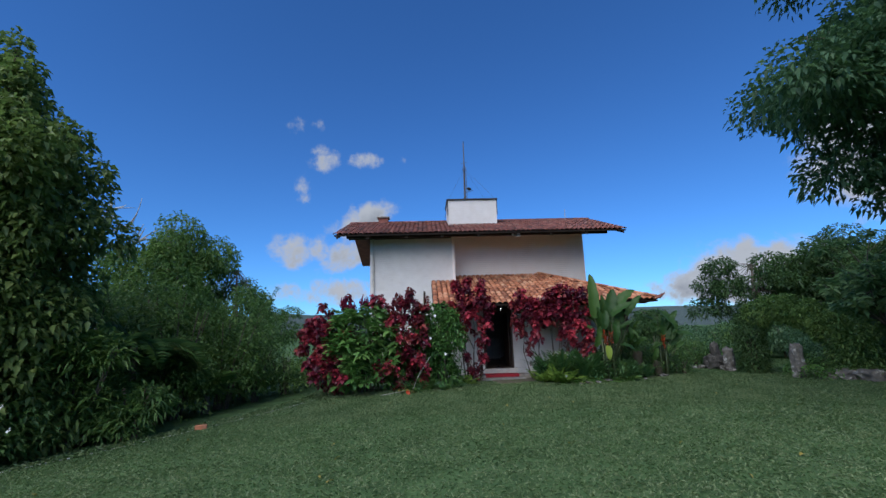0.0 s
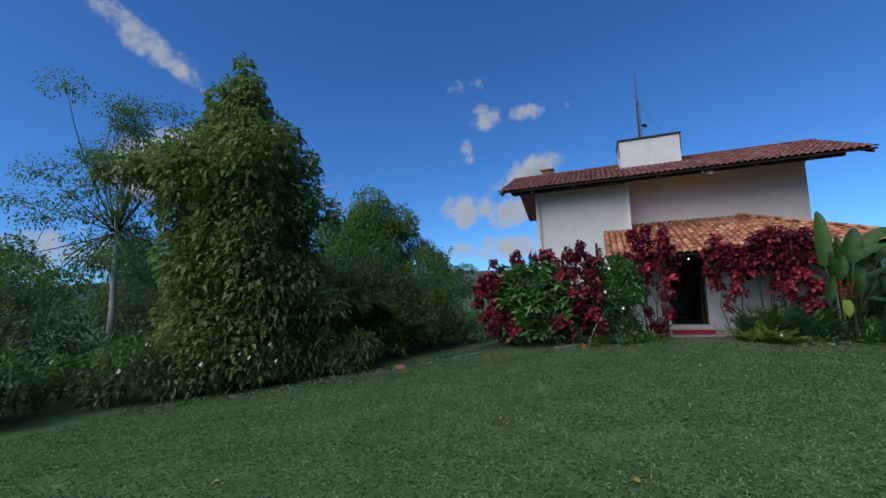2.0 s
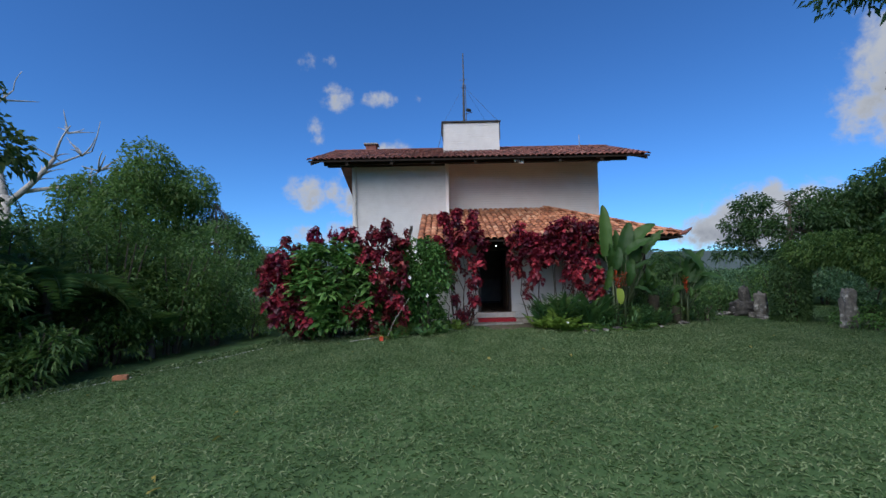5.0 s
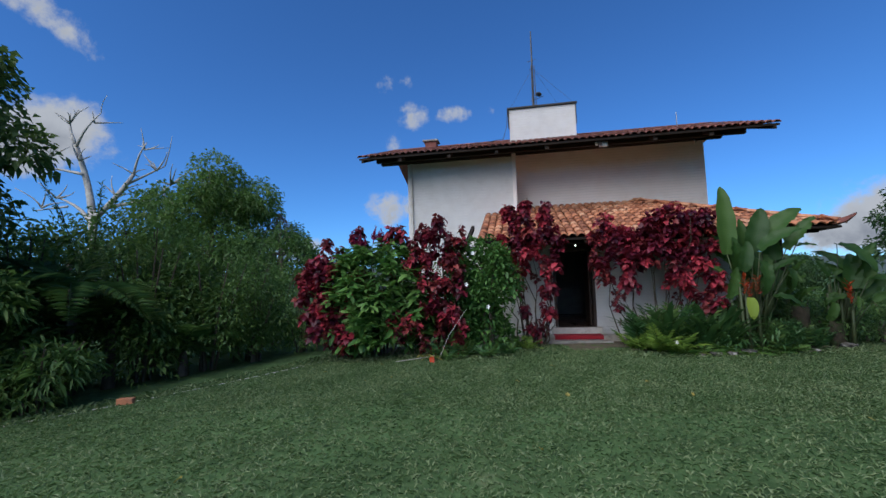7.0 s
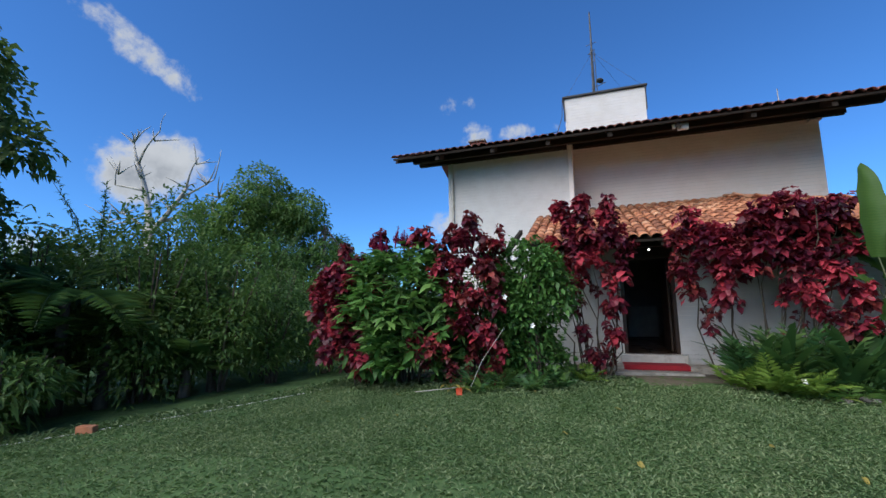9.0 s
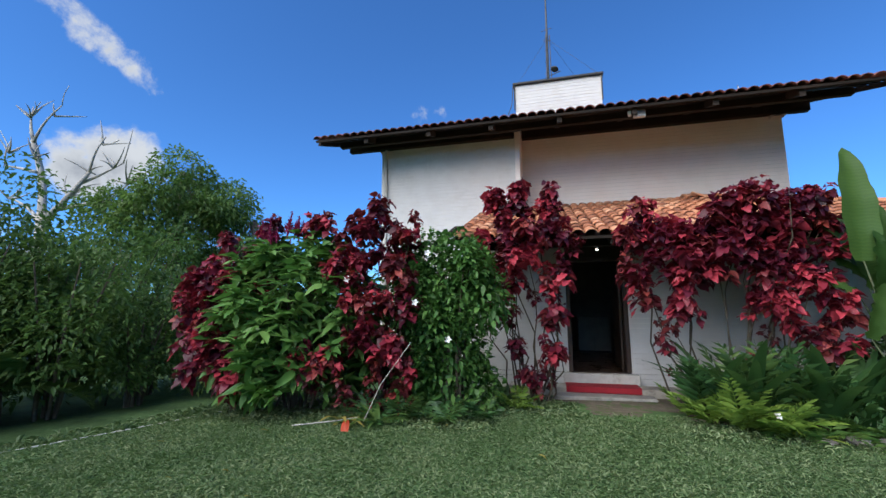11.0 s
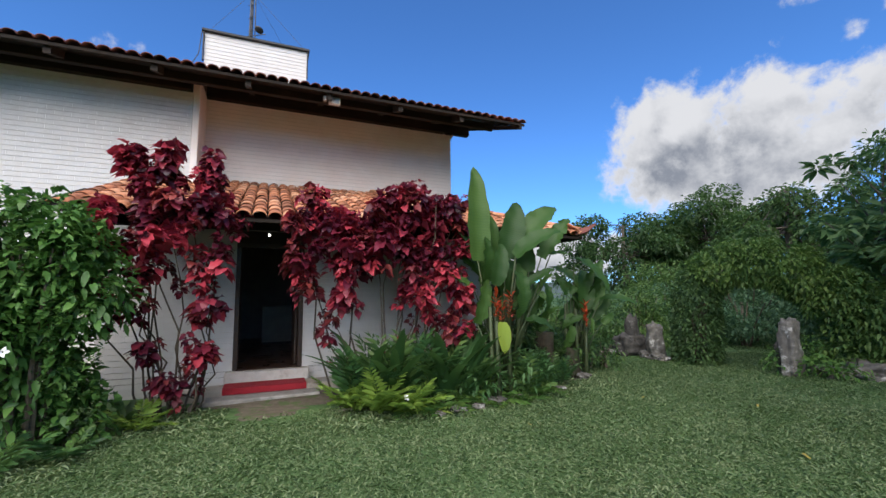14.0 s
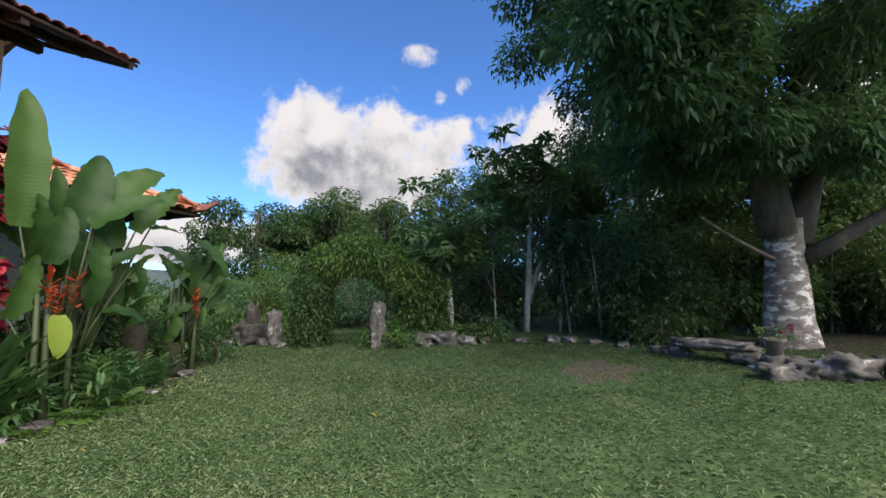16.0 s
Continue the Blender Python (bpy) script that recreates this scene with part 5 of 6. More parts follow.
for x, y, h, r in ((6.75, 13.1, 0.85, 0.17), (7.55, 13.4, 0.5, 0.13)):
    z = ground(x, y)
    tagged(link("tree_stump", mesh_of("tree_stump", *tube([(x, y, z - 0.05), (x + 0.02, y, z + h * 0.3), (x - 0.02, y + 0.02, z + h * 0.7), (x, y, z + h)], (r * 1.25, r, r * 0.95, r * 0.8), 12, 0.14), M_LITTER, True)), "dark brown fibrous old stump between the heliconias", "stump")
copy_thing(hel, pose(6.75, 13.75, ground(6.75, 13.75), 0, 0, -70) @ Matrix.Scale(0.85, 4))


def frond_mesh(name, length, pairs, leaflet, width, material, bend=0.9, thick=0.006):
    """An arching frond along +y with leaflets on both sides of its rib."""
    P, D, S = [], [], []
    rib = []
    for i in range(pairs * 2 + 1):
        s = i / (pairs * 2)
        a = bend * s
        rib.append((0, length * math.sin(a) / bend, -length * (1 - math.cos(a)) / bend))
    for i in range(pairs):
        s = 0.12 + 0.88 * i / pairs
        a = bend * s
        y, z = length * math.sin(a) / bend, -length * (1 - math.cos(a)) / bend
        for sd in (-1, 1):
            P.append((0, y, z)), D.append((sd, 0.45 + 0.5 * s, -0.15 + 0.1 * rng.normal())), S.append(leaflet * (math.sin(math.pi * min(1, 0.25 + 0.72 * s)) ** 0.8))
    me = leaves(name, P, D, np.array(S), width, material, 0.2, 0.2)
    bm = bmesh.new()
    bm.from_mesh(me)
    rv, rf = tube(rib[::2], [thick * (1.1 - j / (pairs + 1)) for j in range(pairs + 1)], 4)
    vs = [bm.verts.new(q) for q in rv]
    for q in rf:
        bm.faces.new([vs[i] for i in q])
    bm.to_mesh(me)
    bm.free()
    return me


FERN = [frond_mesh("frond", 0.62, 11, 0.165, 0.30, M_FERN, b) for b in (0.5, 0.8, 1.2)]
FERN_LIGHT = [frond_mesh("frond", 0.55, 8, 0.20, 0.30, M_FERN_B, b) for b in (0.8, 1.4)]
FERN_DARK = [frond_mesh("frond", 0.62, 9, 0.19, 0.30, m, b) for b, m in ((0.35, M_LEAF_MID), (0.6, M_SWORD), (0.9, M_SWORD))]
PALM = [frond_mesh("frond", 2.2, 40, 0.62, 0.075, M_LEAF_MID, b, 0.016) for b in (0.9, 1.4, 1.9)]
PALM_OLIVE = [frond_mesh("frond", 2.2, 40, 0.62, 0.075, M_LEAF_OLIVE, b, 0.016) for b in (1.2, 1.7)]


def fern(x, y, fronds, size, sets, label, turn=(0, 360), up_=(18, 62)):
    f = thing("fern", label, "fern", (x, y, ground(x, y)), group="ferns along the house")
    for i in range(fronds):
        h = turn[0] + (turn[1] - turn[0]) * (i + random.random()) / fronds
        link("frond", random.choice(sets), f, pose(0, 0, 0.01, random.uniform(*up_), 0, h) @ Matrix.Scale(size * random.uniform(0.8, 1.2), 4))
    return f


for x, y, n, s in ((3.38, 13.1, 6, 0.95), (3.5, 12.7, 8, 1.05), (3.75, 12.4, 8, 1.1), (4.05, 12.25, 7, 0.95)):
    fern(x, y, n, s, FERN, "bright yellow-green fern beside the entrance step", (110, 290), (38, 72))
for x, y, n, s in ((4.1, 12.35, 7, 0.95), (4.55, 12.3, 6, 0.9), (4.95, 12.4, 6, 0.85), (5.35, 12.3, 6, 0.95), (6.15, 12.5, 7, 0.9), (5.75, 12.25, 6, 0.8)):
    fern(x, y, n, s, FERN_LIGHT, "green leafy fern at the bed's edge", up_=(20, 58))
for x, y, n, s in ((3.5, 12.95, 9, 1.35), (3.85, 12.8, 9, 1.5), (4.15, 12.7, 9, 1.6), (4.5, 12.65, 9, 1.5), (4.85, 12.65, 9, 1.35), (5.25, 12.45, 8, 1.2), (5.95, 12.45, 8, 1.15), (6.5, 12.8, 8, 1.0), (6.9, 12.9, 7, 0.8)):
    fern(x, y, n, s, FERN_DARK, "dark green upright fern in the house bed", up_=(60, 89))
for x, y, s in ((1.15, 12.95, 0.75), (-0.15, 11.95, 0.8), (0.35, 11.95, 0.8), (0.75, 12.2, 0.7), (-0.55, 11.75, 0.75)):
    fern(x, y, 8, s, FERN if x > 0.9 else FERN_DARK, "small green fern at the shrubs' foot")


def strap_plant(name, label, x, y, n, length, width, material, up_=(20, 70), heading=(0, 360)):
    p = thing(name, label, "plant", (x, y, ground(x, y)))
    me = blade_mesh("leaf", 1.0, width, 0.9, material, 0.004, 8, 0.0, 0.3)
    for i in range(n):
        link("leaf", me, p, pose(0, 0, 0.0, random.uniform(*up_), 0, random.uniform(*heading)) @ Matrix.Scale(length * random.uniform(0.7, 1.15), 4))
    return p


strap_plant("strap_lily", "yellowing strap-leaved plant at the bush's foot", -0.95, 11.65, 9, 0.5, 0.11, M_YELLOW, (0, 45), (90, 270))
strap_plant("strap_lily", "green strap-leaved plant beneath the red shrub", -0.45, 11.65, 12, 0.55, 0.12, M_LEAF_LIGHT, (10, 55))
strap_plant("strap_lily", "green strap-leaved plant beneath the red shrub", -0.75, 11.75, 10, 0.5, 0.12, M_LEAF_LIGHT, (15, 60))
strap_plant("strap_lily", "lime-green bromeliad in the house bed", 4.35, 12.15, 9, 0.3, 0.16, M_LIME, (10, 50))
strap_plant("strap_lily", "dark green bird-of-paradise leaves beside the door shrub", 0.95, 13.15, 7, 0.55, 0.16, M_LEAF_DARK, (40, 80))
for x, y in ((3.7, 13.15), (4.05, 13.05), (4.75, 12.9), (5.0, 12.8)):
    strap_plant("strap_lily", "dark green pointed-leaved lily clump against the wall", x, y - 0.3, 22, 1.15, 0.13, M_SWORD, (58, 89))
tagged(link("flower", WHITE_FLOWER, None, pose(3.98, 12.05, 0.02, 55, 0, 0) @ Matrix.Scale(0.85, 4)), "white flower low among the ferns", "flower")
bract = link("fallen_bract", blade_mesh("fallen_bract", 0.22, 0.11, 0.4, M_ORANGE, 0.004, 8, 0.0, 0.3), None, pose(-0.72, 11.35, ground(-0.7, 11.4) + 0.10, -35, 10, 190))
tagged(bract, "orange dried bract at the bed's edge", "leaf")
pole = link("leaning_pole", mesh_of("leaning_pole", *tube([(-0.62, 11.55, ground(-0.6, 11.5)), (-0.40, 11.6, 0.25), (-0.05, 11.7, 0.75)], (0.005, 0.005, 0.004), 7), M_PALEBARK))
tagged(pole, "thin pale stick leaning on the red shrub", "stick")
pole2 = link("fallen_pole", mesh_of("fallen_pole", *tube([(-1.45, 11.35, ground(-1.4, 11.3) + 0.02), (-0.95, 11.5, ground(-1, 11.5) + 0.05), (-0.7, 11.6, ground(-0.7, 11.6) + 0.08)], (0.007, 0.007, 0.006), 7), M_PALEBARK))
tagged(pole2, "pale cut stick lying at the lawn's edge", "stick")


# ---- stones ----
def stone_mesh(name, sx, sy, sz, seed, material=None, sub=2, rough=0.28):
    bm = bmesh.new()
    bmesh.ops.create_cube(bm, size=1.5)
    bmesh.ops.subdivide_edges(bm, edges=bm.edges[:], cuts=2 + 3 * sub, use_grid_fill=True)
    for v in bm.verts:
        v.co = v.co.lerp(v.co.normalized(), 0.4)
    for v in bm.verts:
        k = 1 + rough * 1.6 * noise.fractal(v.co * 1.5 + Vector((seed * 7.1, 0, 0)), 0.7, 2.2, 5)
        v.co = Vector((v.co.x * sx * k, v.co.y * sy * k, v.co.z * sz * k))
    me = bpy.data.meshes.new(name)
    bm.to_mesh(me)
    bm.free()
    me.materials.append(material or M_STONE)
    me.polygons.foreach_set("use_smooth", [True] * len(me.polygons))
    return me


STONES = [stone_mesh("garden_stone", 0.19, 0.14, 0.10, i) for i in range(4)]


def stone(x, y, s, label="grey mossy garden stone at the bed's edge", turn=None):
    ob = link("garden_stone", STONES[random.randrange(4)], None, pose(x, y, ground(x, y) + 0.05 * s, 0, 0, random.uniform(0, 360) if turn is None else turn) @ Matrix.Scale(s, 4))
    return tagged(ob, label, "stone", "edging stones")


for x, y, s in ((4.7, 12.12, 0.6), (5.0, 12.15, 0.5), (5.3, 12.25, 0.7), (5.65, 12.3, 0.6), (7.55, 13.15, 0.7), (7.7, 13.2, 0.5), (4.4, 12.05, 0.4), (6.6, 12.55, 0.5)):
    stone(x, y, s)
for x, y, s in ((11.35, 11.35, 1.5), (11.75, 11.1, 1.9), (11.55, 10.9, 0.9), (12.0, 10.55, 2.3), (12.15, 10.1, 1.4), (12.35, 9.75, 1.0), (12.7, 9.0, 0.8), (13.0, 8.3, 1.1)):
    stone(x, y, s, "dark lichened rock edging the lawn")


def standing_stone(x, y, h, r, label):
    bm_me = stone_mesh("standing_stone", r, r * 0.8, h * 0.55, random.random() * 9, M_STONE_DARK if "dark" in label else M_STONE, 2, 0.2)
    return tagged(link("standing_stone", bm_me, None, pose(x, y, ground(x, y) + h * 0.42, random.uniform(-4, 4), random.uniform(-5, 5), random.uniform(0, 360))), label, "stone")


standing_stone(10.70, 14.33, 0.88, 0.25, "upright weathered stone with pale lichen")
standing_stone(10.62, 14.98, 0.55, 0.40, "dark weathered stone block beside the arch")
standing_stone(10.66, 14.93, 1.05, 0.19, "dark pointed stone beside the arch")
standing_stone(10.92, 11.72, 1.08, 0.19, "narrow pale upright stone at the arch")
standing_stone(11.15, 11.95, 0.62, 0.16, "small dark stone beside the arch")
for x, y, s in ((10.55, 14.2, 0.9), (10.5, 13.95, 0.7), (10.6, 14.55, 1.0), (10.3, 15.3, 0.9), (9.9, 15.2, 0.8)):
    stone(x, y, s, "flat lichened stone at the arch's foot")


# ---- trees ----
def limb(tree, pts, radii, material, sides=8, name="limb"):
    return link(name, mesh_of(name, *tube(pts, radii, sides, 0.05), material, True), tree)


def bent(a, b, sag=0.15, n=5):
    a, b = Vector(a), Vector(b)
    side = Vector((random.uniform(-1, 1), random.uniform(-1, 1), random.uniform(-0.3, 0.8))) * (b - a).length * sag
    return [a.lerp(b, k / (n - 1)) + side * math.sin(math.pi * k / (n - 1)) for k in range(n)]


def taper(r0, r1, n=5):
    return [r0 + (r1 - r0) * k / (n - 1) for k in range(n)]


def tree(name, label, at, trunk, clumps, leaf_size, width, material, bark, per_area, limbs=True, group="", low=-0.8, shell=0.5, jitter=0.35, droop=0.35):
    """trunk: points and radii relative to the foot; each clump of the crown gets a limb from the trunk's top half."""
    z = ground(*at)
    t = thing(name, label, "tree", (at[0], at[1], z), group)
    pts, radii = trunk
    limb(t, pts, radii, bark, 12, "trunk")
    if limbs:
        for c in clumps:
            k = random.randint(max(1, len(pts) // 2), len(pts) - 1)
            r = radii[k] * 0.4
            limb(t, bent(pts[k], c[:3], 0.12), taper(r, 0.008), M_BARK, 6)
    crown(t, "crown", clumps, per_area, leaf_size, width, material, droop, False, jitter, low, shell)
    return t


# the tall creeper-covered tree on the hedge side
def column_clumps(h, r, n):
    out = []
    for i in range(n):
        u = (i + random.random()) / n
        rr = r * (0.95 if u < 0.66 else 0.95 - 0.68 * (u - 0.66) / 0.34)
        a = i * 2.4 + random.uniform(-0.3, 0.3)
        k = random.uniform(0.45, 0.8)
        s = rr * random.uniform(0.34, 0.50)
        out.append((rr * k * math.cos(a), rr * k * math.sin(a), 0.35 + u * (h - 0.8), s, s, s * 1.15))
    return out


col = column_clumps(8.3, 1.8, 78) + [(0.1, 0, 8.25, 0.2, 0.2, 0.3), (0.1, 0, 7.8, 0.3, 0.3, 0.35), (0.1, 0, 7.3, 0.45, 0.45, 0.4), (1.2, 0.9, 5.7, 0.42, 0.42, 0.4), (0.9, 0.7, 6.4, 0.36, 0.36, 0.36)]
col += [(-1.2, -1.3, 5.4, 0.7, 0.7, 0.45), (-1.6, -1.9, 5.2, 0.6, 0.6, 0.4), (-0.9, -1.0, 5.0, 0.6, 0.6, 0.5), (1.5, 1.3, 4.3, 0.5, 0.5, 0.5)]
vine = tree("creeper_tree", "tall tree wholly covered in green climbing creeper", (-8.7, 7.4), ([(0, 0, -0.1), (0.1, 0, 2.0), (0, 0.1, 4.5), (0.1, 0, 8.2)], [0.22, 0.17, 0.12, 0.03]), col, 0.145, 0.60, M_CREEPER, M_BARK, 150, False, droop=0.45)
for k in range(7):
    a = random.uniform(-1.6, 1.2)
    r = random.uniform(1.0, 1.35)
    limb(vine, [(r * math.cos(a), -r * math.sin(a) * 0.9, 5.8 - random.uniform(0, 1.5)), (r * 1.06 * math.cos(a), -r * math.sin(a), 3.6), (r * 1.02 * math.cos(a), -r * math.sin(a), random.uniform(1.6, 2.8))], (0.008, 0.009, 0.006), M_STEM, 5, "creeper_stem")
for k in range(3):
    limb(vine, bent((0, 0, 2.5), (-1.3 - 0.2 * k, -1.5 - 0.15 * k, 5.2 - 0.2 * k), 0.06), taper(0.06, 0.02), M_PALEBARK, 7)

# sparse tree further along
sp = [(random.uniform(-1.3, 1.5), random.uniform(-1.6, 1.3), random.uniform(2.2, 7.4), 0.55, 0.55, 0.4) for _ in range(50)]
tree("sparse_tree", "thin sparse tree with small leaves beyond the hedge", (-12.0, 6.2), ([(0, 0, -0.1), (0.1, 0.1, 2), (0, 0.2, 4), (0.1, 0.1, 6)], [0.10, 0.08, 0.055, 0.02]), sp, 0.085, 0.42, M_LEAF_MID, M_PALEBARK, 105, shell=0.95)
for x, y, h, r in ((-12.5, 4.0, 3.6, 1.7), (-14.5, 8.5, 3.8, 1.9), (-13, 10.5, 3.4, 1.9), (-12, 1.5, 3.2, 1.6)):
    leafy_shrub("hedge_shrub", "dark tangled shrub behind the hedge", (x, y), h, r, r, 0.15, 0.42, M_LEAF_DARK, 45, 6, "hedge shrubs")

# hedge along the lawn, from the far corner to the house
for x, y, h, rx, ls, lw, mt, pa, lab in (
        (-11.0, 1.2, 2.2, 1.3, 0.16, 0.4, M_LEAF_MID, 60, "dark green hedge shrub at the lawn's edge"),
        (-10.4, 3.2, 2.0, 1.2, 0.16, 0.4, M_LEAF_MID, 60, "green hedge shrub at the lawn's edge"),
        (-9.6, 4.9, 1.5, 1.1, 0.13, 0.4, M_LEAF_MID, 80, "low dark hedge shrub with tiny white flowers"),
        (-8.5, 5.9, 1.35, 1.0, 0.12, 0.4, M_LEAF_MID, 90, "low dark hedge shrub with tiny white flowers"),
        (-7.6, 6.9, 1.25, 0.95, 0.12, 0.4, M_LEAF_MID, 95, "low dark hedge shrub with tiny white flowers"),
        (-6.95, 8.0, 2.3, 0.9, 0.19, 0.22, M_LEAF_LIGHT, 95, "lance-leaved green shrub at the hedge"),
        (-6.25, 8.45, 1.25, 0.75, 0.17, 0.24, M_LEAF_MID, 110, "lance-leaved green shrub at the hedge"),
        (-8.2, 9.6, 3.7, 1.4, 0.15, 0.42, M_LEAF_MID, 65, "tall dark hedge shrub"),
        (-6.6, 10.6, 3.3, 1.2, 0.12, 0.42, M_LEAF_LIGHT, 85, "tall green hedge shrub of arching sprays"),
        (-7.6, 11.8, 4.1, 1.5, 0.13, 0.42, M_LEAF_LIGHT, 70, "tall green hedge shrub of arching sprays"),
        (-5.9, 11.6, 2.95, 1.1, 0.11, 0.42, M_LEAF_LIGHT, 95, "green hedge shrub with trailing creeper"),
        (-5.45, 12.6, 1.9, 0.85, 0.10, 0.42, M_LEAF_LIGHT, 110, "light green low hedge shrub"),
        (-6.4, 13.6, 3.3, 1.35, 0.12, 0.42, M_LEAF_MID, 80, "green hedge shrub of arching sprays"),
        (-4.9, 14.0, 1.5, 0.9, 0.10, 0.42, M_LEAF_LIGHT, 100, "light green low hedge shrub"),
        (-4.4, 15.6, 1.3, 1.0, 0.10, 0.42, M_LEAF_LIGHT, 85, "light green low hedge shrub"),
        (-7.0, 16.0, 3.2, 1.8, 0.12, 0.42, M_LEAF_MID, 65, "green shrub beyond the hedge"),
        (-9.3, 14.2, 4.2, 1.8, 0.13, 0.42, M_LEAF_OLIVE, 60, "tall green shrub beyond the hedge"),
        (-10.6, 11.5, 4.0, 1.7, 0.14, 0.42, M_LEAF_MID, 55, "tall dark shrub beyond the hedge")):
    leafy_shrub("hedge_shrub", lab, (x, y), h, rx, rx * 0.95, ls, lw, mt, pa, 7, "hedge shrubs", flowers=5 if "flowers" in lab else 0)


def palm(x, y, trunk_h, n, size, label):
    p = thing("palm", label, "palm", (x, y, ground(x, y)))
    link("trunk", mesh_of("trunk", *tube([(0, 0, -0.1), (0.03, 0, trunk_h * 0.5), (0, 0.02, trunk_h)], (0.12, 0.09, 0.07), 9, 0.1), M_BARK, True), p)
    for i in range(n):
        link("frond", random.choice(PALM if random.random() < 0.8 else PALM_OLIVE), p, pose(0, 0, trunk_h, random.uniform(5, 70), random.uniform(-15, 15), 360 * i / n + random.uniform(-12, 12)) @ Matrix.Scale(size * random.uniform(0.8, 1.1), 4))
    return p


palm(-6.7, 10.0, 1.15, 14, 0.75, "dark arching palm in the hedge")
palm(-7.0, 9.5, 1.9, 14, 0.85, "dark arching palm in the hedge")
palm(-6.0, 11.0, 0.5, 9, 0.65, "small drooping palm in the hedge")
palm(-9.0, 11.0, 2.6, 10, 0.8, "tall palm behind the hedge")
# two long sprays above the hedge
for bx, by, tx, ty, tz in ((-6.0, 12.6, -4.9, 12.9, 3.35), (-5.8, 12.8, -5.2, 13.2, 2.9), (-8.3, 11.0, -8.6, 10.0, 4.3), (-7.7, 10.4, -7.0, 10.0, 3.9)):
    s = thing("flower_spray", "long arching seed spray above the hedge", "plant", (bx, by, ground(bx, by)))
    pts = [Vector((0, 0, 0.0)), Vector(((tx - bx) * 0.25, (ty - by) * 0.25, tz * 0.55)), Vector(((tx - bx) * 0.6, (ty - by) * 0.6, tz * 0.85)), Vector((tx - bx, ty - by, tz))]
    limb(s, pts, (0.02, 0.014, 0.010, 0.004), M_GSTEM, 6, "stalk")
    P = [pts[1].lerp(pts[3], random.random()) + (pts[2] - pts[1].lerp(pts[3], 0.5)) * 0.5 for _ in range(150)]
    D = rng.normal(size=(150, 3)) + np.array([0.4, 0, 0.5])
    link("seed_head", leaves("seed_head", P, D, 0.12 * np.ones(150), 0.25, M_LEAF_MID, 0.2, 0.1), s)

for x, y in ((-11.3, 5.9), (-11.9, 5.2), (-11.0, 4.4)):
    strap_plant("broad_leaf_clump", "lime-green broad upright leaves in the hedge", x, y, 9, 1.7, 0.17, M_FERN_B, (55, 86))
# bare and leafy trees beyond the hedge
dead = thing("dead_tree", "bare grey dead tree with forked branches", "tree", (-16.1, 17.4, ground(-16, 17.4)))
limb(dead, [(0, 0, -0.2), (0.1, 0, 3), (0, 0, 5.4)], (0.22, 0.18, 0.14), M_PALEBARK, 9, "trunk")
for (a, b, r0, r1) in (((0, 0, 5.2), (-1.0, 0, 8.3), 0.17, 0.09), ((-1.0, 0, 8.3), (-1.6, 0.2, 9.8), 0.08, 0.02), ((-0.95, 0, 8.2), (0.1, 0.1, 9.6), 0.07, 0.02), ((-0.6, 0, 7.0), (-2.3, 0, 7.4), 0.08, 0.03), ((-2.3, 0, 7.4), (-2.2, 0, 8.4), 0.04, 0.015),
                       ((0, 0, 5.0), (1.6, 0.3, 6.9), 0.15, 0.07), ((1.6, 0.3, 6.9), (2.2, 0.3, 8.2), 0.06, 0.02), ((1.2, 0.2, 6.4), (2.9, 0.5, 7.2), 0.07, 0.02), ((0, 0, 4.8), (-2.2, 0.2, 6.2), 0.11, 0.03), ((-1.4, 0.1, 5.7), (-3.0, 0, 5.6), 0.06, 0.02),
                       ((0.4, 0.1, 5.5), (3.6, 0.6, 5.6), 0.10, 0.03), ((2.2, 0.4, 5.6), (3.6, 0.5, 6.6), 0.05, 0.015), ((-2.2, 0, 8.0), (-2.9, 0, 8.9), 0.03, 0.01), ((0.1, 0.1, 9.6), (0.5, 0, 10.3), 0.02, 0.01), ((2.9, 0.5, 7.2), (3.3, 0.4, 8.4), 0.03, 0.01)):
    limb(dead, bent(a, b, 0.09, 6), taper(r0 * 0.85, r1 * 1.0, 6), M_PALEBARK, 6, "branch")
for _ in range(64):
    a = random.choice([(-1.0, 0, 8.3), (-1.5, 0.1, 9.3), (-0.2, 0.1, 9.2), (-2.2, 0, 7.9), (1.6, 0.3, 6.9), (2.1, 0.3, 7.9), (2.6, 0.4, 7.0), (-2.0, 0.1, 6.1), (-2.6, 0, 5.7), (3.0, 0.5, 5.7), (3.2, 0.5, 6.4), (-0.8, 0, 7.6), (0.9, 0.2, 6.0)])
    b = (a[0] + random.uniform(-0.8, 0.8), a[1] + random.uniform(-0.6, 0.6), a[2] + random.uniform(0.0, 0.9))
    limb(dead, bent(a, b, 0.12, 5), taper(0.040, 0.010), M_PALEBARK, 5, "twig")
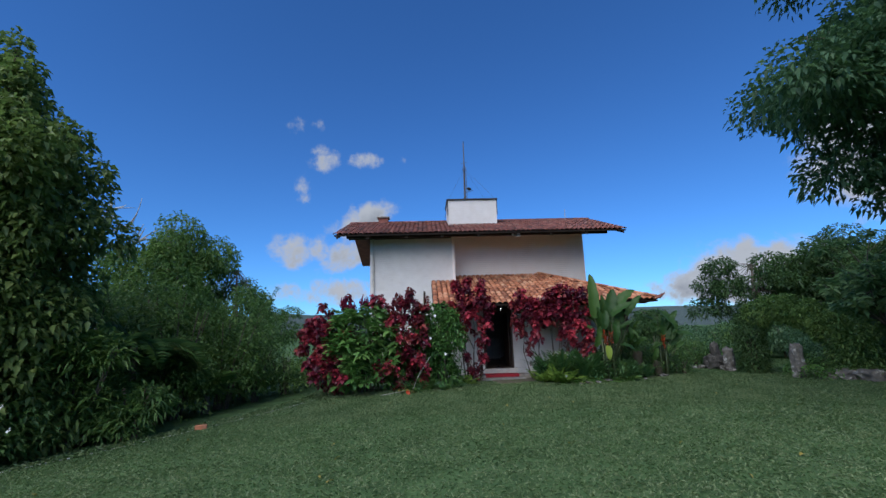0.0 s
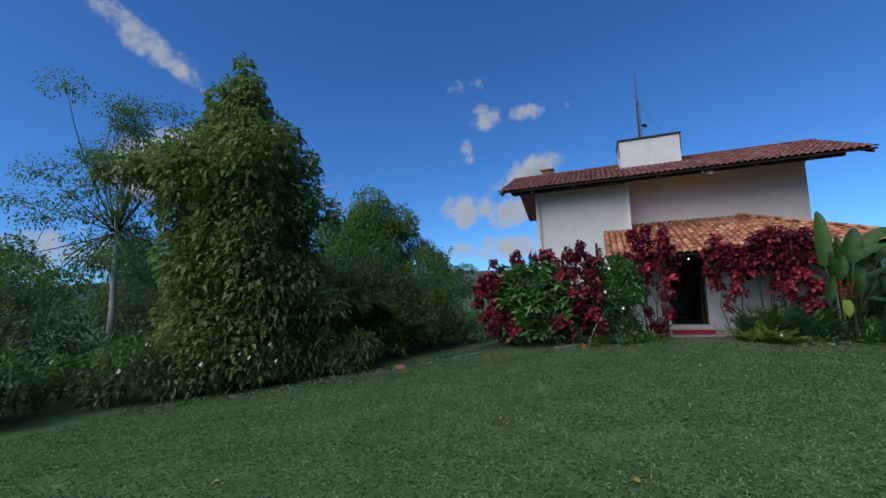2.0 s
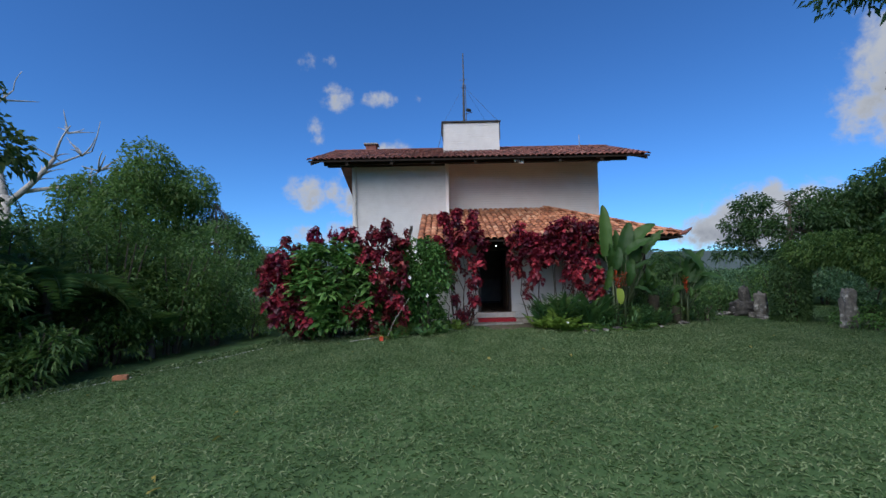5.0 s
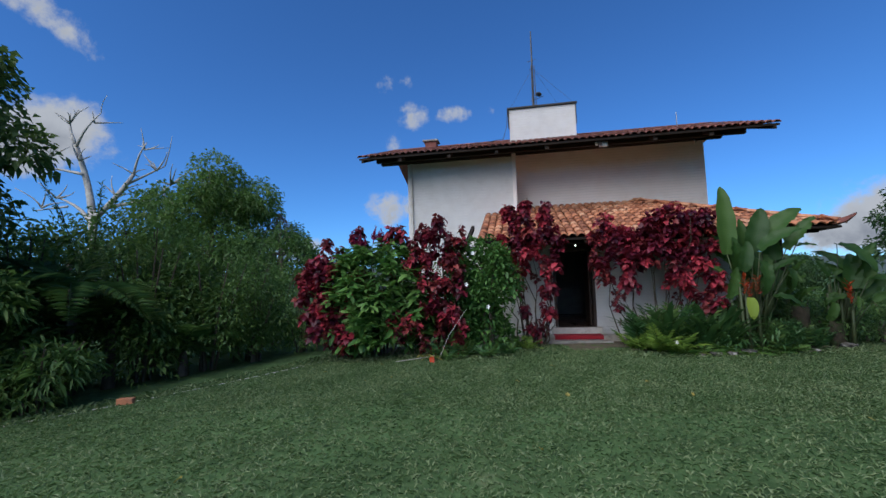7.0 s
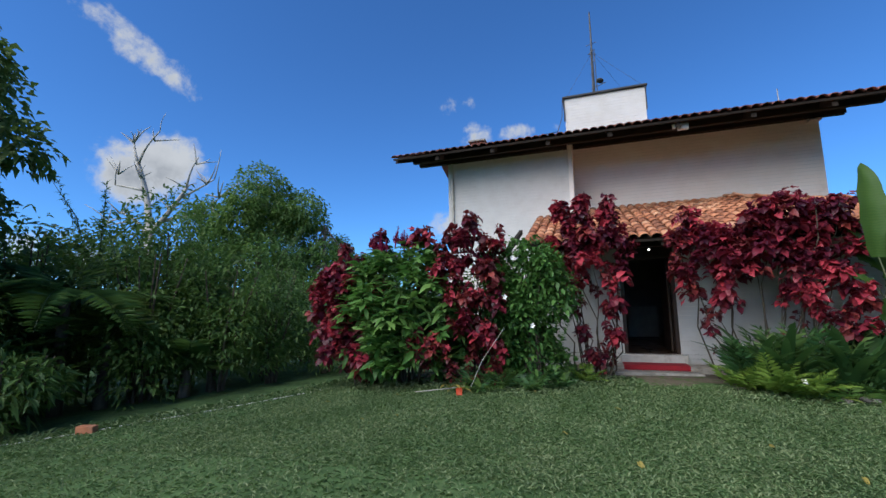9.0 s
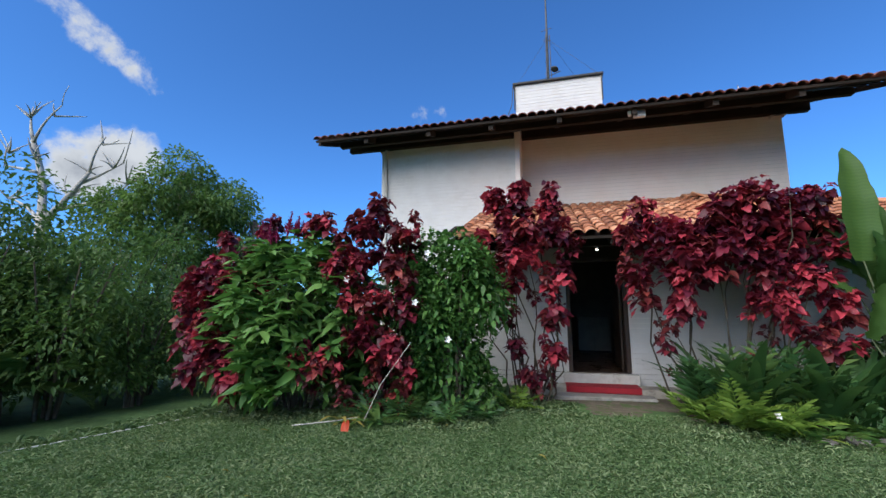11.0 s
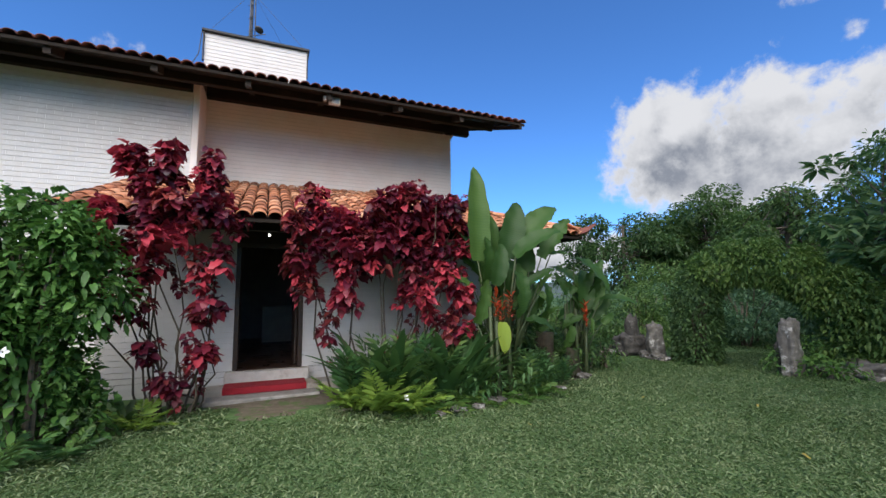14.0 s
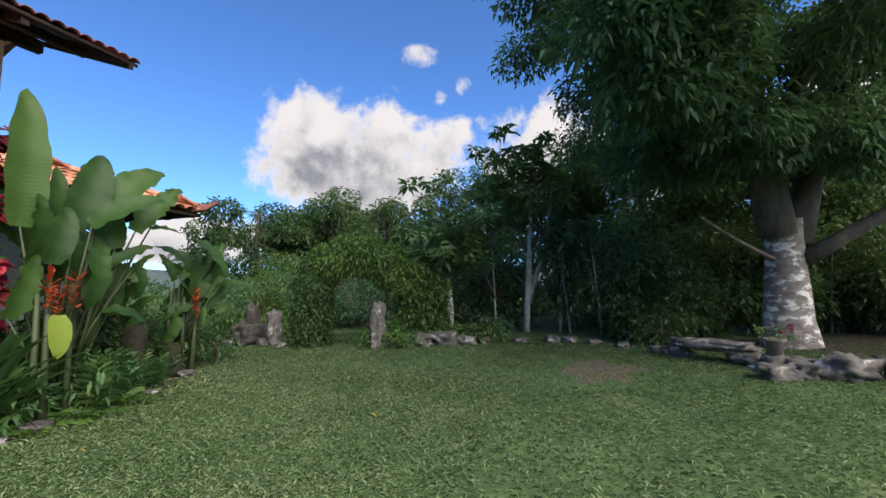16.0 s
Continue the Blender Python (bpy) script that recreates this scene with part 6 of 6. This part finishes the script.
for at, h, r, n, lab in (((-12.6, 19.8), 8.3, 2.9, 34, "leafy green tree beyond the hedge"), ((-9.6, 20.5), 6.0, 2.2, 20, "rounded green tree beyond the hedge"), ((-16.5, 22), 6.0, 2.4, 16, "green tree beyond the hedge"),
                         ((-10.2, 27), 4.3, 2.2, 14, "flat-topped small tree far beyond the hedge"), ((-15, 26), 6.5, 2.5, 14, "green tree beyond the hedge"), ((-20, 13), 5.5, 2.6, 14, "green tree beyond the hedge"), ((-19, 7), 4.6, 2.6, 12, "green tree beyond the hedge")):
    cl = scatter_clumps(0, 0, h * 0.60, r * 1.08, r * 1.08, h * 0.40, n + 8, 0.25)
    tree("leafy_tree", lab, at, ([(0, 0, -0.3), (0.1, 0, h * 0.3), (0, 0.1, h * 0.6), (0, 0, h * 0.9)], [0.2, 0.16, 0.1, 0.03]), cl, 0.17, 0.46, M_LEAF_LIGHT if n > 20 else M_LEAF_MID, M_BARK, 80, True, "trees beyond the hedge")

# ---- the right-hand garden ----
big = thing("great_tree", "huge spreading shade tree with pale lichened trunk", "tree", (13.0, 3.75, ground(13.0, 3.75)))
limb(big, [(0, 0, -0.2), (0, 0, 0.12), (0.0, 0.02, 0.5), (0.04, 0, 1.1), (0.05, 0, 1.8), (0.02, 0.0, 2.5)], (0.56, 0.47, 0.42, 0.37, 0.33, 0.32), M_LICHEN, 16, "trunk")
for a, b, r0, r1 in (((-0.05, 0.12, 2.2), (-0.3, 0.7, 7.5), 0.34, 0.12), ((0.1, -0.2, 2.0), (0.9, -1.6, 6.8), 0.30, 0.09), ((-0.15, 0.25, 1.7), (-1.2, 1.7, 2.5), 0.05, 0.015), ((-0.1, -0.3, 1.7), (-1.2, -2.6, 3.2), 0.16, 0.05),
                     ((-0.2, 0.5, 5.0), (-4.3, 3.8, 8.0), 0.17, 0.04), ((-0.1, 0.4, 4.0), (-3.4, -0.4, 6.2), 0.16, 0.04), ((0.6, -1.0, 5.0), (-2.5, -4.0, 7.5), 0.14, 0.04), ((-0.3, 0.6, 6.2), (-2.8, 2.0, 10), 0.12, 0.03), ((0.8, -1.3, 5.8), (3.0, 1.0, 8.8), 0.12, 0.03), ((-0.2, 0.5, 4.2), (0.6, 3.8, 6.0), 0.13, 0.04), ((-0.2, 0.5, 4.6), (-6.0, 1.6, 5.6), 0.14, 0.03)):
    limb(big, bent(a, b, 0.06, 6), taper(r0, r1, 6), M_BARK, 10)
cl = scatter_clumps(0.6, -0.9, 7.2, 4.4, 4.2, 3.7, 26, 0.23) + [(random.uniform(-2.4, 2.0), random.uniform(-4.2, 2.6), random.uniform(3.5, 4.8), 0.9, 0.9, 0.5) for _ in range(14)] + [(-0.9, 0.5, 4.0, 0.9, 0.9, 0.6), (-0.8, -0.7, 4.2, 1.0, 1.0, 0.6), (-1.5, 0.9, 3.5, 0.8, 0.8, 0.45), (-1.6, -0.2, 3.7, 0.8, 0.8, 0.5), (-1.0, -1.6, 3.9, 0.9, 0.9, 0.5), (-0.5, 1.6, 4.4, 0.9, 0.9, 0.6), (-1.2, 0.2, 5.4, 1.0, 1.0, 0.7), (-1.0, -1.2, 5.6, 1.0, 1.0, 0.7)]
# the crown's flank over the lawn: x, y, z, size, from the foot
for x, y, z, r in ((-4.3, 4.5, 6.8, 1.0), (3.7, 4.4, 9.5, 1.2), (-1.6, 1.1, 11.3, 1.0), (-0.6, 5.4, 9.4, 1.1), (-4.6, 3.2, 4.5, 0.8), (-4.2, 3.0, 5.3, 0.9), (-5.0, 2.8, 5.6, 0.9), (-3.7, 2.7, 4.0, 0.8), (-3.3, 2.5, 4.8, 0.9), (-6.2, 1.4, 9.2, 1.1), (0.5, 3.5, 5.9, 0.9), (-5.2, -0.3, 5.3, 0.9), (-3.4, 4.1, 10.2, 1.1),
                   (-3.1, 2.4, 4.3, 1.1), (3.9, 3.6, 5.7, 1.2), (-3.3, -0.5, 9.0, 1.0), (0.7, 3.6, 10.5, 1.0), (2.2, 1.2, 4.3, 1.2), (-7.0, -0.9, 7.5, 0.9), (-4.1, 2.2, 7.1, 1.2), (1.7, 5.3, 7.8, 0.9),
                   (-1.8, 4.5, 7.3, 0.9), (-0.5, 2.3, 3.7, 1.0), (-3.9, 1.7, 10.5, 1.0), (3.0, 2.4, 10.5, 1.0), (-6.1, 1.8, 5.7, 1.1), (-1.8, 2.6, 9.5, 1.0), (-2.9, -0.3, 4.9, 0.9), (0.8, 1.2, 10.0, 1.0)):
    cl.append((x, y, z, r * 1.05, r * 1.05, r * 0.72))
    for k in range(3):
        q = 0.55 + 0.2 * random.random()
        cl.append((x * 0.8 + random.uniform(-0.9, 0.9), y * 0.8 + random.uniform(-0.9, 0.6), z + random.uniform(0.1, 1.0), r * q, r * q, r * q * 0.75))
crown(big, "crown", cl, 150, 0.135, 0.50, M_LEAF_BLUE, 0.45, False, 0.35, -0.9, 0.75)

# hedge arch over the garden path
def swept_foliage(parent, name, path, radii, per_m, size, width, material, rough=0.06):
    """Clipped foliage round a bent line: leaves on its surface and a little below, with a dense dark inside."""
    pts = [Vector(p) for p in path]
    P, D = [], []
    for (a, b), (ra, rb) in zip(zip(pts, pts[1:]), zip(radii, radii[1:])):
        ax = (b - a).normalized()
        u = ax.orthogonal().normalized()
        w = ax.cross(u)
        for _ in range(int(per_m * (b - a).length)):
            t, ang = random.random(), random.uniform(0, 6.2832)
            out = u * math.cos(ang) + w * math.sin(ang)
            q = a.lerp(b, t)
            r = (ra + (rb - ra) * t) * (1 + rough * 2 * noise.noise(q * 3.0 + out)) * (1 - 0.35 * random.random() ** 3)
            P.append(q + out * r)
            D.append(out * 0.6 + Vector((random.gauss(0, 0.5), random.gauss(0, 0.5), random.gauss(0, 0.5) - 0.35)))
    n = len(P)
    return link(name, leaves(name, [tuple(p) for p in P], [tuple(d) for d in D], size * (0.65 + 0.7 * rng.random(n)), width, material, 0.25, 0.3), parent)


arch = thing("hedge_arch", "clipped green hedge arch over the garden path", "hedge", (10.85, 13.35, ground(10.85, 13.35)))
# One hedge: its dark sides and lighter top are put into the leaf colours.
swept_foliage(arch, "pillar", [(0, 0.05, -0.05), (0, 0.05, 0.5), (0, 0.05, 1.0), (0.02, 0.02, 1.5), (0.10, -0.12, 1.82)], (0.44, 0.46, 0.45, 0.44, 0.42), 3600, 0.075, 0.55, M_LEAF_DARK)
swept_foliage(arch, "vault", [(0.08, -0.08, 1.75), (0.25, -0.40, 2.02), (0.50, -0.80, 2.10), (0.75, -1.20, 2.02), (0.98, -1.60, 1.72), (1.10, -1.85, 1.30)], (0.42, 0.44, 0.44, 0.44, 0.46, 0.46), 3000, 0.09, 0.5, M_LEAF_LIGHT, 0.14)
crown(arch, "wing", [(1.15 + 0.16 * k + random.uniform(-0.1, 0.1), -1.95 - 0.42 * k, z, 0.42, 0.42, 0.40) for k in range(2) for z in (0.25, 0.7, 1.15, 1.55 - 0.2 * k)] + [(1.3 + 0.14 * k, -2.5 - 0.4 * k, 0.22, 0.34, 0.34, 0.26) for k in range(4)], 330, 0.10, 0.45, M_LEAF_MID, 0.35, False, 0.35, -0.95, 0.4)
for k in range(5):
    limb(arch, [(0.1 * math.cos(k * 1.3), 0.1 * math.sin(k * 1.3), -0.05), (0.12 * math.cos(k * 1.3), 0.12 * math.sin(k * 1.3), 1.0), (0.3, -0.4, 1.95)], (0.03, 0.025, 0.015), M_STEM, 6, "stem")
ivy = thing("ground_ivy", "yellow-green trailing plant round the upright stone", "plant", (10.95, 11.55, ground(10.95, 11.55)))
crown(ivy, "foliage", [(0.05, -0.15, 0.18, 0.30, 0.30, 0.2), (0.25, -0.45, 0.12, 0.3, 0.3, 0.16), (-0.05, 0.4, 0.2, 0.22, 0.22, 0.25), (0.35, 0.1, 0.35, 0.25, 0.25, 0.35)], 260, 0.09, 0.5, M_FERN_B, 0.3)


def shoot_tree(label, at, trunks, shoots, size, material, group=""):
    """A slender tree whose branches end in whorls of large drooping leaves. trunks: points, radii; shoots: (x, y, z, spread, count)."""
    t = thing("young_tree", label, "tree", (at[0], at[1], ground(*at)), group)
    sets = [rosette("leaf_whorl", 17, size, 0.30, material, 0.1, 0.16, 0.35) for _ in range(3)]
    for pts, radii in trunks:
        limb(t, pts, radii, M_PALEBARK, 10, "trunk")
    for x, y, z, spread, count in shoots:
        pts, radii = random.choice(trunks)
        foot = Vector(pts[random.randint(len(pts) // 2, len(pts) - 1)])
        limb(t, bent(foot, (x, y, z), 0.10), taper(0.03, 0.008), M_BARK, 6)
        for k in range(count):
            q = Vector((x, y, z)) + Vector((random.gauss(0, 0.5), random.gauss(0, 0.5), random.gauss(0, 0.4))) * spread
            link("leaf_whorl", random.choice(sets), t, pose(*q, random.uniform(-30, 30), random.uniform(-30, 30), random.uniform(0, 360)) @ Matrix.Scale(random.uniform(0.7, 1.2), 4))
    return t


def dome(n, cx, cy, cz, rx, ry, rz, spread, count):
    out = []
    for i in range(n):
        d = Vector((random.gauss(0, 1), random.gauss(0, 1), random.gauss(0, 1))).normalized() * random.uniform(0.35, 1.0)
        out.append((cx + d.x * rx, cy + d.y * ry, cz + d.z * rz, spread, count))
    return out


shoot_tree("young broad-leaved tree with lime-washed trunk", (13.1, 10.85), [([(0, 0, -0.1), (0.02, 0, 0.7), (0, 0.03, 1.4), (0.03, 0, 2.6)], [0.10, 0.085, 0.075, 0.04])],
           dome(44, 0, 0.1, 2.55, 1.35, 1.45, 1.35, 0.42, 4) + [(-0.3, 0.6, 4.0, 0.25, 3), (0.2, 0.1, 4.25, 0.25, 3), (0.4, -0.7, 3.9, 0.25, 3)], 0.27, M_LEAF_YOUNG)
shoot_tree("slender forked pale-barked tree at the garden edge", (14.9, 9.2), [([(0, 0, -0.1), (-0.02, -0.05, 0.9), (0.0, -0.12, 2.2), (0.1, -0.2, 4.6)], [0.10, 0.085, 0.07, 0.03]), ([(-0.02, -0.06, 0.8), (0.05, -0.3, 1.6), (0.05, -0.62, 2.6), (0.0, -0.8, 4.4)], [0.075, 0.065, 0.055, 0.02])],
           dome(34, -0.1, 0.1, 4.3, 0.9, 1.3, 1.25, 0.32, 3) + [(-0.3, 0.6, 5.75, 0.2, 3), (-0.2, 1.4, 5.3, 0.2, 3), (0, -0.6, 5.6, 0.2, 3)], 0.32, M_LEAF_YOUNG)
for bx, by, lean in ((14.2, 9.9, 0.1), (15.0, 8.3, -0.15), (14.6, 7.2, 0.2), (14.9, 8.0, 0.3)):
    shoot_tree("thin young sapling under the trees", (bx, by), [([(0, 0, -0.05), (0.02, lean * 0.4, 1.0), (0, lean, 2.3)], [0.03, 0.025, 0.012])], dome(9, 0, lean, 2.6, 0.6, 0.6, 0.6, 0.3, 2), 0.28, M_LEAF_BLUE, "saplings")
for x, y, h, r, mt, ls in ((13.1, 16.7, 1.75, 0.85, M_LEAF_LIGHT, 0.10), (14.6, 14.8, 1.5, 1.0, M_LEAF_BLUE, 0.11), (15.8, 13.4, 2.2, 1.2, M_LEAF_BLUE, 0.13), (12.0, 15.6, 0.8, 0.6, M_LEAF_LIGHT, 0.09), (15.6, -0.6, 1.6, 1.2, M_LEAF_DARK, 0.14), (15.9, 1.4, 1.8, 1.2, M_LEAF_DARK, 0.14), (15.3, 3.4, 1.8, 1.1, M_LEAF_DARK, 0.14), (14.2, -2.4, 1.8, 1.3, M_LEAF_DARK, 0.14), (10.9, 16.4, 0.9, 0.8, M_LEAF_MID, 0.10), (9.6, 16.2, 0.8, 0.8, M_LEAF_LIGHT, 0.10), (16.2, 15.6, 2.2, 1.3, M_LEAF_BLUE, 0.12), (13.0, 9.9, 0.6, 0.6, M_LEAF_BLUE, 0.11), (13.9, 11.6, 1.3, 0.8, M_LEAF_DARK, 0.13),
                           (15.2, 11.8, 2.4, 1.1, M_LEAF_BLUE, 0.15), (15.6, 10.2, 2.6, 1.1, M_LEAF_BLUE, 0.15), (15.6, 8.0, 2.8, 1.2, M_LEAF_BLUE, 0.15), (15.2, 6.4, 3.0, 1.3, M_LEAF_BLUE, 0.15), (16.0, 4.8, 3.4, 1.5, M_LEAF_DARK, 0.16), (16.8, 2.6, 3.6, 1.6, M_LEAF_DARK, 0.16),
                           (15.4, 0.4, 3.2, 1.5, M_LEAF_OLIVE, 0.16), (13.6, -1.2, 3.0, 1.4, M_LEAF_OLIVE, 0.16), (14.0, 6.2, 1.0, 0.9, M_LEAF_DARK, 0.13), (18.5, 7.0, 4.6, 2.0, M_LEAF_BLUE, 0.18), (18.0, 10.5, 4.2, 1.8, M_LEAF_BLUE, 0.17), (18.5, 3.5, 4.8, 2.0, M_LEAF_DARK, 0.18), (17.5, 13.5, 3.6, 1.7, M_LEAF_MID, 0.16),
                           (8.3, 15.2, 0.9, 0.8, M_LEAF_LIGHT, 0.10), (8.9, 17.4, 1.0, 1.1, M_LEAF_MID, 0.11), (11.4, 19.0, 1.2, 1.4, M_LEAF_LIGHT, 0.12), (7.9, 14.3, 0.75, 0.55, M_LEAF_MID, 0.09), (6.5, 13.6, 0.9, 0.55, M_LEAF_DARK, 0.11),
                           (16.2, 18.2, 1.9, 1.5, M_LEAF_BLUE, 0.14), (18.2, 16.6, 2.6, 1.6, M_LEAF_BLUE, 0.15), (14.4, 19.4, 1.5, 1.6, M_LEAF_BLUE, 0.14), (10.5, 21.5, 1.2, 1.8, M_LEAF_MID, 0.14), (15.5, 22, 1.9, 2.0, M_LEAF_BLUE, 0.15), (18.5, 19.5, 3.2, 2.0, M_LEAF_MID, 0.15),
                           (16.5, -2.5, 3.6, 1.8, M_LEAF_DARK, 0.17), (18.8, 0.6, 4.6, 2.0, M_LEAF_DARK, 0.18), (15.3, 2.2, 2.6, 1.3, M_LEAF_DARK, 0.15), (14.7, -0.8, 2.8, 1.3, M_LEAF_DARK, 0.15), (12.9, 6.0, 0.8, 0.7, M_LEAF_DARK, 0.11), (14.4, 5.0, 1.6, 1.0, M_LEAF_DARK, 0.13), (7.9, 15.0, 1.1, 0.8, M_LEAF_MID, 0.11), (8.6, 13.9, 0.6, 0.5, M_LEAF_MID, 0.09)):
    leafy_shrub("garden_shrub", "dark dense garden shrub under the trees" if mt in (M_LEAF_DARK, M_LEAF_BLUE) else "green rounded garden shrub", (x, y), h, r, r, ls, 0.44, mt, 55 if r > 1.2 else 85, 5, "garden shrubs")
for at, h, r, n in (((19.5, 23.5), 6.0, 3.2, 26), ((22.5, 20.8), 7.2, 3.2, 26), ((21.5, 17.0), 6.6, 2.8, 24), ((26, 25), 7.5, 3.5, 18), ((17.5, 33), 4.2, 3.0, 18), ((24, 13), 8.0, 3.2, 20), ((22, 8), 8.5, 3.4, 20), ((23, 1), 9.0, 3.6, 20), ((19.6, 5.6), 8.0, 3.0, 22), ((19.2, 1.8), 7.6, 3.0, 22), ((19.5, -4), 8.0, 3.4, 18)):
    cl = scatter_clumps(0, 0, h * 0.52, r * 1.1, r * 1.1, h * 0.46, n + 14, 0.24)
    tree("garden_tree", "broad dark green tree behind the garden", at, ([(0, 0, -0.5), (0.1, 0, h * 0.3), (0, 0.1, h * 0.6), (0, 0, h * 0.85)], [0.25, 0.2, 0.12, 0.04]), cl, 0.2, 0.42, M_LEAF_DARK, M_BARK, 66, True, "trees behind the garden")

# stone seat, rocks and pot under the great tree
seat = thing("stone_bench", "rough stone slab bench on boulders", "bench", (11.2, 5.5, ground(11.2, 5.5)), turn=52)
link("slab", stone_mesh("slab", 0.72, 0.34, 0.10, 3.3, M_STONE, 2, 0.18), seat, pose(0, 0, 0.25))
for dx in (-0.5, 0.5):
    link("support", stone_mesh("support", 0.22, 0.2, 0.18, dx * 4, M_STONE, 1, 0.3), seat, pose(dx, 0, 0.06))
for x, y, s in ((9.75, 5.05, 1.5), (9.9, 4.7, 1.5), (9.95, 4.2, 2.1), (9.8, 3.6, 1.9), (9.9, 3.0, 1.8), (11.9, 6.2, 1.0), (12.4, 6.8, 0.9), (10.6, 5.0, 1.0), (10.4, 4.5, 1.3), (12.8, 7.4, 0.9), (13.0, 7.9, 1.0)):
    stone(x, y, s, "mossy boulder under the great tree")
pot = thing("flower_pot", "weathered clay pot with pink flowers", "pot", (10.45, 4.82, ground(10.45, 4.82)))
pv, pf = [], []
prof = [(0.10, 0.0), (0.14, 0.30), (0.17, 0.31), (0.17, 0.36), (0.15, 0.36), (0.13, 0.30)]
for r, z in prof:
    pv += [(r * 0.85 * math.cos(k * 0.5236), r * 0.85 * math.sin(k * 0.5236), z * 0.75 + 0.18) for k in range(12)]
pf = [(i * 12 + k, i * 12 + (k + 1) % 12, i * 12 + 12 + (k + 1) % 12, i * 12 + 12 + k) for i in range(5) for k in range(12)] + [tuple(range(12))[::-1], tuple(range(60, 72))]
link("vessel", mesh_of("vessel", pv, pf, M_CLAY, True), pot)
link("foot_stone", stone_mesh("foot_stone", 0.2, 0.18, 0.14, 8.8, M_STONE, 1), pot, pose(0, 0, 0.09))
crown(pot, "foliage", [(0, 0, 0.52, 0.22, 0.22, 0.14)], 300, 0.07, 0.5, M_LEAF_MID)
PINK = flower((0, 0, 0), 0.045, M_PINK)
for k in range(9):
    a = random.uniform(0, 6.28)
    link("flower", PINK, pot, pose(0.2 * math.cos(a), 0.2 * math.sin(a), 0.60 + random.uniform(-0.05, 0.05), 40, 0, random.uniform(0, 360)), "pink flower")


# ---- lawn details ----
def patch(name, label, x, y, rx, ry, material, lift=0.006):
    v = [(x, y, ground(x, y) + lift)]
    for ring in (0.5, 1.0):
        for k in range(28):
            a = 2 * math.pi * k / 28
            w = ring * (1 + 0.75 * noise.noise((math.cos(a) * 1.9 + x, math.sin(a) * 1.9, y)) + 0.2 * noise.noise((math.cos(a) * 6 + x, math.sin(a) * 6, y)))
            px, py = x + rx * w * math.cos(a), y + ry * w * math.sin(a)
            v.append((px, py, ground(px, py) + (lift if ring < 1 else -0.015)))
    f = [(0, 1 + k, 1 + (k + 1) % 28) for k in range(28)] + [(1 + k, 29 + k, 29 + (k + 1) % 28, 1 + (k + 1) % 28) for k in range(28)]
    return tagged(link(name, mesh_of(name, v, f, material, True)), label, "soil", kind="structure")


patch("soil_patch", "bare worn soil patch in the lawn", 9.9, 7.3, 1.5, 0.9, M_SOIL, 0.008)
patch("soil_patch", "worn bare soil before the entrance step", 2.5, 13.2, 0.6, 0.5, M_SOIL, 0.008)
# Litter soil; the dark beneath the crown is put into its colour too.
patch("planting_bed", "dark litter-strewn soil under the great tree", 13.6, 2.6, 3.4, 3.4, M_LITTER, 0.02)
patch("planting_bed", "dark soil bed along the house", 4.9, 13.4, 2.6, 1.1, M_SOIL, 0.025)
patch("planting_bed", "dark soil bed under the shrubs", -1.0, 12.9, 2.4, 1.1, M_SOIL, 0.025)
hose_pts = [(-7.9, 5.6), (-7.2, 6.4), (-6.3, 7.5), (-5.4, 8.7), (-4.6, 10.0), (-4.0, 11.2), (-3.5, 12.3)]
hose = link("garden_hose", mesh_of("garden_hose", *tube([(x + 0.35, y, ground(x, y) + 0.015) for x, y in hose_pts], (0.012,) * 7, 6), M_PALE))
tagged(hose, "pale thin garden hose along the lawn's edge", "hose")
brick_ob = block("loose_brick", -0.11, 0.11, -0.05, 0.05, -0.01, 0.09, M_TILE, None, 0.006)
brick_ob.matrix_basis = pose(-4.95, 8.75, ground(-4.95, 8.75), 0, 0, 20)
tagged(brick_ob, "single red brick at the hedge's foot", "brick")
DRY = [blade_mesh("fallen_leaf", 0.09, 0.045, b, M_YELLOW, 0.003, 5, 0, 0.4) for b in (0.6, 1.2)]
for k in range(46):
    x, y = random.uniform(-5, 9), random.uniform(2, 12.2)
    if on_lawn(x, y):
        tagged(link("fallen_leaf", random.choice(DRY), None, pose(x, y, ground(x, y) + 0.03, random.uniform(-15, 15), random.uniform(-30, 30), random.uniform(0, 360)) @ Matrix.Scale(random.uniform(0.5, 1.2), 4)), "dry fallen leaf on the lawn", "leaf", "fallen leaves")
grass("grass", 330000, -8.5, 13.5, 0.3, 14.2, 0.06, on_lawn)
grass("grass", 170000, -3.5, 9.0, 8.2, 13.4, 0.05, on_lawn)
grass("grass", 60000, -9.5, 12.0, -3.0, 0.3, 0.06, on_lawn)
grass("grass", 30000, 6.0, 16, 12.2, 19, 0.06, lambda x, y: x > 7.6 and y > 12)
# a ragged taller fringe where the lawn meets the beds
grass("grass", 16000, -8.6, -2.8, 4.5, 14, 0.13, lambda x, y: abs(x - hedge_x(y)) < 0.3)
grass("grass", 16000, -3.2, 7.8, 11.3, 13.6, 0.10, lambda x, y: (y > 11.6 and x < 0.9) or (12.6 < y and x < 2.0) or (x > 3.1 and abs(y - 12.2 - 0.25 * max(0, x - 5)) < 0.35))
